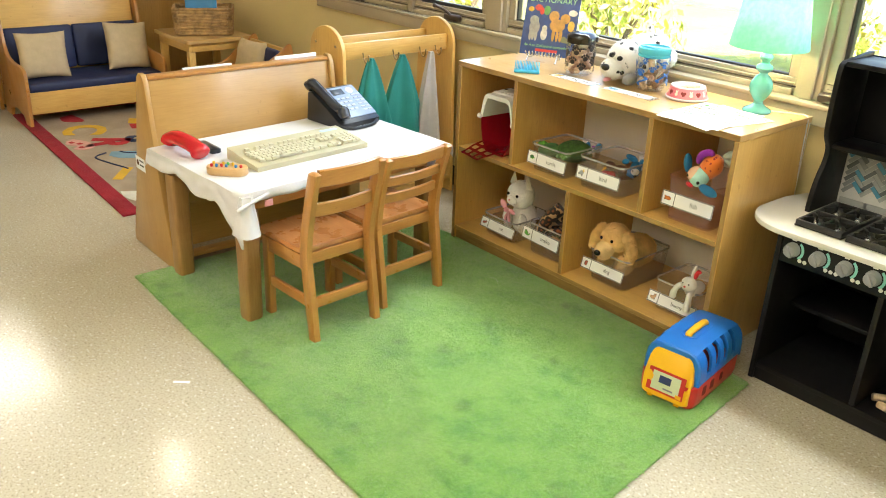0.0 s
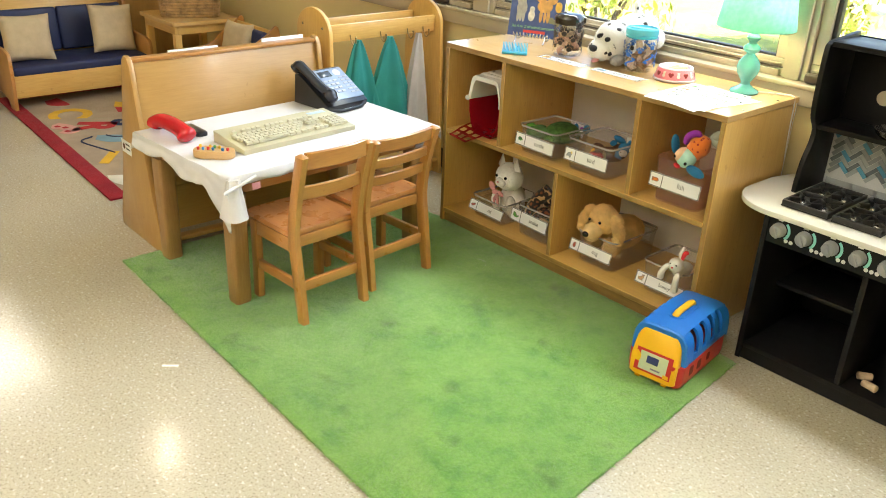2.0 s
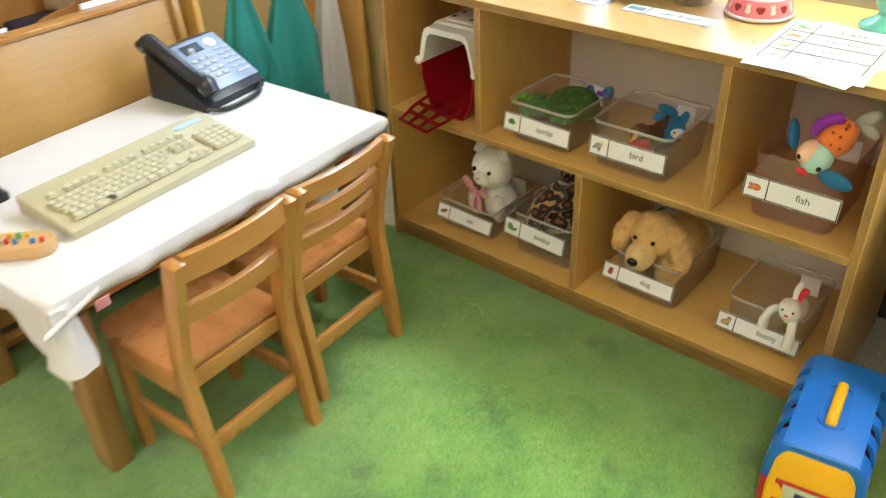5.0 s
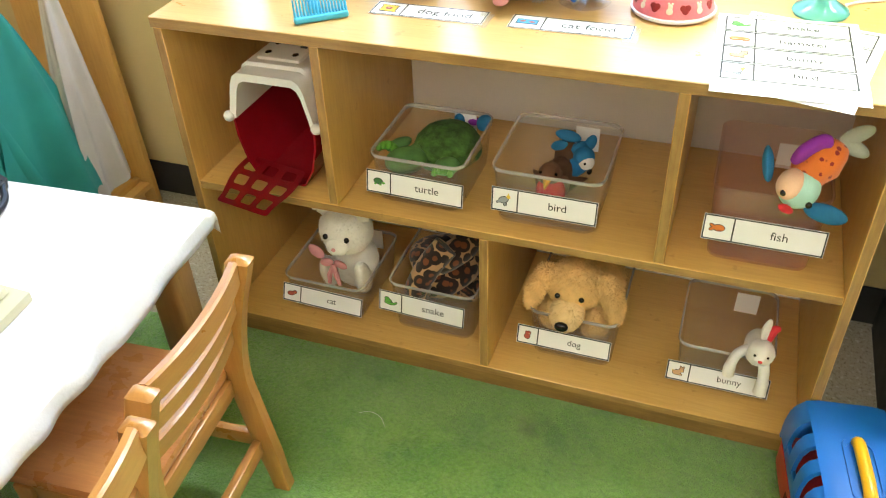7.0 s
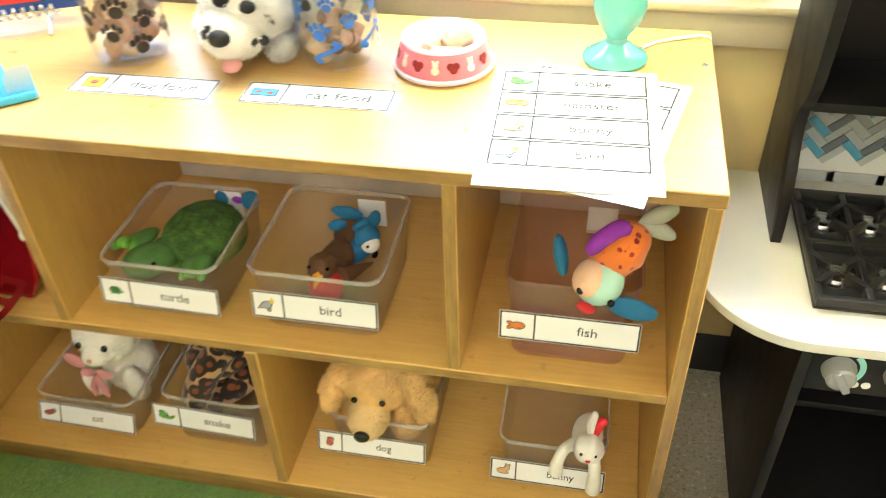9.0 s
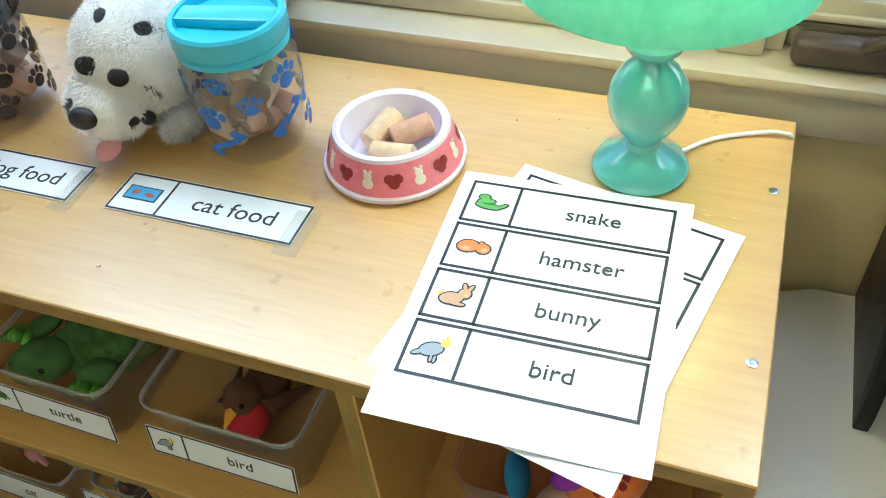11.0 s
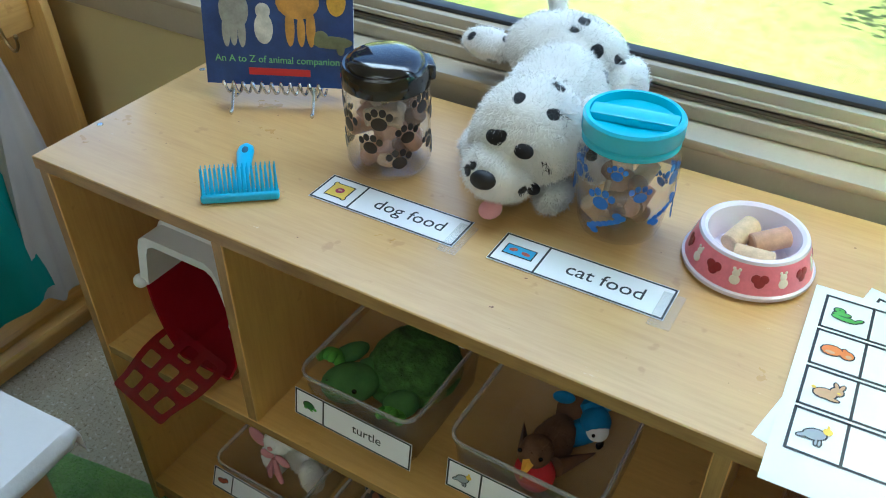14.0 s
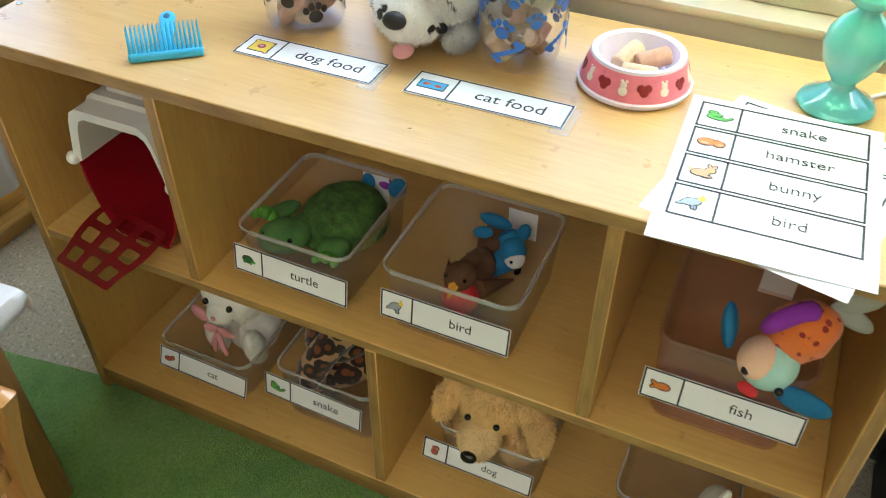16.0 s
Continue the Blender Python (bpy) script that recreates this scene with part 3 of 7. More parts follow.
def outside():
    bm = B()
    n = 40
    for i in range(n + 1):
        for j in range(n + 1):
            x, y = -60 + 120 * i / n, 0.64 + 120 * (j / n) ** 2
            bm.verts.new((x, y, -0.35 + 0.10 * noise.noise(Vector((x * 0.2, y * 0.2, 0))) + 0.012 * y))
    bm.verts.ensure_lookup_table()
    for i in range(n):
        for j in range(n):
            k = i * (n + 1) + j
            bm.faces.new((bm.verts[k], bm.verts[k + n + 1], bm.verts[k + n + 2], bm.verts[k + 1]))
    single("ground", bm, grass, "sunlit lawn outside the windows", "lawn", kind="structure")
    bm = B()
    box(bm, (-60, 9.5, -0.33), (60, 12.5, -0.16))
    single("road", bm, plain("pale asphalt", (0.22, 0.23, 0.25), 0.9, 0.15, 2, 0.3), "pale asphalt road beyond the lawn", "road", kind="structure")
    rng = np.random.default_rng(5)

    def shrub(x, y, r, h, count, seed):
        g = np.random.default_rng(seed)
        t = thing("shrub", "leafy sunlit green shrub on the lawn", "shrub", (x, y, -0.35), group="shrubs")
        bm = B()
        for k in range(7):
            a = g.uniform(0, 6.28)
            tube(bm, smooth_line([(0, 0, 0), (0.3 * r * math.cos(a), 0.3 * r * math.sin(a), h * 0.4), (0.7 * r * math.cos(a), 0.7 * r * math.sin(a), h * g.uniform(0.6, 0.9))], 4), 0.018, 5)
        part("stem", bm, bark, t)
        bm = B()
        clumps = [(g.uniform(-0.7, 0.7) * r, g.uniform(-0.6, 0.6) * r, h * g.uniform(0.25, 0.95)) for _ in range(16)]
        for _ in range(count):
            c = clumps[g.integers(len(clumps))]
            p = Vector(c) + Vector(g.normal(size=3)) * 0.19 * r
            q = Euler(tuple(g.uniform(0, 6.28, 3))).to_matrix()
            s = g.uniform(0.03, 0.065)
            vs = [bm.verts.new(p + q @ Vector(v) * s) for v in ((-1, 0, 0), (0, -0.45, 0.1), (1, 0, 0), (0, 0.45, 0.1))]
            bm.faces.new(vs).material_index = int(g.integers(3))
        part("crown", bm, foliage, t)

    for k, (x, y, h) in enumerate(((-6.2, 3.4, 1.6), (-5.0, 2.7, 1.4), (-3.9, 3.3, 1.5), (-2.9, 4.6, 1.3), (-1.5, 6.2, 1.1), (0.6, 7.4, 0.9), (2.0, 4.2, 0.75), (3.3, 3.6, 0.8))):
        shrub(x, y, rng.uniform(0.6, 0.95), h, 1900, 20 + k)
    for k in range(9):
        x, y = -14 + 3.6 * k + rng.uniform(-1, 1), 15 + rng.uniform(-1.5, 4)
        t = thing("tree", "leafy tree with an uneven sunlit crown", "tree", (x, y, -0.3), group="trees")
        bm = B()
        tube(bm, [(0, 0, 0), (0.05, 0, 1.2), (0, 0.1, 2.6), (0.1, 0, 4.2)], [0.2, 0.16, 0.12, 0.05], 8)
        for a in range(5):
            u = a * 1.26
            tube(bm, smooth_line([(0, 0, 1.8 + 0.3 * a), (0.8 * math.cos(u), 0.8 * math.sin(u), 2.8 + 0.3 * a), (1.5 * math.cos(u), 1.5 * math.sin(u), 3.4 + 0.3 * a)], 3), 0.05, 5)
        part("trunk", bm, bark, t)
        g = np.random.default_rng(70 + k)
        bm = B()
        cl = [(g.normal(0, 1.0), g.normal(0, 1.0), g.uniform(2.0, 5.2)) for _ in range(22)]
        for _ in range(1600):
            c = cl[g.integers(len(cl))]
            p = Vector(c) + Vector(g.normal(size=3)) * 0.42
            q = Euler(tuple(g.uniform(0, 6.28, 3))).to_matrix()
            s = g.uniform(0.08, 0.17)
            vs = [bm.verts.new(p + q @ Vector(v) * s) for v in ((-1, 0, 0), (0, -0.5, 0.1), (1, 0, 0), (0, 0.5, 0.1))]
            bm.faces.new(vs).material_index = int(g.integers(3))
        part("crown", bm, foliage, t)


outside()


# ---- storage shelf ----
SW, SD, SH = 1.228, 0.41, 0.75
MID, LOW = 0.411, 0.069
T = 0.018


def storage_shelf():
    s = thing("storage_shelf", "birch plywood classroom shelf with five open cubbies, worn edges", "shelf")

    def panel(name, a, b, mats, edge=True):
        bm = B()
        box(bm, a, b, 0.0015, 1)
        bm.normal_update()
        for f in bm.faces:
            f.material_index = 1 if edge and abs(f.normal.y) > 0.9 else 0
        part(name, bm, mats, s)

    panel("top", (-0.002, -0.003, SH - 0.02), (SW + 0.002, SD, SH), [birch_top, ply_edge])
    for x in (0, SW - T):
        panel("side", (x, 0, 0), (x + T, SD - 0.006, SH - 0.0205), [birch_z, ply_edge_z])
    for x in (0.314, 0.917):
        panel("divider", (x - T / 2, 0.001, MID + 0.0005), (x + T / 2, SD - 0.007, SH - 0.0205), [birch_z, ply_edge_z])
    panel("divider", (0.609 - T / 2, 0.001, LOW + 0.0005), (0.609 + T / 2, SD - 0.007, MID - 0.0185), [birch_z, ply_edge_z])
    panel("shelf_board", (T + 0.0005, 0.001, MID - T), (SW - T - 0.0005, SD - 0.007, MID), [birch_x, ply_edge])
    panel("shelf_board", (T + 0.0005, 0.001, LOW - T), (SW - T - 0.0005, SD - 0.007, LOW), [birch_x, ply_edge])
    panel("plinth", (T + 0.0005, 0.010, 0.008), (SW - T - 0.0005, 0.026, LOW - T - 0.0005), [birch_x, plinth_shaded])
    bm = B()
    box(bm, (0.001, SD - 0.006, 0.012), (SW - 0.001, SD - 0.001, SH - 0.0205))
    part("back_panel", bm, back_white, s, "white hardboard back")
    for x, y in ((0.012, 0.10), (0.012, 0.30), (SW - 0.012, 0.10), (SW - 0.012, 0.30)):
        bm = B()
        lathe(bm, [(0.0045, 0), (0.0045, 0.001), (0.003, 0.0016), (0.0012, 0.0012)], 12, c=(x, y, SH))
        part("screw", bm, steel, s)


storage_shelf()


def green_rug():
    edge = [(-0.381, -1.206), (1.531, -1.247), (1.406, 0.0), (1.30, 0.012), (0.0, 0.02), (-0.39, -0.04)]
    bm = B()
    out = []
    for a, b in zip(edge, edge[1:] + edge[:1]):
        n = max(2, int((Vector(a) - Vector(b)).length / 0.02))
        for k in range(n):
            p = Vector(a).lerp(Vector(b), k / n)
            w = 0.0035 * noise.noise(Vector((p.x * 40, p.y * 40, 3)))
            out.append((p.x + w, p.y + w))
    loft(bm, [[(x, y, 0.0005) for x, y in out], [(x, y, 0.008) for x, y in out], [(x * 0.998 + 0.001, y * 0.998 - 0.001, 0.0115) for x, y in out]])
    r = single("rug", bm, carpet_green, "worn green cut pile rug on the floor", "rug", sharp=80)
    g = np.random.default_rng(3)
    bm = B()
    for (a, b) in zip(edge[:2] + [edge[-1]], edge[1:3] + [edge[0]]):
        a, b = Vector((*a, 0)), Vector((*b, 0))
        for _ in range(int((b - a).length * 500)):
            p = a.lerp(b, g.uniform())
            q = p + Vector((g.normal() * 0.006, g.normal() * 0.006, g.uniform(0.001, 0.012)))
            s = Vector((g.normal(), g.normal(), 0)) * 0.0015
            p.z = 0.007
            bm.faces.new([bm.verts.new(p - s), bm.verts.new(p + s), bm.verts.new(q)])
    o = part("fringe", bm, carpet_green, r)
    o["kind"] = "stuff"
    # standing pile over the whole rug
    n = 170000
    p = np.stack([g.uniform(-0.41, 1.555, n), g.uniform(-1.285, 0.02, n)], 1)
    inside = np.ones(n, bool)
    for (ax, ay), (bx, by) in zip(edge, edge[1:] + edge[:1]):
        inside &= (bx - ax) * (p[:, 1] - ay) - (by - ay) * (p[:, 0] - ax) > 0.004
    p = p[inside]
    n = len(p)
    ang = g.uniform(0, 6.28, n)
    side = np.stack([np.cos(ang), np.sin(ang)], 1) * g.uniform(0.0012, 0.0024, n)[:, None]
    lean = g.normal(size=(n, 2)) * 0.0052
    co = np.zeros((n, 3, 3))
    co[:, 0, :2], co[:, 1, :2], co[:, 2, :2] = p - side, p + side, p + lean
    co[:, :2, 2], co[:, 2, 2] = 0.0105, 0.0105 + g.uniform(0.0015, 0.0045, n)
    me = bpy.data.meshes.new("pile")
    me.from_pydata(co.reshape(-1, 3).tolist(), [], np.arange(3 * n).reshape(-1, 3).tolist())
    me.materials.append(carpet_green)
    o = new("pile", me)
    o.parent = r
    o["kind"] = "stuff"


green_rug()


# ---- table and chairs ----
def activity_table():
    t = thing("table", "low rectangular maple play table", "table", (-0.1055, -0.64, 0), 4.0)
    w, l = 0.59, 0.885
    for sx in (-1, 1):
        for sy in (-1, 1):
            cx, cy = sx * (w / 2 - 0.067), sy * (l / 2 - 0.05)
            bm = B()
            loft(bm, [[(cx + u * k, cy + v * k, z) for u, v, _ in rrect(0.062, 0.062, 0.012, 0, 4)] for z, k in ((0.011, 0.9), (0.02, 0.96), (0.3, 1.0), (0.40, 1.0))])
            part("leg", bm, leg_wood, t)
    for a, b in (((-w / 2 + 0.1, -l / 2 + 0.03, 0.40), (w / 2 - 0.1, -l / 2 + 0.052, 0.457)), ((-w / 2 + 0.1, l / 2 - 0.052, 0.40), (w / 2 - 0.1, l / 2 - 0.03, 0.457))):
        bm = B()
        box(bm, a, b, 0.003)
        part("apron", bm, maple_x, t)
    for x in (-w / 2 + 0.045, w / 2 - 0.067):
        bm = B()
        box(bm, (x, -l / 2 + 0.06, 0.40), (x + 0.022, l / 2 - 0.06, 0.457), 0.003)
        part("apron", bm, maple_y, t)
    bm = B()
    loft(bm, [rrect(w, l, 0.03, z) for z in (0.4575, 0.461, 0.478, 0.482)])
    part("tabletop", bm, maple_y, t)


def table_cloth():
    """A paper cloth pulled over the table, tucked and crumpled at its corners."""
    x0, x1, y0, y1, z = -0.420, 0.184, -1.107, -0.213, 0.4835
    nu, nv = 64, 90
    bm = B()
    grid = {}
    for i in range(nu + 1):
        for j in range(nv + 1):
            x = x0 - 0.05 + (x1 - x0 + 0.085) * i / nu
            y = y0 - 0.14 + (y1 - y0 + 0.18) * j / nv
            ox, oy = max(0, x - x1, x0 - x), max(0, y0 - y, y - y1)
            cx, cy = min(max(x, x0), x1), min(max(y, y0), y1)
            sx, sy = (1 if x > x1 else -1), (1 if y > y1 else -1)
            hang = math.hypot(ox, oy)
            along = (cx - x0) / (x1 - x0)
            if y < y0:
                reach = 0.035 + 0.055 * along ** 2 + 0.03 * abs(math.sin(along * 7.5 + 0.6)) + 0.05 * max(0, along - 0.85) / 0.15
                hang = math.hypot(ox, min(oy, 0.14) / 0.14 * reach)
            fold = 0.010 * noise.noise(Vector((x * 16, y * 16, 0))) * min(1, hang / 0.03)
            out = 0.006 + fold + 0.05 * hang
            px = cx + (sx * min(ox, out) if ox > 0 else 0)
            py = cy + (sy * min(oy, out) if oy > 0 else 0)
            pz = z + 0.0012 * noise.noise(Vector((x * 9, y * 9, 2))) - max(0, hang - 0.004)
            if ox > 0 and oy > 0:
                pz += 0.012 * math.sin(60 * (ox - oy))
            grid[i, j] = bm.verts.new((px, py, pz))
    for i in range(nu):
        for j in range(nv):
            bm.faces.new((grid[i, j], grid[i + 1, j], grid[i + 1, j + 1], grid[i, j + 1]))
    c = thing("tablecloth", "white paper tablecloth crumpled over the table corners", "tablecloth", (-0.1055, -0.64, 0), 4.0)
    centre = Matrix.Translation((0.118, 0.66, 0))
    bm.transform(centre)
    o = part("sheet", bm, cloth_white, c, sharp=60)
    sol = o.modifiers.new("thickness", "SOLIDIFY")
    sol.thickness, sol.offset = 0.0008, 1.0
    bm = B()
    tube(bm, smooth_line([(0.198, -1.02, 0.474), (0.203, -1.07, 0.462), (0.205, -1.11, 0.452), (0.212, -1.145, 0.446)], 5), [0.006] * 15 + [0.002], 8)
    loops = []
    for k in range(9):
        f = k / 8
        loops.append([(0.188 + (0.016 + 0.03 * f * f) * math.cos(a) + 0.004 * math.sin(5 * a + 4 * f), -1.098 + (0.02 + 0.022 * f) * math.sin(a) + 0.004 * math.cos(4 * a), 0.476 - 0.125 * f) for a in [2 * math.pi * q / 20 for q in range(20)]])
    loft(bm, loops, True, False)
    bm.transform(centre)
    part("gathered_corner", bm, cloth_white, c, "bunched corner of the cloth", sharp=60)
    bm = B()
    box(bm, (0.1945, -1.035, 0.43), (0.197, -1.005, 0.452), 0.001)
    bm.transform(centre)
    part("sticker", bm, pink_cloth, c, "small pink paper tab")


activity_table()
table_cloth()


def chair(y, slats, label, rz=0.0, x=0.0, rise=0.0, lean=0.42, w=0.275):
    c = thing("chair", label, "chair", (x, y, 0.0115), rz, group="chairs at the play table")
    for s in (-1, 1):
        yc = s * (w / 2 - 0.013)
        bm = B()
        prof = [(0.405, 0.0), (0.378, 0.20), (0.368, 0.30), (0.368 + 0.35 * (lean - 0.368), 0.42), (lean, 0.555 + rise)]
        pts = smooth_line([(a, yc, b) for a, b in prof], 5)
        loops = []
        for k, p in enumerate(pts):
            d = 0.019 if p.z > 0.05 else 0.016
            loops.append([(p.x + u * d, p.y + v * 0.013, p.z) for u, v in ((-1, -0.8), (-0.8, -1), (0.8, -1), (1, -0.8), (1, 0.8), (0.8, 1), (-0.8, 1), (-1, 0.8))])
        top = pts[-1]
        for f in (0.85, 0.45):
            loops.append([(top.x + u * 0.019 * f, top.y + v * 0.013 * f, top.z + 0.013 * (1 - f)) for u, v in ((-1, -0.8), (-0.8, -1), (0.8, -1), (1, -0.8), (1, 0.8), (0.8, 1), (-0.8, 1), (-1, 0.8))])
        loft(bm, loops)
        part("back_post", bm, maple_z, c)
        bm = B()
        box(bm, (0.135, yc - 0.013, 0), (0.168, yc + 0.013, 0.283), 0.004)
        part("front_leg", bm, maple_z, c)
        bm = B()
        box(bm, (0.168, yc - 0.008, 0.11), (0.372, yc + 0.008, 0.142), 0.003)
        part("side_stretcher", bm, maple_x, c)
        bm = B()
        box(bm, (0.168, yc - 0.009, 0.235), (0.35, yc + 0.009, 0.283), 0.003)
        part("side_rail", bm, maple_x, c)
    for z0, z1 in slats:
        bm = B()
        n, loops = 10, []
        for k in range(n + 1):
            y_ = -w / 2 + 0.024 + (w - 0.048) * k / n
            bow = 0.014 * (1 - (2 * k / n - 1) ** 2)
            xx = 0.368 + (lean - 0.368) * max(0, (z0 + z1) / 2 - 0.36) / 0.19 + bow
            loops.append([(xx - 0.006, y_, z0 + 0.002), (xx + 0.004, y_, z0), (xx + 0.008, y_, z0 + 0.003), (xx + 0.010, y_, z1 - 0.003), (xx + 0.006, y_, z1), (xx - 0.004, y_, z1 - 0.002)])
        loft(bm, loops)
        part("slat", bm, maple_y, c)
    bm = B()
    box(bm, (0.140, -w / 2 + 0.026, 0.235), (0.158, w / 2 - 0.026, 0.283), 0.003)
    part("front_rail", bm, maple_y, c)
    bm = B()
    box(bm, (0.343, -w / 2 + 0.026, 0.245), (0.361, w / 2 - 0.026, 0.283), 0.003)
    part("back_rail", bm, maple_y, c)
    bm = B()
    box(bm, (0.372, -w / 2 + 0.026, 0.10), (0.388, w / 2 - 0.026, 0.135), 0.003)
    part("back_stretcher", bm, maple_y, c)
    bm = B()
    loops = []
    for z, k in ((0.284, 0.97), (0.289, 1.0), (0.299, 1.0), (0.3035, 0.985)):
        loops.append([(0.228 + u * k, v * k, z) for u, v, _ in rrect(0.255, w - 0.004, 0.03, 0, 5)])
    loops.append([(0.228 + u * 0.86, v * 0.86, 0.3015) for u, v, _ in rrect(0.255, w - 0.004, 0.03, 0, 5)])
    loft(bm, loops)
    part("seat", bm, seat_wood, c, "worn scooped seat")


chair(-0.829, ((0.525, 0.580), (0.420, 0.464)), "small maple chair with two curved back slats, pushed to the table", 3.5, -0.006, 0.012, 0.424)
chair(-0.514, ((0.500, 0.544), (0.438, 0.472), (0.372, 0.408)), "small maple chair with three curved back slats, pushed to the table", 4.5, -0.066, -0.016, 0.420, 0.295)


# ---- things on the table ----
def keyboard():
    k = thing("computer_keyboard", "old beige computer keyboard on the white tablecloth", "keyboard", (-0.038, -0.700, 0.4855), 4.8)
    k.scale = (0.86, 1.02, 1.0)
    w, d = 0.462, 0.215
    bm = B()
    side = [(-d / 2, 0.0), (d / 2, 0.0), (d / 2, 0.016), (-0.035, 0.032), (-0.052, 0.036), (-d / 2, 0.040)]
    prism(bm, side, "y", -w / 2, w / 2, 0.003)
    part("case", bm, beige_key, k)
    rows = [(-0.072, 15, 0.017), (-0.038, 15, 0), (-0.0185, 14, 0.003), (0.001, 13, 0.008), (0.0205, 12, 0.012), (0.040, 11, 0.0)]
    cap = None
    for r, (x0, n, off) in enumerate(rows):
        for blk, (y0, cnt) in enumerate((((-w / 2 + 0.018), n), (w / 2 - 0.155, 3), (w / 2 - 0.088, 4))):
            for i in range(cnt):
                if r == 0 and blk == 0 and i in (1, 6, 11):
                    continue
                if r == 0 and blk == 2:
                    continue
                if blk == 1 and (r == 3 or (r == 4 and i != 1)):
                    continue
                y = y0 + (off if blk == 0 else 0) + 0.0188 * i + 0.009
                z = 0.0165 + (d / 2 - x0 - 0.035) * 0.105 + 0.003
                if cap is None:
                    bm = B()
                    loft(bm, [rrect(0.0186, 0.0184, 0.002, 0, 3), rrect(0.0180, 0.0180, 0.002, 0.003, 3), rrect(0.0140, 0.0142, 0.002, 0.0085, 3)])
                    cap = finish("key", bm, beige_cap)
                o = new("key", cap)
                o.parent = k
                o.matrix_local = pose(x0 + 0.030, y, z, 0, 6, 0)
                if blk == 0 and r == 5:
                    o.matrix_local = pose(x0 + 0.030, y0 + 0.02 + i * 0.0245, z, 0, 6, 0) @ Matrix.Diagonal((1, 5.2 if i == 4 else 1.25, 1, 1))
    bm = B()
    box(bm, (-0.09, w / 2 - 0.095, 0.0372), (-0.062, w / 2 - 0.022, 0.0386), 0.001)
    part("indicator_panel", bm, plain("pale blue label", (0.45, 0.58, 0.68), 0.4, 0.05), k, "pale blue indicator panel")


keyboard()


def desk_phone():
    p = thing("desk_telephone", "black and blue-grey office telephone with cord on the table", "telephone", (-0.318, -0.328, 0.4845), 7)
    bm = B()
    prism(bm, [(-0.10, 0.0), (0.10, 0.0), (0.105, 0.020), (0.09, 0.030), (-0.072, 0.120), (-0.092, 0.115)], "y", -0.105, 0.105, 0.006)
    part("body", bm, phone_black, p)
    s = pose(0, 0, 0) @ Matrix.Translation((0.009, 0.028, 0.0765)) @ Matrix.Rotation(radians(29), 4, "Y")
    bm = B()
    box(bm, (-0.085, -0.075, -0.003), (0.088, 0.075, 0.003), 0.003, m=s)
    part("face_plate", bm, phone_grey, p, "blue-grey face plate")
    bm = B()
    box(bm, (-0.072, -0.055, 0.0032), (-0.040, 0.005, 0.0045), 0.001, m=s)
    part("display", bm, plain("dark display", (0.05, 0.06, 0.07), 0.15, 0.05), p, "grey display")
    bm = B()
    m2 = s @ Matrix.Translation((-0.055, 0.035, 0.003))
    fs = lathe(bm, [(0.016, 0), (0.016, 0.003), (0.010, 0.0045), (0.004, 0.0045)], 20)
    bm.transform(m2)
    part("dial_button", bm, white_plastic, p, "round white navigation button")
    key = B()
    box(key, (-0.0055, -0.009, 0), (0.0055, 0.009, 0.004), 0.0015)
    keym = finish("button", key, plain("pale button", (0.42, 0.46, 0.52), 0.4, 0.05))
    for i in range(4):
        for j in range(3):
            o = new("button", keym)
            o.parent = p
            o.matrix_local = s @ Matrix.Translation((-0.015 + 0.021 * i, -0.052 + 0.024 * j, 0.003))
    for i in range(6):
        for j in (0.034, 0.058):
            o = new("button", keym)
            o.parent = p
            o.matrix_local = s @ Matrix.Translation((-0.028 + 0.018 * i, j, 0.003)) @ Matrix.Diagonal((0.7, 1.05, 0.7, 1))
    bm = B()
    tube(bm, smooth_line([(-0.098, -0.092, 0.125), (-0.078, -0.090, 0.148), (-0.03, -0.086, 0.124), (0.045, -0.082, 0.082), (0.090, -0.080, 0.066), (0.112, -0.080, 0.040)], 5), [0.016, 0.022, 0.027] + [0.021] * 4 + [0.019] * 12 + [0.022, 0.026, 0.026, 0.023, 0.022, 0.022, 0.012], 14)
    part("handset", bm, plain("black handset", (0.020, 0.024, 0.035), 0.22, 0.1), p, "glossy black handset in its cradle")
    bm = B()
    tube(bm, smooth_line([(0.10, -0.10, 0.012), (0.135, -0.07, 0.008), (0.14, 0.0, 0.008), (0.13, 0.05, 0.008), (0.10, 0.09, 0.012)], 6), 0.0065)
    part("cord", bm, phone_black, p, "black cord looped in front")


desk_phone()


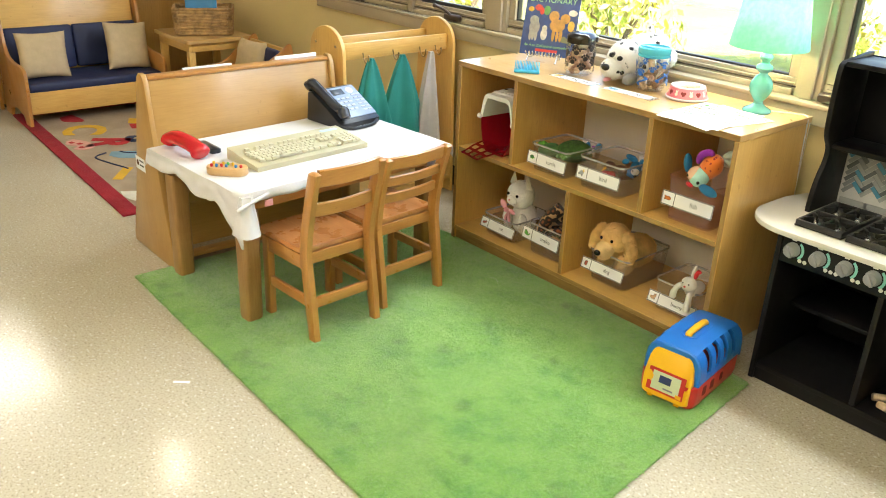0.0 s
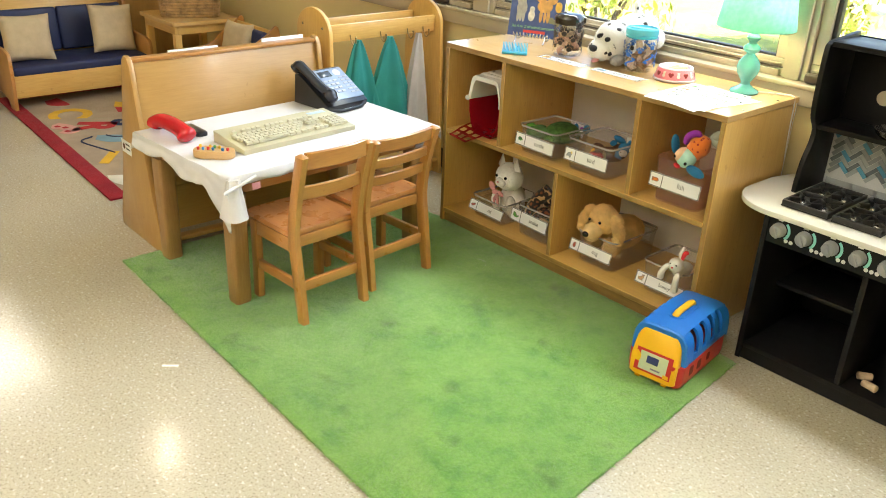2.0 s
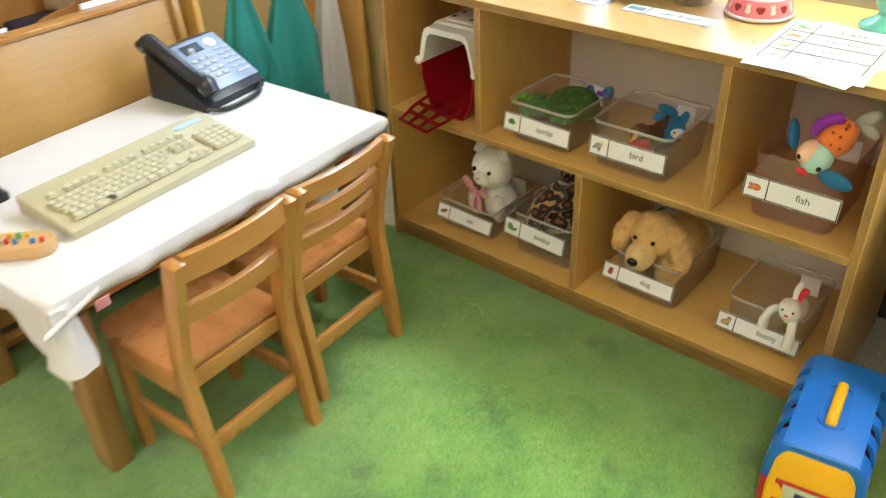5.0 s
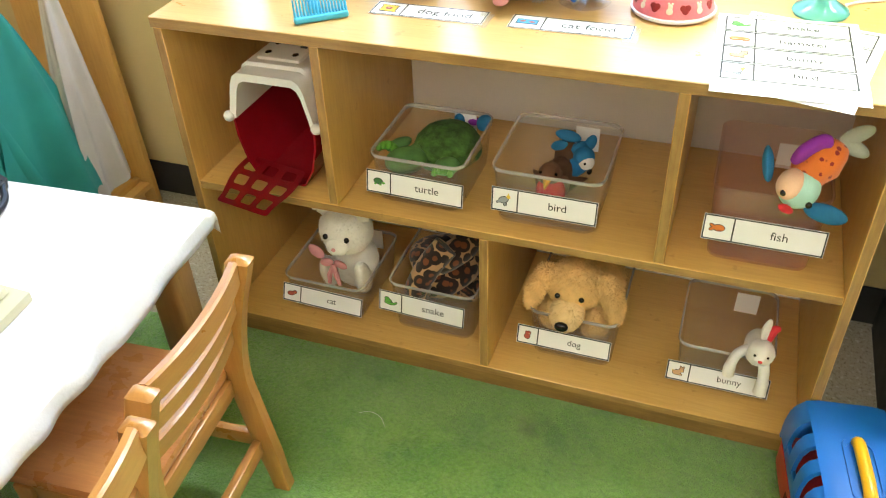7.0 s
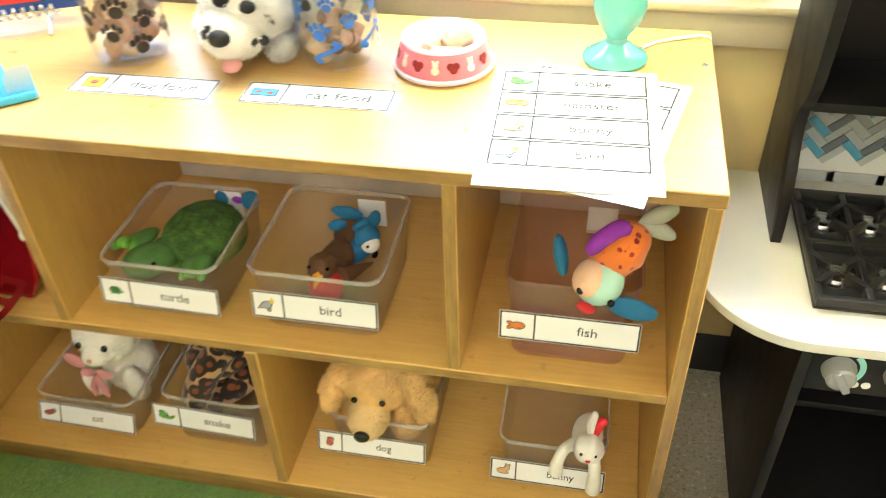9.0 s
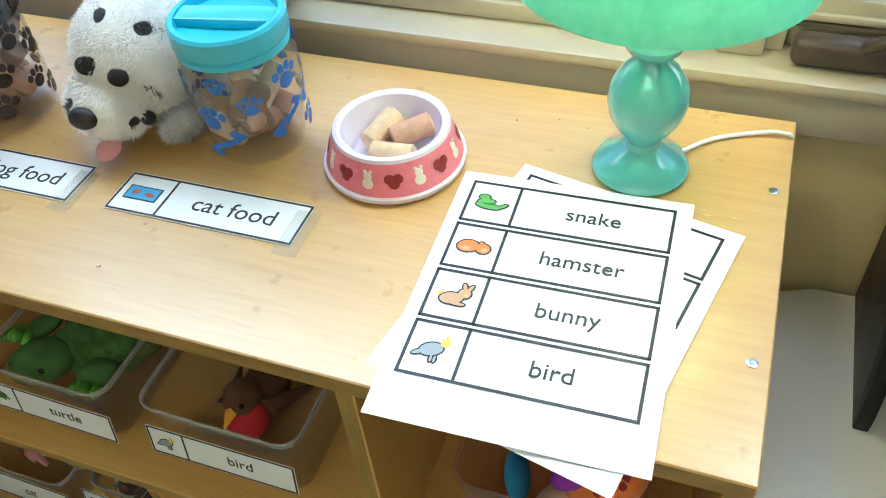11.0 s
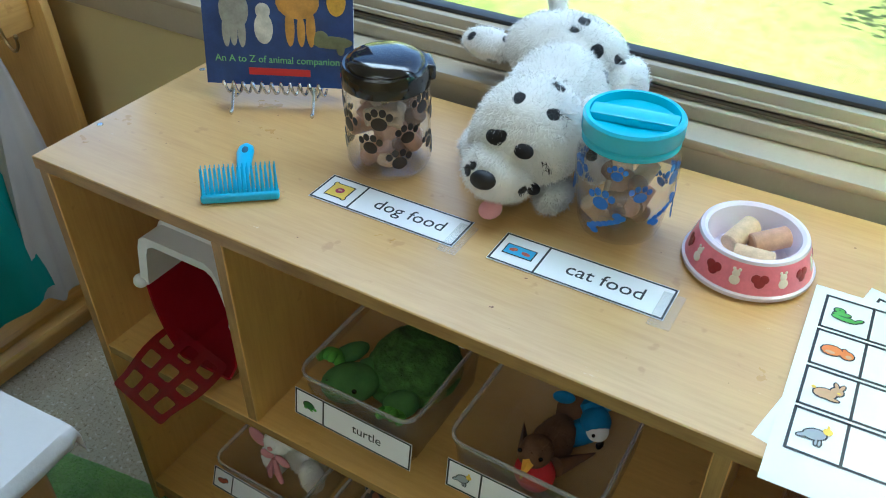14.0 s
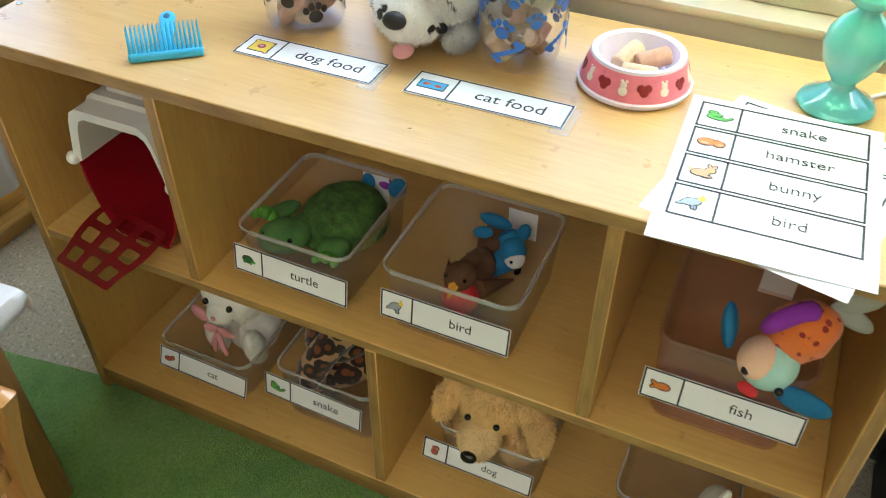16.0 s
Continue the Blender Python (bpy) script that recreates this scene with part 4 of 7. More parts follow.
def toy_items():
    p = thing("toy_handset", "glossy red toy telephone handset", "toy phone", (-0.240, -1.028, 0.4845), 9)
    p.scale = (0.86, 0.86, 0.9)
    bm = B()
    tube(bm, smooth_line([(-0.115, 0, 0.022), (-0.10, 0, 0.047), (-0.05, 0, 0.060), (0.03, 0, 0.055), (0.085, 0, 0.038), (0.112, 0, 0.018)], 5), [0.022, 0.034, 0.040, 0.040, 0.038] + [0.034] * 14 + [0.035, 0.038, 0.040, 0.040, 0.037, 0.031, 0.018], 18)
    bm.transform(Matrix.Diagonal((1, 1.0, 0.85, 1)))
    part("grip", bm, red_gloss, p)
    bm = B()
    loft(bm, [rrect(0.13, 0.042, 0.015, z, 5, 0.02, 0.055) for z in (0.001, 0.012)] + [rrect(0.12, 0.034, 0.013, 0.016, 5, 0.02, 0.055)])
    single("pocket_phone", bm, phone_black, "black mobile phone lying on the tablecloth", "phone", (-0.268, -1.0, 0.4845), 2)
    p = thing("peg_board", "small oval wooden peg board with bright pegs", "toy", (0.027, -1.01, 0.4845), 46)
    bm = B()
    loft(bm, [rrect(0.135 * k, 0.062 * k, 0.03 * k, z, 8) for z, k in ((0.0008, 0.96), (0.004, 1.0), (0.022, 1.0), (0.026, 0.96))])
    part("block", bm, wood("pale block", (0.66, 0.42, 0.19), (0.56, 0.33, 0.13), "x"), p)
    g = np.random.default_rng(8)
    cols = [plain("peg " + n, c, 0.35) for n, c in (("red", (0.6, 0.03, 0.03)), ("yellow", (0.8, 0.5, 0.03)), ("blue", (0.03, 0.2, 0.55)), ("green", (0.08, 0.4, 0.1)))]
    for k in (0, 1, 2, 4, 5, 6, 7, 9, 10, 12):
        bm = B()
        lathe(bm, [(0.0045, 0.015), (0.0045, 0.026), (0.0052, 0.028), (0.004, 0.031), (0.001, 0.032)], 10, c=(-0.048 + 0.016 * (k // 2), -0.010 + 0.02 * (k % 2) + g.uniform(-0.003, 0.003), 0.004))
        part("peg", bm, cols[k % 4], p)


toy_items()


# ---- book display, coat rack ----
def book_display():
    d = thing("book_display", "maple A-frame book display with sloping panels and ledge", "book display", (-0.54, -0.665, 0))
    y0, y1 = -0.40, 0.40
    outline = [(-0.19, 0.0), (0.185, 0.0), (0.19, 0.03), (0.135, 0.25), (0.075, 0.60), (0.062, 0.69), (0.045, 0.712), (0.02, 0.716), (0.0, 0.70), (-0.04, 0.55), (-0.12, 0.25), (-0.19, 0.04)]
    for y in (y0, y1 - 0.02):
        bm = B()
        prism(bm, outline, "y", y, y + 0.02, 0.004)
        part("end_panel", bm, dark_birch_z, d)
    for s, name in ((1, "slope_panel"), (-1, "slope_panel")):
        bm = B()
        m = Matrix.Translation((0.028, 0, 0.69)) @ Matrix.Rotation(radians(-8.5 if s > 0 else 13), 4, "Y")
        box(bm, (-0.006, y0 + 0.0205, -0.63 if s > 0 else -0.60), (0.006, y1 - 0.0205, 0.0), 0.001, m=Matrix.Translation((0.012 * s, 0, 0)) @ m)
        part(name, bm, dark_birch_y, d)
    for x0, x1, z0, z1 in ((0.112, 0.165, 0.235, 0.253), (0.148, 0.164, 0.253, 0.29), (0.140, 0.178, 0.035, 0.053)):
        bm = B()
        box(bm, (x0, y0 + 0.0205, z0), (x1, y1 - 0.0205, z1), 0.002)
        part("ledge", bm, dark_birch_y, d)
    bm = B()
    box(bm, (0.005, y0 + 0.0205, 0.692), (0.052, y1 - 0.0205, 0.706), 0.003)
    part("cap", bm, maple_y, d)
    bm = B()
    box(bm, (-0.09, y0 - 0.0012, 0.335), (-0.005, y0 - 0.0002, 0.385))
    lab = part("name_label", bm, paper_white, d, "small white label with picture")
    bm = B()
    ball(bm, (-0.07, y0 - 0.0013, 0.36), (0.011, 0.0008, 0.012), seg=12)
    part("picture", bm, brown_plush, lab)
    bm = B()
    for z in (0.369, 0.352):
        box(bm, (-0.052, y0 - 0.0018, z), (-0.014, y0 - 0.0014, z + 0.006))
    part("lettering", bm, ink, lab)
    for a, b, t in ((-0.22, -0.02, 3), (0.17, 0.36, -2)):
        bm = B()
        box(bm, (-0.016, a, 0.42), (-0.008, b, 0.709 if t > 0 else 0.715), 0.001)
        single("book", bm, paper_white, "thin white picture book standing in the display", "book", (-0.54, -0.665, 0))


book_display()


def drape(bm, cx, y, z0, h, w, seed, x=0.0):
    g = np.random.default_rng(seed)
    ph = g.uniform(0, 6)
    loops = []
    for k in range(15):
        f = k / 14
        r = 0.012 + (w / 2) * f ** 0.8
        loops.append([(x + (0.010 + 0.028 * f) * math.cos(a) * (1 + 0.45 * math.sin(4 * a + ph) + 0.30 * math.sin(9 * a + 2 * ph) * f) + 0.01 * f, y + r * math.sin(a) * (1 + 0.10 * math.sin(5 * a + ph + f) + 0.05 * math.sin(11 * a + ph)) + 0.03 * f * math.sin(ph), z0 - h * f + (0.02 * math.sin(4 * a + ph) if k == 14 else 0)) for a in [2 * math.pi * q / 60 for q in range(60)]])
    loft(bm, loops, True, False)


def coat_rack():
    r = thing("coat_rack", "birch plywood coat rack with rounded end panels and metal hooks", "coat rack", (-0.60, 0.086, 0))
    arc = [(0.125 * math.cos(radians(a)), 0.705 + 0.105 * math.sin(radians(a))) for a in range(0, 181, 12)]
    outline = [(0.15, 0.0)] + arc + [(-0.15, 0.0)]
    for y in (-0.31, 0.292):
        bm = B()
        prism(bm, outline, "y", y, y + 0.019, 0.004)
        e = part("end_panel", bm, birch_z, r)
        if y < 0:
            for x in (-0.075, 0.075):
                bm = B()
                lathe(bm, [(0.006, 0), (0.006, 0.002), (0.002, 0.003)], 12)
                bm.transform(Matrix.Translation((x, y - 0.0001, 0.735)) @ Matrix.Rotation(radians(90), 4, "X"))
                part("bolt", bm, steel, r)
    for x in (-0.085, 0.07):
        bm = B()
        box(bm, (x, -0.2905, 0.675), (x + 0.016, 0.2915, 0.745), 0.003)
        part("hook_rail", bm, birch_y, r)
    for x, z, wd in ((-0.14, 0.06, 0.28), (0.095, 0.005, 0.016)):
        bm = B()
        box(bm, (x, -0.2905, z), (x + wd, 0.2915, z + (0.018 if wd > 0.1 else 0.085)), 0.002)
        part("floor_board", bm, birch_y, r)
    for y in (-0.18, -0.02, 0.13, 0.22):
        bm = B()
        tube(bm, smooth_line([(0.088, y, 0.70), (0.095, y, 0.675), (0.112, y, 0.66), (0.128, y, 0.672), (0.13, y, 0.69)], 4), 0.003, 6)
        ball(bm, (0.13, y, 0.692), 0.005, seg=8)
        part("hook", bm, plain("brass hook", (0.35, 0.25, 0.12), 0.3, metal=1.0), r, "small brass hook")
    for y, h, w, mt, sd, lab in ((-0.165, 0.43, 0.25, teal_cloth, 1, "teal smock hanging from a hook"), (0.005, 0.50, 0.33, teal_cloth, 4, "teal smock hanging from a hook"), (0.165, 0.52, 0.16, grey_cloth, 9, "grey smock hanging from a hook")):
        bm = B()
        drape(bm, 0, y, 0.682, h, w, sd, 0.125)
        o = single("smock", bm, mt, lab, "smock", (-0.60, 0.086, 0), group="smocks on the rack", sharp=70)


coat_rack()


# ---- quiet corner ----
def cushion(name, mt, label, w, h, d, m):
    bm = B()
    n = 18
    for side in (1, -1):
        vs = {}
        for i in range(n + 1):
            for j in range(n + 1):
                u, v = 2 * i / n - 1, 2 * j / n - 1
                puff = ((1 - u ** 4) * (1 - v ** 4)) ** 0.5
                pin = 1 - 0.07 * (1 - abs(u) ** 2) * abs(v) ** 6 - 0.07 * (1 - abs(v) ** 2) * abs(u) ** 6
                vs[i, j] = bm.verts.new((u * w / 2 * pin, side * (d / 2) * puff + 0.004 * noise.noise(Vector((u * 3, v * 3, side))), h / 2 + v * h / 2 * pin))
        for i in range(n):
            for j in range(n):
                bm.faces.new((vs[i, j], vs[i + 1, j], vs[i + 1, j + 1], vs[i, j + 1]))
    bmesh.ops.remove_doubles(bm, verts=bm.verts, dist=0.0006)
    ob = new(name, finish(name, bm, mt, 80))
    ob.matrix_world = m
    return tagged(ob, label, "cushion", "cushions")


def child_sofa(width, at, rz, label, high, seat_z=0.235, deep=0.50):
    """Faces local -y; the side panels carry arms and a leaning back."""
    s = thing("child_sofa", label, "sofa", at, rz)
    prof = smooth_line([(deep / 2, 0, 0.0), (deep / 2, 0, 0.15), (deep / 2 - 0.01, 0, high - 0.1), (deep / 2 - 0.03, 0, high), (deep / 2 - 0.09, 0, high - 0.04), (deep / 2 - 0.16, 0, 0.42), (deep / 2 - 0.25, 0, 0.355), (-deep / 2 + 0.06, 0, 0.34), (-deep / 2 + 0.005, 0, 0.31), (-deep / 2, 0, 0.22), (-deep / 2 + 0.02, 0, 0.0)], 5)
    pts = [(p.x, p.z) for p in prof] + [(-deep / 2 + 0.10, 0.0), (-deep / 2 + 0.13, 0.05), (0, 0.075), (deep / 2 - 0.13, 0.05), (deep / 2 - 0.10, 0.0)]
    for x in (-width / 2, width / 2 - 0.02):
        bm = B()
        prism(bm, pts, "x", x, x + 0.02, 0.004)
        part("side_panel", bm, maple_z, s)
    bm = B()
    box(bm, (-width / 2 + 0.0205, -deep / 2 + 0.03, 0.075), (width / 2 - 0.0205, -deep / 2 + 0.048, seat_z - 0.035), 0.003)
    part("front_board", bm, birch_x, s)
    bm = B()
    box(bm, (-width / 2 + 0.0205, -deep / 2 + 0.05, seat_z - 0.055), (width / 2 - 0.0205, deep / 2 - 0.10, seat_z - 0.04), 0.002)
    part("seat_board", bm, birch_x, s)
    m = Matrix.Translation((0, deep / 2 - 0.105, seat_z - 0.04)) @ Matrix.Rotation(radians(-7), 4, "X")
    bm = B()
    box(bm, (-width / 2 + 0.0205, 0.0, 0.0), (width / 2 - 0.0205, 0.015, high - seat_z + 0.02), 0.003, m=m)
    part("back_board", bm, birch_x, s)
    bm = B()
    box(bm, (-width / 2 + 0.024, -deep / 2 + 0.025, seat_z - 0.039), (width / 2 - 0.024, deep / 2 - 0.12, seat_z + 0.012), 0.016, 3)
    part("seat_pad", bm, navy_vinyl, s, "navy vinyl seat pad")
    k = (width - 0.05) / 2
    for x in (-width / 2 + 0.024, -width / 2 + 0.026 + k):
        bm = B()
        box(bm, (x, -0.045, 0.055), (x + k - 0.002, -0.002, 0.055 + min(0.25, high - seat_z - 0.05)), 0.014, 3, m=m)
        part("back_pad", bm, navy_vinyl, s, "navy vinyl back pad")
    return s


child_sofa(0.82, (-2.795, -0.53, 0), 90, "wooden child sofa with navy vinyl pads against the wall", 0.74)
cushion("cushion", cushion_cloth, "square oatmeal cushion with woven bands on the sofa", 0.27, 0.26, 0.09, pose(-2.69, -0.78, 0.25, -14, 0, 82))
cushion("cushion", cushion_cloth, "square oatmeal cushion with honeycomb pattern on the sofa", 0.27, 0.28, 0.09, pose(-2.71, -0.285, 0.25, -14, 4, 95))
child_sofa(0.42, (-1.985, 0.115, 0), 0, "wooden child armchair with navy vinyl pads under the window", 0.50, deep=0.42)
cushion("cushion", cushion_cloth, "square oatmeal cushion in the armchair", 0.25, 0.25, 0.08, pose(-2.02, 0.14, 0.25, -14, 0, 8))


def room_divider():
    d = thing("room_divider", "tall birch plywood room divider behind the sofa", "room divider", (-3.10, -0.24, 0))
    bm = B()
    box(bm, (-0.012, -0.70, 0.03), (0.012, 0.70, 1.10), 0.003)
    part("panel", bm, dark_birch_z, d)
    for y in (-0.722, 0.702):
        bm = B()
        box(bm, (-0.02, y, 0), (0.02, y + 0.02, 1.12), 0.004)
        part("post", bm, maple_z, d)
    for y in (-0.55, 0.55):
        bm = B()
        box(bm, (-0.15, y - 0.012, 0), (-0.0205, y + 0.012, 0.03), 0.003)
        part("foot", bm, maple_z, d)


def waste_bin():
    w = thing("waste_bin", "black plastic waste bin with a pale liner", "waste bin", (-3.24, -1.03, 0))
    bm = B()
    loft(bm, [rrect(0.20, 0.26, 0.03, 0.0005), rrect(0.24, 0.30, 0.03, 0.34), rrect(0.25, 0.31, 0.03, 0.345), rrect(0.25, 0.31, 0.03, 0.36), rrect(0.22, 0.28, 0.03, 0.36), rrect(0.185, 0.245, 0.03, 0.02)])
    part("body", bm, rubber_black, w)
    bm = B()
    loft(bm, [rrect(0.215, 0.275, 0.03, 0.30), rrect(0.222, 0.282, 0.03, 0.365), rrect(0.262, 0.322, 0.03, 0.366), rrect(0.264, 0.324, 0.03, 0.335)], False, False)
    part("liner", bm, paper_white, w, "crumpled pale liner over the rim")


room_divider()
waste_bin()


def end_table():
    t = thing("end_table", "small square birch end table in the corner", "table", (-2.43, 0.075, 0))
    bm = B()
    loft(bm, [rrect(0.47, 0.42, 0.012, z) for z in (0.464, 0.485)])
    part("tabletop", bm, birch_top, t)
    for x in (-0.19, 0.19):
        for y in (-0.17, 0.17):
            bm = B()
            box(bm, (x - 0.02, y - 0.02, 0), (x + 0.02, y + 0.02, 0.4125), 0.003)
            part("leg", bm, birch_z, t)
    for a, b in (((-0.21, -0.19, 0.413), (0.21, -0.172, 0.4635)), ((-0.21, 0.172, 0.413), (0.21, 0.19, 0.4635)), ((-0.21, -0.171, 0.413), (-0.192, 0.171, 0.4635)), ((0.192, -0.171, 0.413), (0.21, 0.171, 0.4635))):
        bm = B()
        box(bm, a, b, 0.002)
        part("apron", bm, birch_x, t)


end_table()


def basket():
    b = thing("basket", "woven seagrass basket of books on the end table", "basket", (-2.41, 0.08, 0.4855), 62)
    w, d, h = 0.34, 0.21, 0.155
    for row in range(9):
        bm = B()
        z = 0.010 + row * 0.0175
        k = 0.94 + 0.06 * row / 8
        base = rrect(w * k, d * k, 0.03, z, 9)
        loop = []
        for i, p in enumerate(base):
            q = base[(i + 1) % len(base)]
            for s in range(3):
                v = Vector(p).lerp(Vector(q), s / 3)
                loop.append(v)
        n = len(loop)
        rings = []
        for i, v in enumerate(loop):
            d_ = (loop[(i + 1) % n] - loop[i - 1]).normalized()
            o = Vector((d_.y, -d_.x, 0))
            bulge = 0.0035 * math.sin(i * 2.1 + row * math.pi)
            rings.append([v + o * (bulge + 0.008 * math.cos(a)) + Vector((0, 0, 0.0095 * math.sin(a))) for a in [2 * math.pi * q / 8 for q in range(8)]])
        loft(bm, rings + [rings[0]], False, False)
        part("woven_band", bm, wicker, b)
    bm = B()
    loft(bm, [rrect(w * 0.9, d * 0.9, 0.03, z) for z in (0.002, 0.008)])
    part("bottom", bm, wicker, b)
    for k, (c, l) in enumerate((((0.05, 0.25, 0.5), "blue picture book in the basket"), ((0.6, 0.6, 0.58), "white picture book in the basket"), ((0.5, 0.08, 0.08), "red picture book in the basket"))):
        bm = B()
        box(bm, (-0.10, -0.05 + 0.045 * k, 0.01), (0.08, -0.035 + 0.045 * k, 0.20 - 0.012 * k), 0.001)
        single("book", bm, plain("cover %d" % k, c, 0.4), l, "book", (-2.41, 0.08, 0.4855), 62)


basket()


def alphabet_rug():
    r = thing("play_rug", "tan alphabet rug with crimson border and coloured letters", "rug", (-1.92, -0.333, 0), -2.2)
    w, d = 1.92, 1.30
    bm = B()
    box(bm, (-w / 2 + 0.08, -d / 2 + 0.08, 0.0005), (w / 2 - 0.08, d / 2 - 0.08, 0.008))
    part("field", bm, rug_tan, r)
    for a, b in (((-w / 2, -d / 2), (w / 2, -d / 2 + 0.0795)), ((-w / 2, d / 2 - 0.0795), (w / 2, d / 2)), ((-w / 2, -d / 2 + 0.08), (-w / 2 + 0.0795, d / 2 - 0.08)), ((w / 2 - 0.0795, -d / 2 + 0.08), (w / 2, d / 2 - 0.08))):
        bm = B()
        box(bm, (*a, 0.0005), (*b, 0.011), 0.003)
        part("border", bm, rug_red, r)
    cols = {k: plain("rug " + k, c, 0.95, 0.12, 8, 0.8, 400, depth=0.003) for k, c in (("yellow", (0.72, 0.42, 0.03)), ("red", (0.46, 0.02, 0.025)), ("navy", (0.02, 0.025, 0.07)), ("blue", (0.20, 0.34, 0.42)), ("pink", (0.66, 0.33, 0.28)), ("white", (0.66, 0.62, 0.52)))}
    for ch, x, y, s, c, rot in (("C", -0.44, -0.40, 0.30, "yellow", -25), ("R", -0.14, -0.36, 0.27, "red", -30), ("I", 0.42, -0.47, 0.24, "yellow", 55), ("S", -0.12, -0.18, 0.26, "navy", -20), ("N", 0.45, 0.12, 0.26, "red", -25), ("E", 0.15, 0.30, 0.26, "navy", -25)):
        lettering(ch, s, r, pose(x, y, 0.0088, 0, 0, rot), cols[c], "letter", 0.0006, bold=0.012)

    def flat(c, outline, label, z=0.0094):
        bm = B()
        prism(bm, [(p.x, p.y) for p in smooth_line([(x, y, 0) for x, y in outline], 4)], "z", 0.0081, z)
        part("motif", bm, cols[c], r, label)

    flat("pink", ((-0.28, -0.50), (-0.20, -0.45), (-0.10, -0.44), (-0.06, -0.50), (-0.10, -0.55), (-0.14, -0.52), (-0.20, -0.56), (-0.26, -0.54)), "woven pink animal shape")
    for x, y in ((-0.20, -0.49), (-0.13, -0.50), (-0.24, -0.52)):
        flat("red", ((x, y), (x + 0.03, y + 0.01), (x + 0.035, y - 0.015), (x + 0.01, y - 0.02)), "woven red patch", 0.0100)
    flat("blue", ((0.04, -0.40), (0.08, -0.31), (0.14, -0.26), (0.20, -0.27), (0.20, -0.34), (0.16, -0.40), (0.10, -0.43)), "woven pale blue animal shape")
    flat("white", ((0.66, -0.56), (0.70, -0.49), (0.78, -0.48), (0.82, -0.53), (0.78, -0.56), (0.72, -0.57)), "woven cream shape")
    flat("red", ((-0.80, -0.36), (-0.62, -0.34), (-0.66, -0.44), (-0.76, -0.44)), "woven red shape")
    flat("yellow", ((-0.56, -0.10), (-0.48, -0.02), (-0.40, -0.06), (-0.46, -0.14)), "woven yellow patch")
    flat("red", ((-0.44, -0.14), (-0.38, -0.03), (-0.30, -0.08), (-0.34, -0.16)), "woven red patch")
    for line in (((0.05, -0.43), (0.10, -0.50), (0.22, -0.47), (0.30, -0.44), (0.36, -0.42)), ((0.06, -0.36), (0.10, -0.34), (0.13, -0.29)), ((0.14, -0.26), (0.21, -0.24), (0.24, -0.29))):
        bm = B()
        tube(bm, smooth_line([(x, y, 0.0088) for x, y in line], 5), 0.005, 6)
        part("motif", bm, cols["navy"], r, "woven dark line")


alphabet_rug()


# ---- play kitchen ----
def herringbone(parent, x0, x1, z0, z1, y):
    cols = [plain("tile " + n, c, 0.3, 0.1, 10) for n, c in (("blue", (0.08, 0.30, 0.46)), ("grey", (0.13, 0.155, 0.17)), ("pale", (0.36, 0.40, 0.41)), ("silver", (0.26, 0.295, 0.31)))]
    a, b = 0.0135, 0.0405
    meshes = []
    for c in cols:
        bm = B()
        box(bm, (0.0006, -0.003, 0.0006), (b - 0.0006, 0, a - 0.0006))
        meshes.append(finish("tile", bm, c))
    g = np.random.default_rng(4)
    cx, cz = (x0 + x1) / 2, (z0 + z1) / 2
    turn = Matrix.Translation((cx, y, cz)) @ Matrix.Rotation(radians(-45), 4, "Y")
    # rows step by one width along the diagonal; each step lays one flat and one standing tile
    for i in range(-40, 41):
        for j in range(-12, 13):
            for stand in (0, 1):
                u, v = i * a + j * 2 * b, i * a
                off = (u, v) if not stand else (u + a, v + a)
                w, h = (b, a) if not stand else (-a, b)
                corners = [turn @ Vector((off[0] + p * w, 0, off[1] + q * h)) for p in (0, 1) for q in (0, 1)]
                if min(c.x for c in corners) < x0 or max(c.x for c in corners) > x1 or min(c.z for c in corners) < z0 or max(c.z for c in corners) > z1:
                    continue
                o = new("tile", meshes[int(g.choice(4, p=(0.22, 0.26, 0.32, 0.20)))])
                o.parent = parent
                o.matrix_local = turn @ Matrix.Translation((off[0], 0, off[1])) @ Matrix.Rotation(radians(-90 * stand), 4, "Y")


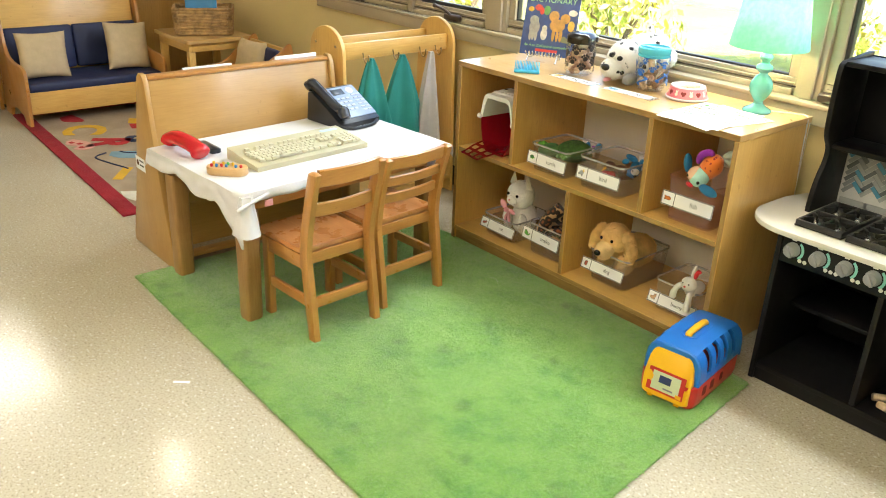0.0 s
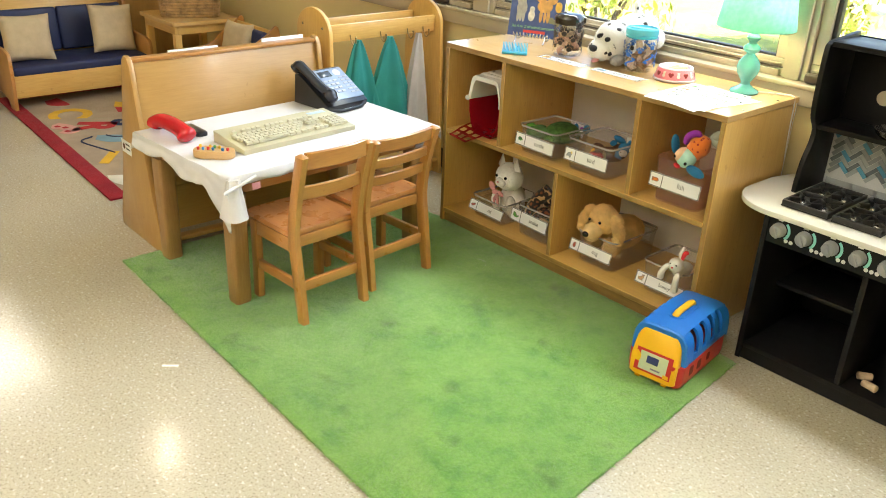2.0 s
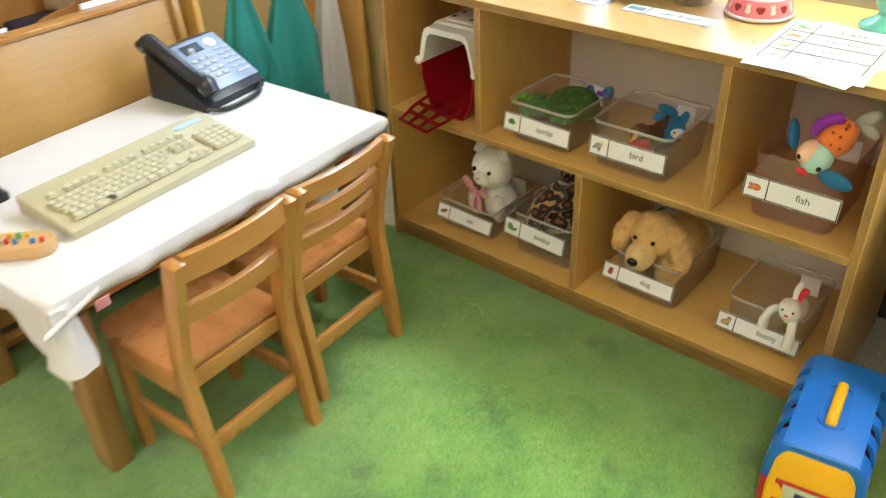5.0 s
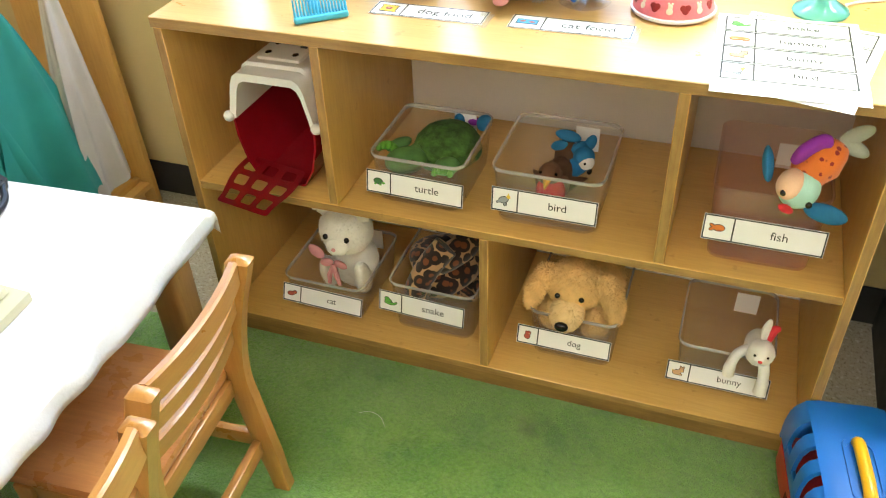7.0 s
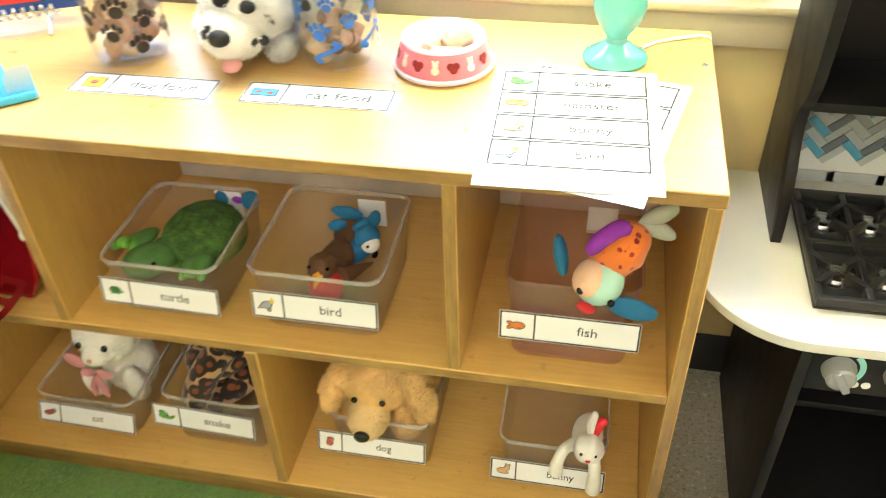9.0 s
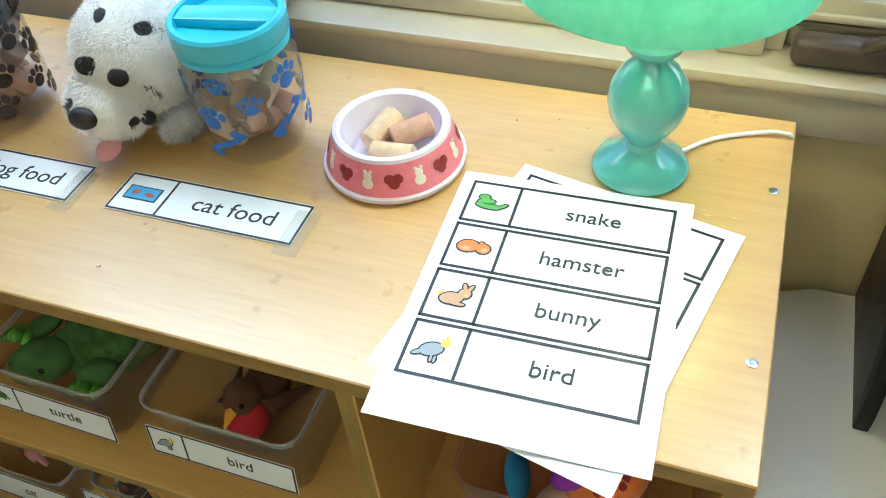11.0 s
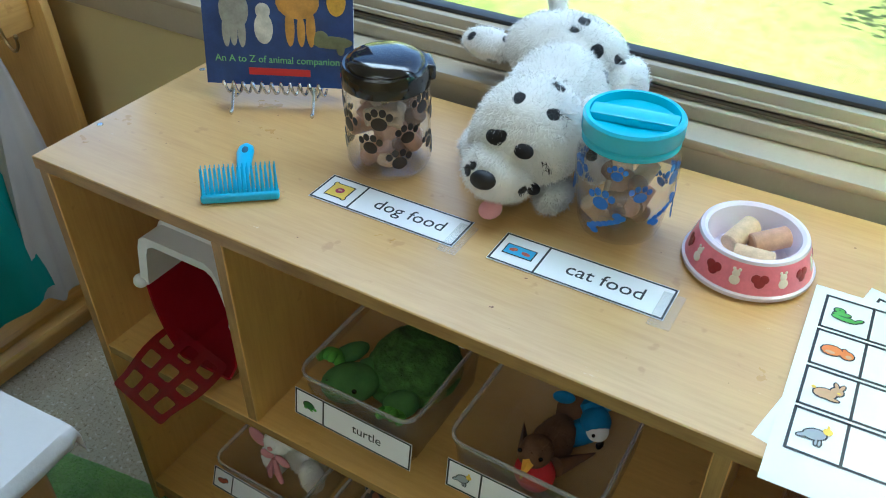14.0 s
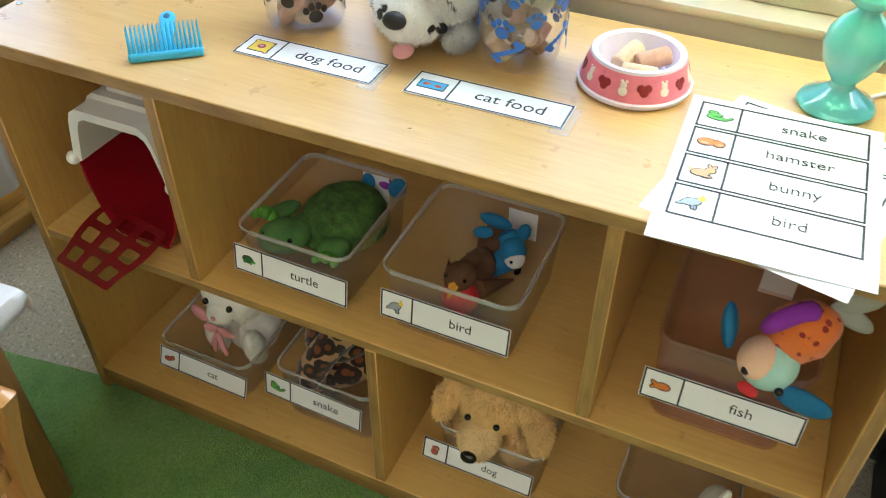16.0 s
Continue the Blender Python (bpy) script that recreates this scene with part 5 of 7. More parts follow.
def play_kitchen():
    k = thing("play_kitchen", "black toy kitchen with white counter and open cupboards", "toy kitchen", (-0.025, 0.02, 0))
    x0, x1, y0, y1 = 1.398, 2.12, 0.03, 0.415

    def slab(name, a, b, mt, label="", bev=0.002):
        bm = B()
        box(bm, a, b, bev)
        return part(name, bm, mt, k, label)

    slab("side_panel", (x0, y0, 0), (x0 + 0.016, y1, 0.486), black_lam)
    slab("side_panel", (x1 - 0.016, y0, 0), (x1, y1, 0.486), black_lam)
    slab("divider", (1.705, y0 + 0.004, 0.0585), (1.722, y1 - 0.012, 0.405), black_lam)
    slab("floor_board", (x0 + 0.0165, y0 + 0.002, 0.042), (x1 - 0.0165, y1 - 0.012, 0.058), black_lam)
    slab("kick_board", (x0 + 0.0165, y0 + 0.004, 0.002), (x1 - 0.0165, y0 + 0.018, 0.0415), black_lam)
    slab("shelf_board", (x0 + 0.0165, y0 + 0.14, 0.215), (1.7045, y1 - 0.012, 0.229), black_lam)
    slab("back_panel", (x0 + 0.0165, y1 - 0.0115, 0.002), (x1 - 0.0165, y1 - 0.003, 0.486), black_lam)
    slab("control_panel", (x0 + 0.0165, y0 + 0.002, 0.4055), (x1 - 0.0165, y0 + 0.016, 0.486), black_lam)
    # counter with a rounded flap
    out = [(1.95 + 0.22, 0.018), (1.415, 0.018)]
    for i in range(13):
        a = radians(270 - 90 * i / 12)
        out.append((1.412 + 0.15 * math.cos(a), 0.168 + 0.15 * math.sin(a)))
    out += [(1.264, 0.30), (1.288, 0.395), (1.325, 0.41), (1.95 + 0.22, 0.41)]
    bm = B()
    prism(bm, out[::-1], "z", 0.4865, 0.5035, 0.003)
    part("counter", bm, white_lam, k, "white laminate counter with rounded end")
    # tower
    pts = smooth_line([(0.222, 0, 0.504), (0.222, 0, 0.535), (0.235, 0, 0.60), (0.262, 0, 0.66), (0.262, 0, 0.70), (0.235, 0, 0.74), (0.225, 0, 0.80), (0.225, 0, 0.935), (0.245, 0, 0.96)], 5)
    prof = [(p.x, p.z) for p in pts] + [(0.41, 0.975), (0.41, 0.504)]
    for x in (1.371, x1 - 0.016):
        bm = B()
        prism(bm, prof, "x", x, x + 0.016, 0.002)
        part("tower_side", bm, black_lam, k)
    slab("tower_back", (1.3875, 0.398, 0.504), (x1 - 0.0165, 0.409, 0.965), black_lam)
    slab("tower_shelf", (1.3875, 0.262, 0.700), (x1 - 0.0165, 0.3975, 0.715), black_lam)
    slab("tower_top", (1.3875, 0.235, 0.947), (x1 - 0.0165, 0.3975, 0.962), black_lam)
    bm = B()
    box(bm, (1.3875, 0.393, 0.5045), (x1 - 0.0165, 0.3975, 0.6995))
    sp = part("splashback", bm, plain("pale grout", (0.58, 0.60, 0.60), 0.5), k, "grey and blue herringbone splashback")
    herringbone(sp, 1.3875, x1 - 0.0165, 0.53, 0.6995, 0.3928)
    bm = B()
    for i in range(9):
        box(bm, (1.395 + 0.075 * i, 0.3895, 0.507), (1.41 + 0.075 * i + 0.073, 0.3925, 0.526), 0.001)
    part("border_strip", bm, plain("silver border tile", (0.36, 0.38, 0.39), 0.3), k, "row of silver border tiles")
    for x in (1.505, 1.64):
        bm = B()
        lathe(bm, [(0.022, 0), (0.022, 0.004), (0.017, 0.006), (0.004, 0.006)], 22)
        bm.transform(Matrix.Translation((x, 0.3975, 0.80)) @ Matrix.Rotation(radians(90), 4, "X"))
        part("disc", bm, plain("tan disc", (0.45, 0.38, 0.28), 0.4), k, "round tan disc")
        bm = B()
        lathe(bm, [(0.010, 0), (0.010, 0.004), (0.004, 0.006)], 16)
        bm.transform(Matrix.Translation((x + 0.01, 0.3975, 0.885)) @ Matrix.Rotation(radians(90), 4, "X"))
        part("bolt", bm, steel, k)
    # hobs
    for x in (1.412, 1.563):
        bm = B()
        box(bm, (x, 0.085, 0.504), (x + 0.142, 0.345, 0.509), 0.002)
        hob = part("hob", bm, iron_black, k, "black hob plate with grates")
        bm = B()
        for yy in (0.09, 0.21, 0.335):
            box(bm, (x + 0.002, yy - 0.005, 0.509), (x + 0.14, yy + 0.005, 0.524), 0.002)
        for xx in (x + 0.006, x + 0.071, x + 0.136):
            box(bm, (xx - 0.005, 0.09, 0.509), (xx + 0.005, 0.335, 0.524), 0.002)
        for cy in (0.15, 0.275):
            for cx in (x + 0.038, x + 0.104):
                for a in (45, 135, 225, 315):
                    m = Matrix.Translation((cx, cy, 0.5165)) @ Matrix.Rotation(radians(a), 4, "Z")
                    box(bm, (0.014, -0.004, -0.006), (0.046, 0.004, 0.009), 0.001, m=m)
        part("grate", bm, iron_black, hob)
        for cy in (0.15, 0.275):
            for dx in (-0.033, 0.033):
                bm = B()
                lathe(bm, [(0.026, 0.509), (0.026, 0.5105), (0.016, 0.511), (0.016, 0.514), (0.010, 0.516), (0.003, 0.516)], 18, c=(x + 0.071 + dx, cy, 0))
                part("burner", bm, steel, hob)
    aqua, white = plain("aqua print", (0.25, 0.62, 0.58), 0.4), plain("white print", (0.75, 0.75, 0.72), 0.4)
    for i in range(8):
        x = 1.450 + 0.0775 * i
        bm = B()
        lathe(bm, [(0.022, 0), (0.022, 0.006), (0.019, 0.010), (0.019, 0.022), (0.016, 0.025), (0.004, 0.025)], 24)
        box(bm, (-0.005, -0.019, 0.024), (0.005, 0.019, 0.031), 0.002)
        bm.transform(Matrix.Translation((x, y0 + 0.0018, 0.452)) @ Matrix.Rotation(radians(90), 4, "X") @ Matrix.Rotation(radians(30), 4, "Z"))
        part("knob", bm, grey_plastic, k, "grey dial knob")
        bm = B()
        arc = [(math.cos(radians(a)), math.sin(radians(a))) for a in range(-50, 60, 10)]
        vs = [[(x + q * u, y0 + 0.0012, 0.452 + q * v) for u, v in arc] for q in (0.026, 0.034)]
        loft(bm, vs, False, False, closed=False)
        part("dial_mark", bm, aqua, k, "aqua printed arc")
        bm = B()
        box(bm, (x - 0.008, y0 + 0.0008, 0.479), (x + 0.006, y0 + 0.0018, 0.4845))
        part("dial_print", bm, white, k, "small white printed bar")
        for q in range(2 + i % 2):
            bm = B()
            lathe(bm, [(0.006, 0.0), (0.006, 0.001), (0.001, 0.0012)], 12)
            bm.transform(Matrix.Translation((x + 0.026 + 0.015 * q, y0 + 0.0018, 0.425)) @ Matrix.Rotation(radians(90), 4, "X"))
            part("dial_dot", bm, white, k, "small white printed dot")
    # pan on the tower shelf, and two rolls on the cupboard floor
    p = thing("toy_pan", "grey metal toy plate on the tower shelf", "pan", (1.575, 0.335, 0.7155))
    bm = B()
    lathe(bm, [(0.05, 0), (0.062, 0.010), (0.068, 0.024), (0.064, 0.024), (0.058, 0.012), (0.045, 0.004), (0.01, 0.004)], 36)
    part("bowl", bm, steel, p)
    for a, b, l in (((1.728, 0.145, 0.0705), 35, 0.042), ((1.760, 0.105, 0.0705), -12, 0.044)):
        bm = B()
        tube(bm, [(-l / 2, 0, 0), (-l / 2 + 0.002, 0, 0), (l / 2 - 0.002, 0, 0), (l / 2, 0, 0)], [0.0095, 0.0115, 0.0115, 0.0095], 14)
        single("wine_cork", bm, cork, "pale cork lying in the toy cupboard", "cork", a, b, "corks")


play_kitchen()


# ---- toy pet carrier on the rug ----
def toy_carrier():
    c = thing("toy_pet_carrier", "blue, red and yellow plastic toy pet carrier on the rug", "toy carrier", (1.287, -0.150, 0.0115), 8.0)
    c.scale = (1.07, 1.02, 0.88)
    w, d, h = 0.165, 0.30, 0.205
    # lower shell
    bm = B()

    side = lambda z: 0.5 * w * (0.93 + 0.07 * min(1, z / 0.03)) if z < 0.03 else 0.5 * w * (1.0 if z < 0.10 else 1.0 - 0.22 * ((z - 0.10) / 0.105) ** 2)
    zs = [0.0, 0.006, 0.03, 0.06, 0.085]
    loops = []
    for z in zs:
        ww = 2 * side(z) * (0.94 if z == 0 else 1)
        loops.append(rrect(ww, d * (0.94 if z == 0 else 0.985 if z < 0.02 else 1.0), 0.025, z, 6))
    top_wave = []
    for x, y, z in loops[-1]:
        top_wave.append((x, y, 0.085 + 0.028 * math.sin(math.pi * (y / d + 0.5)) ** 2))
    loops[-1] = top_wave
    loft(bm, loops)
    part("lower_shell", bm, red_carrier, c, "red lower shell")
    for x in (-1, 1):
        for y, s in ((-0.085, 1.0), (-0.035, 1.0), (0.025, 0.8)):
            bm = B()
            loft(bm, [[(x * (w / 2 + e), y + u * s, 0.055 + v * s) for u, v, _ in rrect(0.024, 0.034, 0.006, 0, 4)] for e in (-0.004, 0.0008)])
            # No opening is cut: the slot's shade is in this darkened red.
            part("slot", bm, plain("dark slot", (0.16, 0.008, 0.01), 0.6), c, "dark red patch drawn as a shaded slot")
    # upper ribs
    zt = [(0.0, 1.0), (0.35, 0.99), (0.62, 0.95), (0.82, 0.86), (0.94, 0.72), (1.0, 0.5)]

    def arch(y, lo, inset=0.0):
        half = []
        hh = h - 0.012 * (abs(y) / (d / 2)) ** 3 - inset
        for f, k in zt:
            half.append((0.5 * w * k - inset, lo + (hh - lo) * f))
        return [(-x, z) for x, z in half] + [(x, z) for x, z in half[::-1]]

    def rib(ya, yb, name, thick=0.007):
        bm = B()
        lo = 0.092 + 0.024 * math.sin(math.pi * ((ya + yb) / 2 / d + 0.5)) ** 2
        oa, ia = arch(ya, lo), arch(ya, lo, thick)
        ob_, ib = arch(yb, lo), arch(yb, lo, thick)
        loft(bm, [[(x, ya, z) for x, z in oa], [(x, yb, z) for x, z in ob_], [(x, yb, z) for x, z in ib], [(x, ya, z) for x, z in ia], [(x, ya, z) for x, z in oa]], False, False, closed=False)
        part(name, bm, blue_carrier, c, "blue arched rib")

    ys = [-0.128, -0.088, -0.062, -0.034, -0.008, 0.018, 0.044, 0.072, 0.098, 0.148]
    for a, b in zip(ys[::2], ys[1::2]):
        rib(a, b, "rib")
    bm = B()
    crown = lambda y, inset: [(x, y, z) for x, z in arch(y, 0.112, inset)[4:8]]
    steps = [-0.128 + 0.0276 * k for k in range(11)]
    loft(bm, [crown(y, -0.0012) for y in steps] + [crown(y, 0.008) for y in steps[::-1]] + [crown(steps[0], -0.0012)], False, False, closed=False)
    part("roof_plate", bm, blue_carrier, c, "rounded blue roof")
    for u in (-w / 2 + 0.001, w / 2 - 0.008):
        bm = B()
        box(bm, (u, -0.125, 0.085), (u + 0.007, 0.145, 0.118), 0.002)
        part("side_rail", bm, blue_carrier, c)
    bm = B()
    loft(bm, [[(x, 0.149, z) for x, z in arch(0.145, 0.08)], [(x, 0.1425, z) for x, z in arch(0.145, 0.08)]])
    part("back_plate", bm, blue_carrier, c)
    bm = B()
    loops = [[(x * k, y * k + 0.0, z) for x, y, _ in rrect(0.048, 0.135, 0.022, 0, 7)] for z, k in ((h - 0.0014, 1.0), (h + 0.004, 0.97), (h + 0.004, 0.82), (h - 0.006, 0.78))]
    loft(bm, loops, False, True)
    part("grip_well", bm, blue_carrier, c)
    bm = B()
    tube(bm, smooth_line([(0, -0.054, h + 0.001), (0, -0.047, h + 0.009), (0, 0, h + 0.012), (0, 0.047, h + 0.009), (0, 0.054, h + 0.001)], 5), [0.006] + [0.010] * 19 + [0.006], 12)
    part("grip", bm, yellow_carrier, c, "yellow grip")
    bm = B()
    loft(bm, [[(x, -0.116, z) for x, z in arch(-0.12, 0.085)], [(x, -0.1275, z) for x, z in arch(-0.12, 0.085)], [(x * 0.95, -0.1315, z - 0.004) for x, z in arch(-0.12, 0.089)]])
    part("front_plate", bm, blue_carrier, c, "blue rim round the door")
    # front door
    fr = [(x * 0.88, z * 0.965) for x, z in [(-0.077, 0.02), (-0.079, 0.085), (-0.073, 0.15), (-0.060, 0.185), (-0.045, 0.197), (0.045, 0.197), (0.060, 0.185), (0.073, 0.15), (0.079, 0.085), (0.077, 0.02), (0.062, 0.012), (-0.062, 0.012)]]
    bm = B()
    lean = lambda z: -0.150 + 0.03 * max(0, z - 0.06) / 0.14
    loft(bm, [[(x, lean(z) + 0.012, z) for x, z in fr], [(x, lean(z) - 0.004, z) for x, z in fr], [(x * 0.94, lean(z) - 0.008, 0.1 + (z - 0.1) * 0.95) for x, z in fr]])
    door = part("door", bm, yellow_carrier, c, "yellow front door with printed sticker")

    def decal(name, u0, u1, v0, v1, off, mt):
        u0, u1 = u0 * 0.82, u1 * 0.82
        b2 = B()
        loft(b2, [[(u, lean(v) - 0.0085 - off, v) for u, v in ((u0, v0), (u1, v0), (u1, v1), (u0, v1))], [(u, lean(v) - 0.0090 - off, v) for u, v in ((u0, v0), (u1, v0), (u1, v1), (u0, v1))]])
        part(name, b2, mt, door)

    decal("sticker", -0.066, 0.066, 0.032, 0.112, 0.0, red_carrier)
    decal("picture", -0.050, 0.050, 0.040, 0.104, 0.0008, plain("pale green print", (0.62, 0.66, 0.48), 0.4))
    decal("motif", -0.024, 0.018, 0.070, 0.094, 0.0016, plain("navy print", (0.03, 0.04, 0.16), 0.4))
    decal("motif", -0.062, -0.046, 0.072, 0.088, 0.0016, yellow_carrier)
    decal("motif", 0.042, 0.062, 0.036, 0.050, 0.0016, yellow_carrier)
    decal("motif", -0.005, 0.03, 0.050, 0.056, 0.0016, plain("grey print", (0.25, 0.22, 0.3), 0.4))
    for x in (-0.040, 0.040):
        bm = B()
        box(bm, (x - 0.008, -0.160, 0.006), (x + 0.008, -0.150, 0.013), 0.002)
        part("hinge", bm, yellow_carrier, c)


toy_carrier()


# ---- printed cards ----
PRINT = {k: plain("print " + k, c, 0.5, 0.08) for k, c in (("green", (0.12, 0.42, 0.06)), ("dark green", (0.04, 0.17, 0.04)), ("grey", (0.32, 0.35, 0.40)), ("orange", (0.72, 0.20, 0.03)), ("brown", (0.36, 0.15, 0.08)), ("red brown", (0.42, 0.08, 0.05)), ("tan", (0.58, 0.34, 0.18)), ("yellow", (0.82, 0.58, 0.06)), ("blue", (0.05, 0.35, 0.62)), ("maroon", (0.36, 0.02, 0.08)))}


ICONS = {
    "snake": (("green", ((-0.1, -0.22, 0.58, 0.17, -6), (-0.25, 0.05, 0.40, 0.15, 8), (-0.38, 0.30, 0.24, 0.17, 0), (0.55, -0.12, 0.22, 0.08, 40))), ("dark green", ((-0.1, -0.10, 0.30, 0.05, 0), (-0.38, 0.32, 0.05, 0.05, 0)))),
    "hamster": (("orange", ((-0.28, 0.0, 0.46, 0.34, 10), (0.38, -0.05, 0.30, 0.28, 0), (0.25, 0.22, 0.10, 0.10, 0))), ("tan", ((0.46, -0.14, 0.14, 0.12, 0), (-0.35, -0.16, 0.22, 0.10, 0)))),
    "bunny": (("tan", ((-0.12, -0.18, 0.48, 0.30, 10), (0.34, 0.14, 0.26, 0.24, 0), (0.28, 0.46, 0.08, 0.22, 20), (0.50, 0.44, 0.08, 0.22, -25), (0.2, -0.42, 0.3, 0.08, 0))), ("yellow", ((-0.62, 0.0, 0.10, 0.10, 0), (0.42, 0.06, 0.08, 0.06, 0)))),
    "bird": (("grey", ((-0.1, -0.02, 0.46, 0.30, 18), (-0.52, -0.22, 0.30, 0.09, 28), (0.0, -0.44, 0.05, 0.16, 0), (0.14, -0.44, 0.05, 0.16, 0))), ("yellow", ((0.36, 0.34, 0.20, 0.20, 0), (0.36, 0.58, 0.06, 0.14, 10)))),
    "fish": (("orange", ((0.05, 0.0, 0.48, 0.30, 0), (-0.52, 0.16, 0.22, 0.12, -35), (-0.52, -0.16, 0.22, 0.12, 35))), ("red brown", ((0.1, -0.24, 0.16, 0.08, 0), (0.3, 0.08, 0.05, 0.05, 0)))),
    "turtle": (("dark green", ((-0.05, 0.08, 0.46, 0.30, 0),)), ("green", ((0.50, -0.05, 0.18, 0.14, 0), (0.2, -0.26, 0.14, 0.10, 0), (-0.35, -0.24, 0.14, 0.10, 0)))),
    "cat": (("red brown", ((-0.15, -0.1, 0.50, 0.26, 8), (0.40, 0.14, 0.24, 0.22, 0))), ("orange", ((0.46, 0.06, 0.10, 0.07, 0),))),
    "dog": (("red brown", ((-0.05, -0.18, 0.34, 0.34, 0), (0.1, 0.28, 0.26, 0.22, 0), (-0.18, 0.26, 0.10, 0.20, 10))), ("tan", ((0.2, 0.2, 0.12, 0.10, 0),))),
    "dog food": (("yellow", ((0, 0, 0.62, 0.58, None), (-0.6, 0.55, 0.1, 0.12, 0), (0.6, -0.55, 0.1, 0.12, 0))), ("maroon", ((0, 0, 0.28, 0.26, 0),)), ("tan", ((0, 0.02, 0.14, 0.09, 0),))),
    "cat food": (("blue", ((0, 0, 0.78, 0.36, None),)), ("red brown", ((-0.36, 0.02, 0.24, 0.15, 20), (0.36, -0.05, 0.26, 0.14, -10))), ("orange", ((-0.28, 0.08, 0.09, 0.06, 0),))),
}


def picture(parent, word, cx, s):
    """A small printed shape in a card's picture box: a dark outline under flat colours, in the card's x-y plane."""
    layers = ICONS[word]
    base = new("picture", None)
    base.parent = parent
    for z, grow, mt, blobs in [(0.0004, 0.07, ink, layers[0][1])] + [(0.0006 + 0.0002 * k, 0.0, PRINT[c], bl) for k, (c, bl) in enumerate(layers)]:
        bm = B()
        for x, y, a, b, rot in blobs:
            if rot is None:
                box(bm, (cx + s * (x - a - grow), s * (y - b - grow), z - 0.0002), (cx + s * (x + a + grow), s * (y + b + grow), z + 0.0002))
            else:
                ball(bm, (cx + s * x, s * y, z), (s * (a + grow), s * (b + grow), 0.0002), (0, 0, rot), 14)
        part("outline" if grow else "print", bm, mt, base)
    return base


def card(parent, w, h, words, kind, colour, m, name="label_card", size=None, label=""):
    """A laminated card with a black border, a picture box and a word, facing its +z."""
    bm = B()
    box(bm, (-w / 2, -h / 2, -0.0004), (w / 2, h / 2, 0.0002))
    c = part(name, bm, paper_white, parent, label or "white card printed with a word and picture")
    c.matrix_local = m
    e, b = 0.0024, 0.0008
    cut = -w / 2 + h * 1.05
    bm = B()
    for p, q in (((-w / 2 + b, -h / 2 + b), (w / 2 - b, -h / 2 + b + e)), ((-w / 2 + b, h / 2 - b - e), (w / 2 - b, h / 2 - b)), ((-w / 2 + b, -h / 2 + b + e), (-w / 2 + b + e, h / 2 - b - e)), ((w / 2 - b - e, -h / 2 + b + e), (w / 2 - b, h / 2 - b - e)), ((cut - e, -h / 2 + b + e), (cut, h / 2 - b - e))):
        box(bm, (*p, 0.0002), (*q, 0.0004))
    part("border", bm, ink, c)
    picture(c, words, (-w / 2 + cut) / 2, h * 0.40)
    lettering(words, size or h * 0.44, c, pose((cut + w / 2) / 2, 0, 0.0003), ink)
    return c


# ---- bins and their soft toys ----
def bin_(name_label, x0, x1, y0, y1, z, h, word, kind, colour, lz, mt=bin_plastic, rim=bin_rim, roll=0.0, ltilt=8.0, lh=0.047, card_x=None):
    w, d = x1 - x0, y1 - y0
    b = thing("storage_bin", name_label, "storage bin", ((x0 + x1) / 2, (y0 + y1) / 2, z + 0.0006), group="bins on the shelf")
    bm = B()
    k = 0.88
    loops = [rrect(w * k * 0.97, d * (k + 0.04) * 0.98, 0.018, 0.0), rrect(w * k, d * (k + 0.04), 0.02, 0.004), rrect(w * 0.965, d * 0.975, 0.022, h - 0.008), rrect(w * 0.965 - 0.004, d * 0.975 - 0.004, 0.020, h - 0.008), rrect(w * k - 0.004, d * (k + 0.04) - 0.004, 0.018, 0.006), rrect(w * k * 0.9, d * (k + 0.04) * 0.9, 0.015, 0.003)]
    loft(bm, loops)
    part("tub", bm, mt, b, "clear plastic tub")
    bm = B()
    lp = [rrect(w * 0.965, d * 0.975, 0.022, h - 0.0078), rrect(w, d, 0.024, h - 0.0065), rrect(w, d, 0.024, h - 0.001), rrect(w * 0.985, d * 0.99, 0.023, h), rrect(w * 0.955, d * 0.97, 0.020, h - 0.0012), rrect(w * 0.955, d * 0.97, 0.020, h - 0.0078)]
    loft(bm, lp, False, False)
    part("rim", bm, rim, b, "rolled clear rim")
    card(b, 0.189, lh, word, kind, colour, pose(card_x - (x0 + x1) / 2 if card_x else 0, -d / 2 - 0.005, lz - z, 90 - ltilt, 0, 0) @ Matrix.Rotation(radians(roll), 4, "Z"))
    bm = B()
    box(bm, (0.01, d / 2 - 0.008, h * 0.45), (0.055, d / 2 - 0.0072, h * 0.45 + 0.05))
    part("tape_tab", bm, paper_white, b, "white paper tab on the rear wall")
    return b


bin_("clear plastic bin labelled turtle on the middle shelf", 0.374, 0.560, 0.036, 0.245, MID, 0.102, "turtle", "long", "dark green", 0.458, roll=-1)
bin_("clear plastic bin labelled bird on the middle shelf", 0.608, 0.810, 0.036, 0.250, MID, 0.114, "bird", "sit", "grey", 0.467)
bin_("tall rose-tinted plastic bin labelled fish on the middle shelf", 0.979, 1.162, 0.036, 0.265, MID, 0.146, "fish", "long", "orange", 0.483, pink_plastic, pink_plastic)
bin_("shallow clear plastic bin labelled cat on the bottom shelf", 0.134, 0.326, 0.046, 0.262, LOW, 0.090, "cat", "long", "red brown", 0.117, roll=-1, lh=0.042, ltilt=20)
bin_("clear plastic bin labelled snake on the bottom shelf", 0.380, 0.572, 0.053, 0.285, LOW, 0.126, "snake", "long", "green", 0.145, roll=-2, lh=0.05, card_x=0.458)
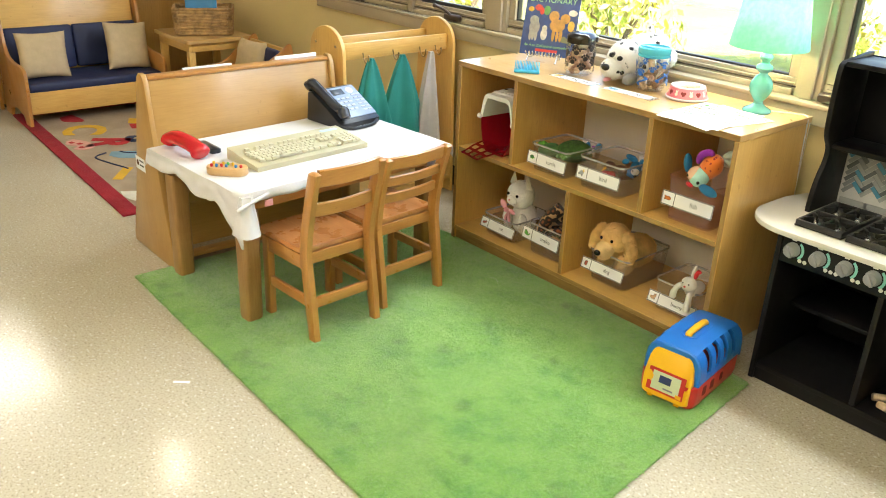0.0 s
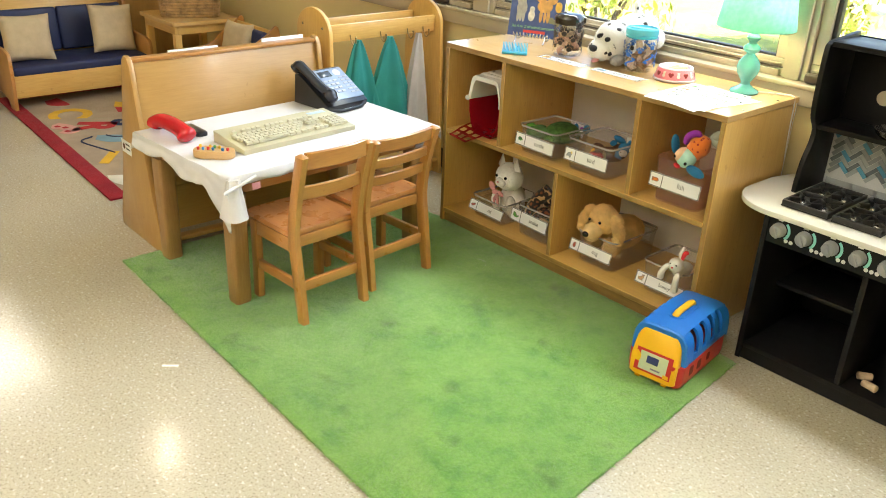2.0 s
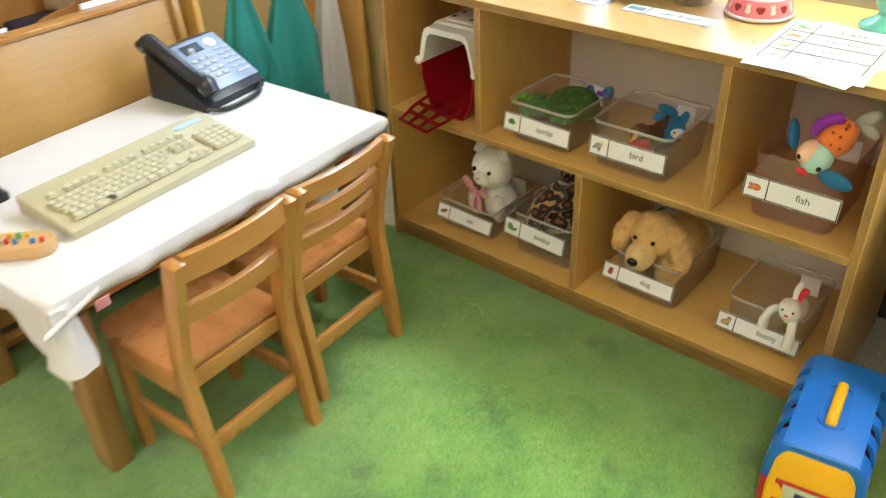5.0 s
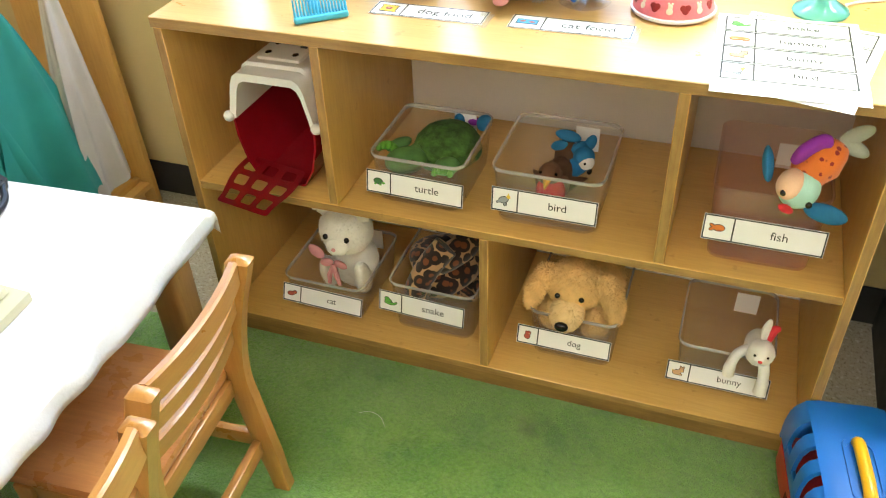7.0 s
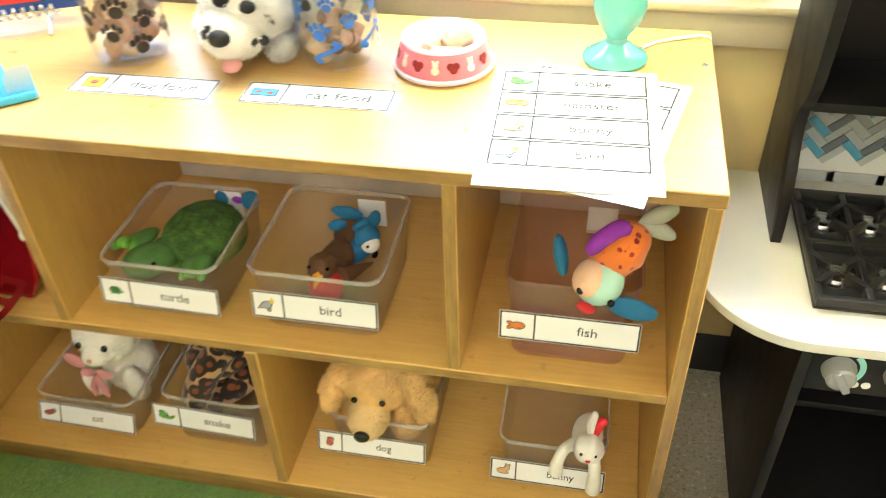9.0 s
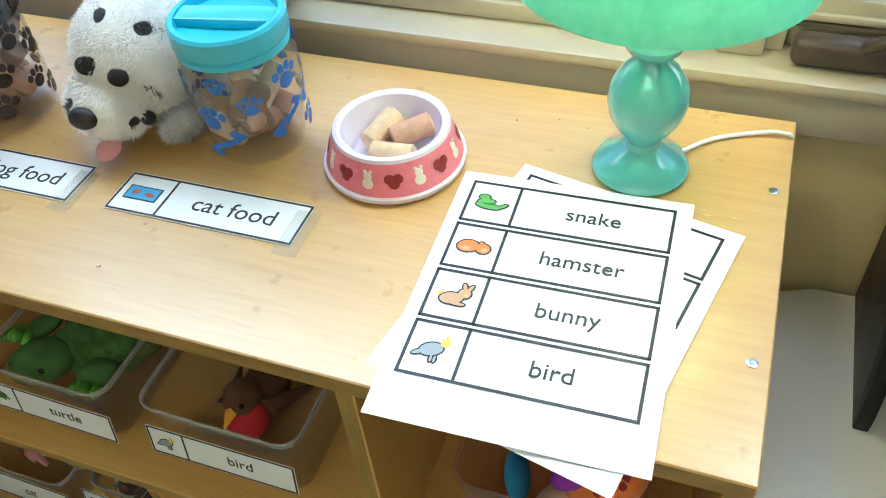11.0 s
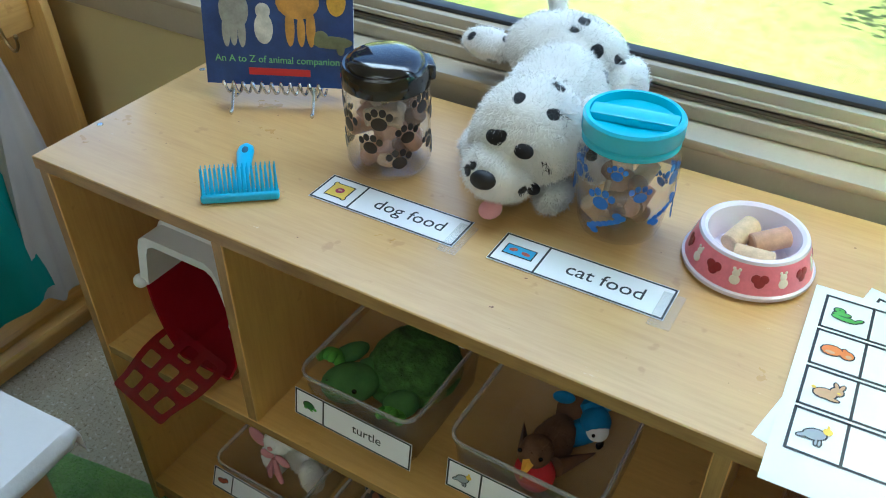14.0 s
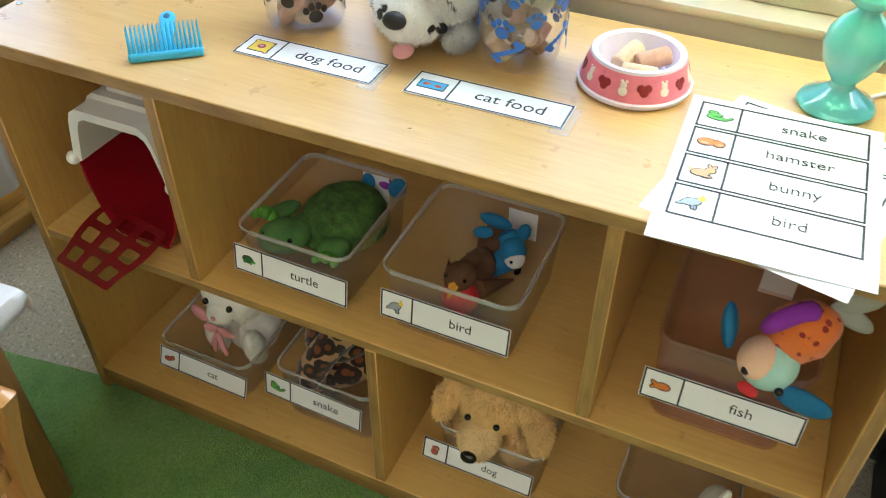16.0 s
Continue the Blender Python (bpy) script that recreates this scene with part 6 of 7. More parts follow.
bin_("clear plastic bin labelled dog on the bottom shelf", 0.680, 0.862, 0.062, 0.325, LOW, 0.122, "dog", "sit", "brown", 0.128, roll=0, lh=0.042, ltilt=16, card_x=0.757)
bin_("clear plastic bin labelled bunny on the bottom shelf", 0.972, 1.150, 0.066, 0.270, LOW, 0.114, "bunny", "sit", "tan", 0.114, roll=0, lh=0.042, ltilt=16, card_x=1.056)


def eye(parent, c, r=0.005):
    bm = B()
    ball(bm, c, r, seg=10)
    part("eye", bm, bead_black, parent, "black bead eye")


def plush_cat():
    t = thing("plush_cat", "white plush cat with pink bow sitting in a bin", "soft toy", (0.254, 0.148, 0.079), group="soft toys in the bins")
    t.scale = (1.02, 1.02, 1.12)
    fur("body", [(E((0, 0.02, 0.055), (0.052, 0.048, 0.062)), 0), (E((0.004, -0.012, 0.150), (0.058, 0.050, 0.052)), 0), (E((0.004, -0.058, 0.138), (0.024, 0.018, 0.018)), 0), (E((-0.04, -0.03, 0.05), (0.018, 0.022, 0.042), (15, 0, 0)), 0), (E((0.04, -0.03, 0.05), (0.018, 0.022, 0.042), (15, 0, 0)), 0)], [fur_white], t, 12000, 0.0045, 0.0008, 0.15, "fluffy white body", 11)
    for s in (-1, 1):
        bm = B()
        loft(bm, [[(0.004 + s * (0.038 + u * 0.023 * k), -0.018 + v * 0.009 * k, 0.183 + 0.050 * (1 - k)) for u, v in ((-1, 0), (0, -1), (1, 0), (0, 1))] for k in (1.0, 0.6, 0.1)])
        part("ear", bm, [fur_white], t)
        eye(t, (0.004 + s * 0.024, -0.060, 0.158), 0.0058)
    bm = B()
    ball(bm, (0.004, -0.077, 0.142), (0.005, 0.003, 0.004), seg=10)
    part("nose", bm, pink_cloth, t, "pink nose")
    bm = B()
    for s in (-1, 1):
        ball(bm, (-0.012 + s * 0.016, -0.056, 0.092), (0.016, 0.005, 0.009), (0, s * 18, 0), 12)
        tube(bm, [(-0.012, -0.058, 0.09), (-0.012 + s * 0.008, -0.064, 0.07), (-0.012 + s * 0.012, -0.062, 0.045)], [0.005, 0.006, 0.004], 6)
    ball(bm, (-0.056, -0.045, 0.105), (0.02, 0.006, 0.014), (0, 35, 0), 12)
    part("bow", bm, pink_cloth, t, "pink ribbon bow")


def plush_snake():
    t = thing("plush_snake", "coiled leopard-print plush snake heaped in a bin", "soft toy", (0.474, 0.165, 0.078), group="soft toys in the bins")
    bm = B()
    pts, rs = [], []
    n = 70
    for k in range(n):
        f = k / (n - 1)
        a = f * 15.0
        r = 0.042 + 0.008 * math.sin(a * 2)
        pts.append((r * math.cos(a), r * 1.1 * math.sin(a), 0.03 + 0.155 * f))
        rs.append(0.030 if f < 0.9 else 0.030 * (1 - (f - 0.9) * 4))
    tube(bm, pts, rs, 12)
    tube(bm, smooth_line([(-0.03, -0.07, 0.04), (-0.035, -0.085, 0.09), (-0.01, -0.075, 0.15), (0.02, -0.05, 0.19)], 6), 0.027, 12)
    part("body", bm, leopard, t, "leopard print plush coils", 70)
    bm = B()
    ball(bm, (0.035, -0.095, 0.035), (0.012, 0.008, 0.006), seg=10)
    part("tongue", bm, red_plush, t, "red felt tongue")


def plush_dog():
    t = thing("plush_dog", "golden shaggy plush puppy leaning over its bin", "soft toy", (0.766, 0.100, 0.094), group="soft toys in the bins")
    t.scale = (0.97, 0.88, 0.95)
    fur("body", [(E((0.020, 0.115, 0.090), (0.066, 0.105, 0.062)), 0), (E((0.0, 0.005, 0.160), (0.056, 0.056, 0.055)), 0), (E((0.045, 0.02, 0.06), (0.03, 0.05, 0.04)), 0), (E((-0.045, 0.03, 0.06), (0.03, 0.05, 0.04)), 0)],
        [fur_gold], t, 15000, 0.0085, 0.0013, 0.35, "shaggy golden coat", 12)
    fur("muzzle", [(E((-0.006, -0.050, 0.122), (0.034, 0.042, 0.031), (22, 0, 0)), 0), (E((-0.006, -0.048, 0.104), (0.026, 0.030, 0.020), (22, 0, 0)), 0)],
        [fur_pale], t, 4500, 0.006, 0.0010, 0.3, "paler golden muzzle", 31)
    for k, s in enumerate((-1, 1)):
        fur("ear", [(E((s * 0.058, 0.000, 0.172), (0.026, 0.024, 0.026)), 0), (E((s * 0.078, -0.006, 0.142), (0.021, 0.026, 0.040), (0, -s * 20, 0)), 0), (E((s * 0.084, -0.010, 0.112), (0.017, 0.022, 0.026), (0, -s * 8, 0)), 0)],
            [fur_gold], t, 4200, 0.0095, 0.0013, 0.5, "long drooping ear", 40 + k)
    bm = B()
    ball(bm, (-0.008, -0.094, 0.118), (0.014, 0.010, 0.011), seg=14)
    part("nose", bm, bead_black, t, "black nose")
    for s in (-1, 1):
        eye(t, (-0.003 + s * 0.024, -0.051, 0.163), 0.0058)


def plush_bunny():
    t = thing("plush_bunny", "small white plush bunny hanging over the bin edge", "soft toy", (1.115, 0.066, 0.188), group="soft toys in the bins")
    t.scale = (0.84, 0.9, 0.84)
    fur("body", [(E((0, 0.030, 0.0), (0.030, 0.05, 0.028)), 0), (E((0.003, -0.02, 0.035), (0.029, 0.027, 0.030)), 0)], [fur_cream], t, 900, 0.004, 0.0008, 0.2, "short white coat", 13)
    bm = B()
    tube(bm, smooth_line([(-0.02, 0.005, 0.015), (-0.042, -0.015, 0.012), (-0.052, -0.028, -0.015), (-0.052, -0.03, -0.042)], 5), [0.011] * 10 + [0.013] * 4 + [0.014, 0.007], 10)
    tube(bm, smooth_line([(0.012, -0.005, 0.008), (0.018, -0.028, -0.01), (0.02, -0.034, -0.045), (0.019, -0.034, -0.075)], 5), [0.012] * 9 + [0.014] * 5 + [0.015, 0.007], 10)
    part("paw", bm, fur_cream, t, "dangling white paws")
    for s, mt in ((-0.3, fur_cream), (1, red_plush)):
        bm = B()
        tube(bm, smooth_line([(0.006 + s * 0.008, -0.005, 0.058), (0.008 + s * 0.012, 0.0, 0.085), (0.014 + s * 0.018, 0.004, 0.108 - 0.02 * (s > 0))], 5), [0.006, 0.007, 0.008, 0.009, 0.009, 0.009, 0.009, 0.008, 0.007, 0.006, 0.003], 8)
        part("ear", bm, mt, t, "upright ear")
    bm = B()
    ball(bm, (0.003, -0.047, 0.033), (0.005, 0.003, 0.004), seg=8)
    part("nose", bm, red_plush, t, "pink nose")
    for s in (-1, 1):
        eye(t, (0.003 + s * 0.013, -0.042, 0.044), 0.0032)


def plush_turtle():
    t = thing("plush_turtle", "green plush turtle lying in its bin", "soft toy", (0.468, 0.128, 0.449), group="soft toys in the bins")
    t.scale = (0.95, 0.84, 0.86)
    fur("shell", [(E((0.022, 0.035, 0.040), (0.066, 0.082, 0.046)), 0), (E((0.022, 0.030, 0.028), (0.072, 0.090, 0.022)), 0)], [green_dark], t, 1200, 0.003, 0.0008, 0.1, "dark quilted shell", 14)
    bm = B()
    ball(bm, (-0.034, -0.062, 0.044), (0.036, 0.046, 0.027), (0, 0, -35), 20)
    ball(bm, (-0.02, -0.02, 0.035), (0.03, 0.03, 0.025), seg=14)
    part("head", bm, green_plush, t, "green head")
    for c, r, rot in (((-0.066, -0.012, 0.050), (0.018, 0.036, 0.010), -20), ((0.048, -0.055, 0.040), (0.024, 0.030, 0.018), -20)):
        bm = B()
        ball(bm, c, r, (0, 0, rot), 14)
        part("flipper", bm, green_plush, t, "green flipper")
    for c0 in ((-0.082, -0.045, 0.056), (0.048, -0.088, 0.042)):
        bm = B()
        for k in range(4):
            ball(bm, (c0[0] - 0.014 + 0.010 * k, c0[1] + 0.004 * (k % 2), c0[2] + 0.004 * (k % 3)), (0.007, 0.012, 0.009), seg=10)
        ball(bm, (c0[0], c0[1] + 0.012, c0[2]), (0.018, 0.012, 0.010), seg=10)
        part("toe_pad", bm, green_light, t, "bright green toes")
    bm = B()
    ball(bm, (0.075, 0.125, 0.055), (0.016, 0.012, 0.022), (0, 20, 0), 12)
    part("hind_tab", bm, blue_plush, t, "blue felt tab")
    bm = B()
    ball(bm, (0.02, 0.13, 0.05), (0.012, 0.012, 0.018), seg=12)
    part("hind_tab", bm, blue_plush, t, "blue felt tab")
    bm = B()
    ball(bm, (0.05, 0.135, 0.05), (0.014, 0.010, 0.010), seg=12)
    part("hind_tab", bm, purple_plush, t, "purple felt tab")
    eye(t, (-0.055, -0.088, 0.058), 0.004), eye(t, (-0.012, -0.085, 0.058), 0.004)


def plush_birds():
    t = thing("plush_robin", "brown plush robin with red breast in the bird bin", "soft toy", (0.708, 0.110, 0.430), group="soft toys in the bins")
    fur("body", [(E((0, 0.03, 0.033), (0.026, 0.050, 0.029)), 0), (E((-0.004, -0.012, 0.062), (0.021, 0.022, 0.021)), 0)], [brown_plush], t, 900, 0.004, 0.0008, 0.2, "brown body", 15)
    bm = B()
    ball(bm, (0.0, -0.020, 0.032), (0.027, 0.024, 0.026), seg=16)
    part("breast", bm, red_plush, t, "red breast")
    bm = B()
    loft(bm, [[(u * 0.008 - 0.004, -0.033, 0.064 + v * 0.006) for u, v in ((-1, 0), (0, -1), (1, 0), (0, 1))], [(u * 0.001 - 0.004, -0.055, 0.056 + v * 0.001) for u, v in ((-1, 0), (0, -1), (1, 0), (0, 1))]])
    part("beak", bm, orange_soft, t, "yellow felt beak")
    for s in (-1, 1):
        bm = B()
        loft(bm, [[(s * (0.022 + 0.030 * f) + 0.010 * (1 - f) * math.cos(a), -0.006 + 0.062 * f, 0.040 - 0.020 * f + 0.020 * (1 - 0.9 * f) * math.sin(a)) for a in [2 * math.pi * q / 10 for q in range(10)]] for f in (0, 0.3, 0.6, 0.85, 1.0)])
        part("wing", bm, brown_plush, t, "brown wing")
        eye(t, (-0.004 + s * 0.014, -0.030, 0.074), 0.003)
    bm = B()
    ball(bm, (0.0, 0.095, 0.045), (0.020, 0.035, 0.005), (20, 0, 0), 14)
    part("tail", bm, brown_plush, t)
    t = thing("plush_jay", "blue plush jay with white face in the bird bin", "soft toy", (0.736, 0.195, 0.422), group="soft toys in the bins")
    t.scale = (0.85, 0.85, 0.85)
    bm = B()
    tube(bm, smooth_line([(-0.05, -0.03, 0.03), (-0.015, -0.02, 0.038), (0.012, 0.0, 0.06), (-0.01, 0.02, 0.085)], 6), [0.010, 0.014, 0.017, 0.019, 0.021, 0.022] + [0.021] * 6 + [0.019] * 6 + [0.010], 12)
    ball(bm, (0.012, -0.005, 0.068), (0.024, 0.024, 0.024), seg=16)
    part("body", bm, blue_plush, t)
    bm = B()
    ball(bm, (0.020, -0.016, 0.062), (0.018, 0.018, 0.017), seg=14)
    part("face", bm, fur_cream, t, "white face")
    for c, r, rot in (((-0.03, 0.02, 0.10), (0.030, 0.008, 0.014), (0, 15, 10)), ((-0.045, 0.0, 0.085), (0.020, 0.007, 0.012), (0, -25, 0)), ((0.02, 0.02, 0.09), (0.012, 0.008, 0.022), (0, 20, 0))):
        bm = B()
        ball(bm, c, r, rot, 12)
        part("feather", bm, blue_plush, t, "blue felt feather")
    bm = B()
    ball(bm, (0.030, -0.026, 0.046), (0.006, 0.010, 0.006), seg=8)
    part("beak", bm, bead_black, t, "black beak")
    eye(t, (0.020, -0.033, 0.068), 0.003)


def plush_fish():
    t = thing("plush_fish", "orange, mint and purple plush fish hanging over its bin", "soft toy", (1.112, 0.030, 0.596), 0, group="soft toys in the bins")
    t.scale = (0.88, 0.9, 0.9)
    fur("body", [(E((0.012, 0.02, 0.025), (0.036, 0.040, 0.052), (10, 35, 0)), 0)], [spotted("orange plush with red dots", (0.80, 0.20, 0.03), (0.30, 0.02, 0.02), 60, 0.22)], t, 500, 0.003, 0.0007, 0.2, "orange dotted body", 16)
    bm = B()
    ball(bm, (-0.010, -0.008, -0.012), (0.034, 0.034, 0.036), (10, 35, 0), 20)
    part("head", bm, mint_plush, t, "mint head")
    bm = B()
    ball(bm, (-0.024, -0.014, -0.002), (0.024, 0.030, 0.028), (10, 35, 0), 18)
    part("cheek", bm, plain("peach plush", (0.82, 0.52, 0.35), 0.9), t, "peach cheek")
    bm = B()
    ball(bm, (-0.026, -0.036, -0.038), (0.014, 0.009, 0.007), (0, 20, 0), 12)
    part("mouth", bm, red_plush, t, "red lips")
    bm = B()
    tube(bm, smooth_line([(-0.028, 0.0, 0.035), (-0.014, -0.01, 0.065), (0.008, 0.0, 0.078), (0.02, 0.01, 0.068)], 5), [0.008, 0.010, 0.011] + [0.012] * 10 + [0.010, 0.009, 0.007], 10)
    part("top_fin", bm, purple_plush, t, "purple fin")
    for c, r, rot in (((-0.068, 0.0, 0.022), (0.010, 0.022, 0.034), (0, -12, 0)), ((0.040, -0.022, -0.045), (0.038, 0.010, 0.018), (0, 12, 0))):
        bm = B()
        ball(bm, c, r, rot, 16)
        part("side_fin", bm, blue_plush, t, "blue fin")
    for rot in (35, -25):
        bm = B()
        ball(bm, (0.062, 0.04, 0.062 + rot * 0.0004), (0.030, 0.008, 0.014), (0, -rot, 0), 14)
        part("tail", bm, plain("grey green plush", (0.42, 0.45, 0.36), 0.9), t, "grey-green tail")
    eye(t, (-0.036, -0.038, -0.006), 0.0058), eye(t, (0.008, -0.040, -0.022), 0.0058)


for make in (plush_cat, plush_snake, plush_dog, plush_bunny, plush_turtle, plush_birds, plush_fish):
    make()


def cubby_carrier():
    c = thing("pet_carrier", "red and white toy pet carrier with its door open", "toy carrier", (0.186, 0.040, MID + 0.0008))
    w, d = 0.178, 0.29
    bm = B()
    zz = [(0.0, 0.50), (0.004, 0.58), (0.04, 0.80), (0.09, 0.94), (0.145, 0.98)]
    sect = [(-x * w / 2, z) for z, x in zz[::-1]] + [(x * w / 2, z) for z, x in zz]
    inn = [(x * 0.95, max(z, 0.006) if z < 0.1 else z) for x, z in sect]
    loft(bm, [[(x, d, z) for x, z in sect], [(x, 0.0, z) for x, z in sect], [(x, 0.0, z) for x, z in inn], [(x, d - 0.004, z) for x, z in inn]], True, True, closed=False)
    part("lower_shell", bm, crimson, c, "glossy red lower shell")
    arch = [(-1.0, 0.132), (-0.97, 0.150), (-0.84, 0.205), (-0.76, 0.222), (-0.62, 0.230), (0.62, 0.230), (0.76, 0.222), (0.84, 0.205), (0.97, 0.150), (1.0, 0.132)]
    up = [(x * w / 2, z) for x, z in arch]
    ui = [(x * 0.88, 0.132 + (z - 0.132) * 0.82) for x, z in up]
    bm = B()
    loft(bm, [[(x, 0.03, z) for x, z in ui], [(x, 0.0, z) for x, z in ui], [(x, -0.004, z) for x, z in up], [(x, 0.03, z) for x, z in up], [(x, 0.035, z + 0.006) for x, z in up], [(x * 0.97, d, z) for x, z in up], [(x * 0.93, d - 0.005, z - 0.006) for x, z in up], [(x, 0.03, z) for x, z in ui]], False, False, closed=False)
    box(bm, (-0.045, 0.05, 0.226), (0.045, 0.22, 0.242), 0.006)
    for s in (-1, 1):
        ball(bm, (s * w * 0.515, -0.002, 0.136), 0.011, seg=12)
    part("upper_shell", bm, white_plastic, c, "white upper shell")
    # Vents are not cut; black spots give the dark of the openings.
    for s in (-1, 1):
        bm = B()
        for k in range(4):
            ball(bm, (s * 0.028, 0.07 + 0.04 * k, 0.2425), (0.006, 0.008, 0.0012), seg=10)
        part("vent", bm, bead_black, c, "black spots drawn as shaded vent holes")
    bm = B()
    tube(bm, smooth_line([(0.03, 0.10, 0.243), (0.03, 0.13, 0.262), (0.03, 0.18, 0.262), (0.03, 0.21, 0.243)], 5), 0.007)
    part("grip", bm, phone_black, c, "black grip")
    # lattice door lying open: one moulded plate with nine rounded holes
    bm = B()
    m = Matrix.Translation((-0.014, 0.014, 0.032)) @ Matrix.Rotation(radians(-10), 4, "Z") @ Matrix.Rotation(radians(16), 4, "X")
    cuts, hole = [0.0], []
    for k in range(3):
        lo = 0.105 + k * 0.305
        for q in (0.0, 0.27, 0.73, 1.0):
            cuts.append(lo + 0.18 * q)
        hole += [False, True, True, True]
    cuts, hole = cuts + [1.0], hole + [False]
    wide = lambda f: 0.072 * (0.86 + 0.20 * math.sin(math.pi * min(1.0, f + 0.18)))
    top = [[bm.verts.new(m @ Vector(((2 * u - 1) * wide(f), -0.124 * f, 0.004))) for u in cuts] for f in cuts]
    fs = [bm.faces.new((top[a][b], top[a][b + 1], top[a + 1][b + 1], top[a + 1][b])) for a in range(13) for b in range(13) if not (hole[a] and hole[b])]
    bmesh.ops.solidify(bm, geom=fs, thickness=0.009)
    o = part("door", bm, crimson, c, "red lattice door lying open", 80)
    sub = o.modifiers.new("rounding", "SUBSURF")
    sub.levels = sub.render_levels = 2


cubby_carrier()


# ---- things on top of the shelf ----
TOP = SH + 0.0006


def food_cards():
    for words, x, y, kind, col in (("dog food", 0.4705, 0.138, "bag", "yellow"), ("cat food", 0.7155, 0.143, "bag", "blue")):
        t = thing("name_card", "laminated white card reading %s on the shelf top" % words, "card", (x, y, TOP + 0.0006), 0.4, group="food cards")
        card(t, 0.203, 0.054, words, kind, col, pose(0, 0, 0), "card", 0.027)
        bm = B()
        box(bm, (0.088, -0.040, 0.0003), (0.112, 0.018, 0.0007))
        part("tape", bm, tape, t, "strip of clear tape")


food_cards()


def comb():
    c = thing("grooming_comb", "sky blue plastic pet comb standing on its back", "comb", (0.304, 0.062, TOP), 38)
    bm = B()
    box(bm, (-0.047, -0.008, 0.0), (0.047, 0.006, 0.012), 0.004, 3)
    part("bar", bm, sky_blue, c)
    tooth = B()
    loft(tooth, [[(0.0022 * math.cos(a), 0.0022 * math.sin(a), 0) for a in (0, 1.57, 3.14, 4.71)], [(0.0006 * math.cos(a), 0.0006 * math.sin(a), 0.034) for a in (0, 1.57, 3.14, 4.71)]])
    tm = finish("tooth", tooth, sky_blue)
    for k in range(17):
        for r in (0, 1):
            o = new("tooth", tm)
            o.parent = c
            o.matrix_local = pose(-0.0435 + 0.00545 * k, -0.003 + 0.006 * r, 0.010, -18 - 8 * r, 0, 0)
    bm = B()
    loops = []
    for y, w, h in ((0.004, 0.010, 0.011), (0.03, 0.0075, 0.010), (0.07, 0.0095, 0.009), (0.10, 0.0115, 0.009), (0.113, 0.0095, 0.008), (0.118, 0.004, 0.006)):
        loops.append([(w * math.cos(a), y, 0.0065 + h / 2 * math.sin(a)) for a in [2 * math.pi * q / 16 for q in range(16)]])
    loft(bm, loops)
    part("handle", bm, sky_blue, c)
    # Hanging hole drawn as a dark blue oval, its shade in the colour.
    bm = B()
    ball(bm, (0, 0.099, 0.0105), (0.0045, 0.009, 0.0012), seg=12)
    part("hole", bm, plain("dark slot shade", (0.02, 0.10, 0.2), 0.6), c, "dark oval drawn as the shaded hanging hole")


comb()


def corks(t, g, n, r, z0, z1, mats=(0, 1, 2)):
    for k in range(n):
        a, q = g.uniform(0, 6.28), r * g.uniform(0.1, 1.0) ** 0.6
        l = g.uniform(0.036, 0.046)
        bm = B()
        tube(bm, [(-l / 2, 0, 0), (-l / 2 + 0.0015, 0, 0), (l / 2 - 0.0015, 0, 0), (l / 2, 0, 0)], [0.0095, 0.0112, 0.0112, 0.0095], 14)
        bm.transform(pose(q * math.cos(a), q * math.sin(a), z0 + (z1 - z0) * k / max(1, n - 1), 0, g.uniform(-55, 55), g.uniform(0, 360)))
        o = single("wine_cork", bm, (cork, cork_red, cork_dark)[int(g.choice(mats))], "wine cork used as pretend pet food", "cork", group="corks")
        o.matrix_world = Matrix.Translation(t)


def paws(parent, mt, r, z0, z1, seed, n, bones=False):
    """Printed paw marks set on the jar's round wall."""
    g = np.random.default_rng(seed)

    def dot(bm, a, z, u, v, rot=0.0):
        m = Matrix.Rotation(a, 4, "Z") @ Matrix.Translation((r, 0, z)) @ Matrix.Rotation(rot, 4, "X") @ Matrix.Diagonal((0.0005, u, v, 1))
        bmesh.ops.create_uvsphere(bm, u_segments=12, v_segments=8, radius=1.0, matrix=m)

    for k in range(n):
        a, z, s = 2.399 * k + g.uniform(-0.25, 0.25), z0 + (z1 - z0) * k / (n - 1), g.uniform(0.75, 1.1) if bones else g.uniform(0.85, 1.15)
        bm = B()
        if bones and k % 3 == 2:
            for i in range(5):
                dot(bm, a + (i - 2) * 0.006 / r, z + (i - 2) * 0.003, 0.0042, 0.0036)
            for i in (-1, 1):
                dot(bm, a + i * 0.016 / r, z + i * 0.010, 0.005, 0.004)
                dot(bm, a + i * 0.011 / r, z + i * 0.013, 0.005, 0.004)
            part("bone_print", bm, mt, parent)
            continue
        dot(bm, a, z, 0.0085 * s, 0.0078 * s)
        for i in range(4):
            b = -0.95 + 0.63 * i
            dot(bm, a + 0.0135 * s * math.sin(b) / r, z + 0.0135 * s * math.cos(b), 0.0038 * s, 0.0048 * s)
        part("paw_print", bm, mt, parent)


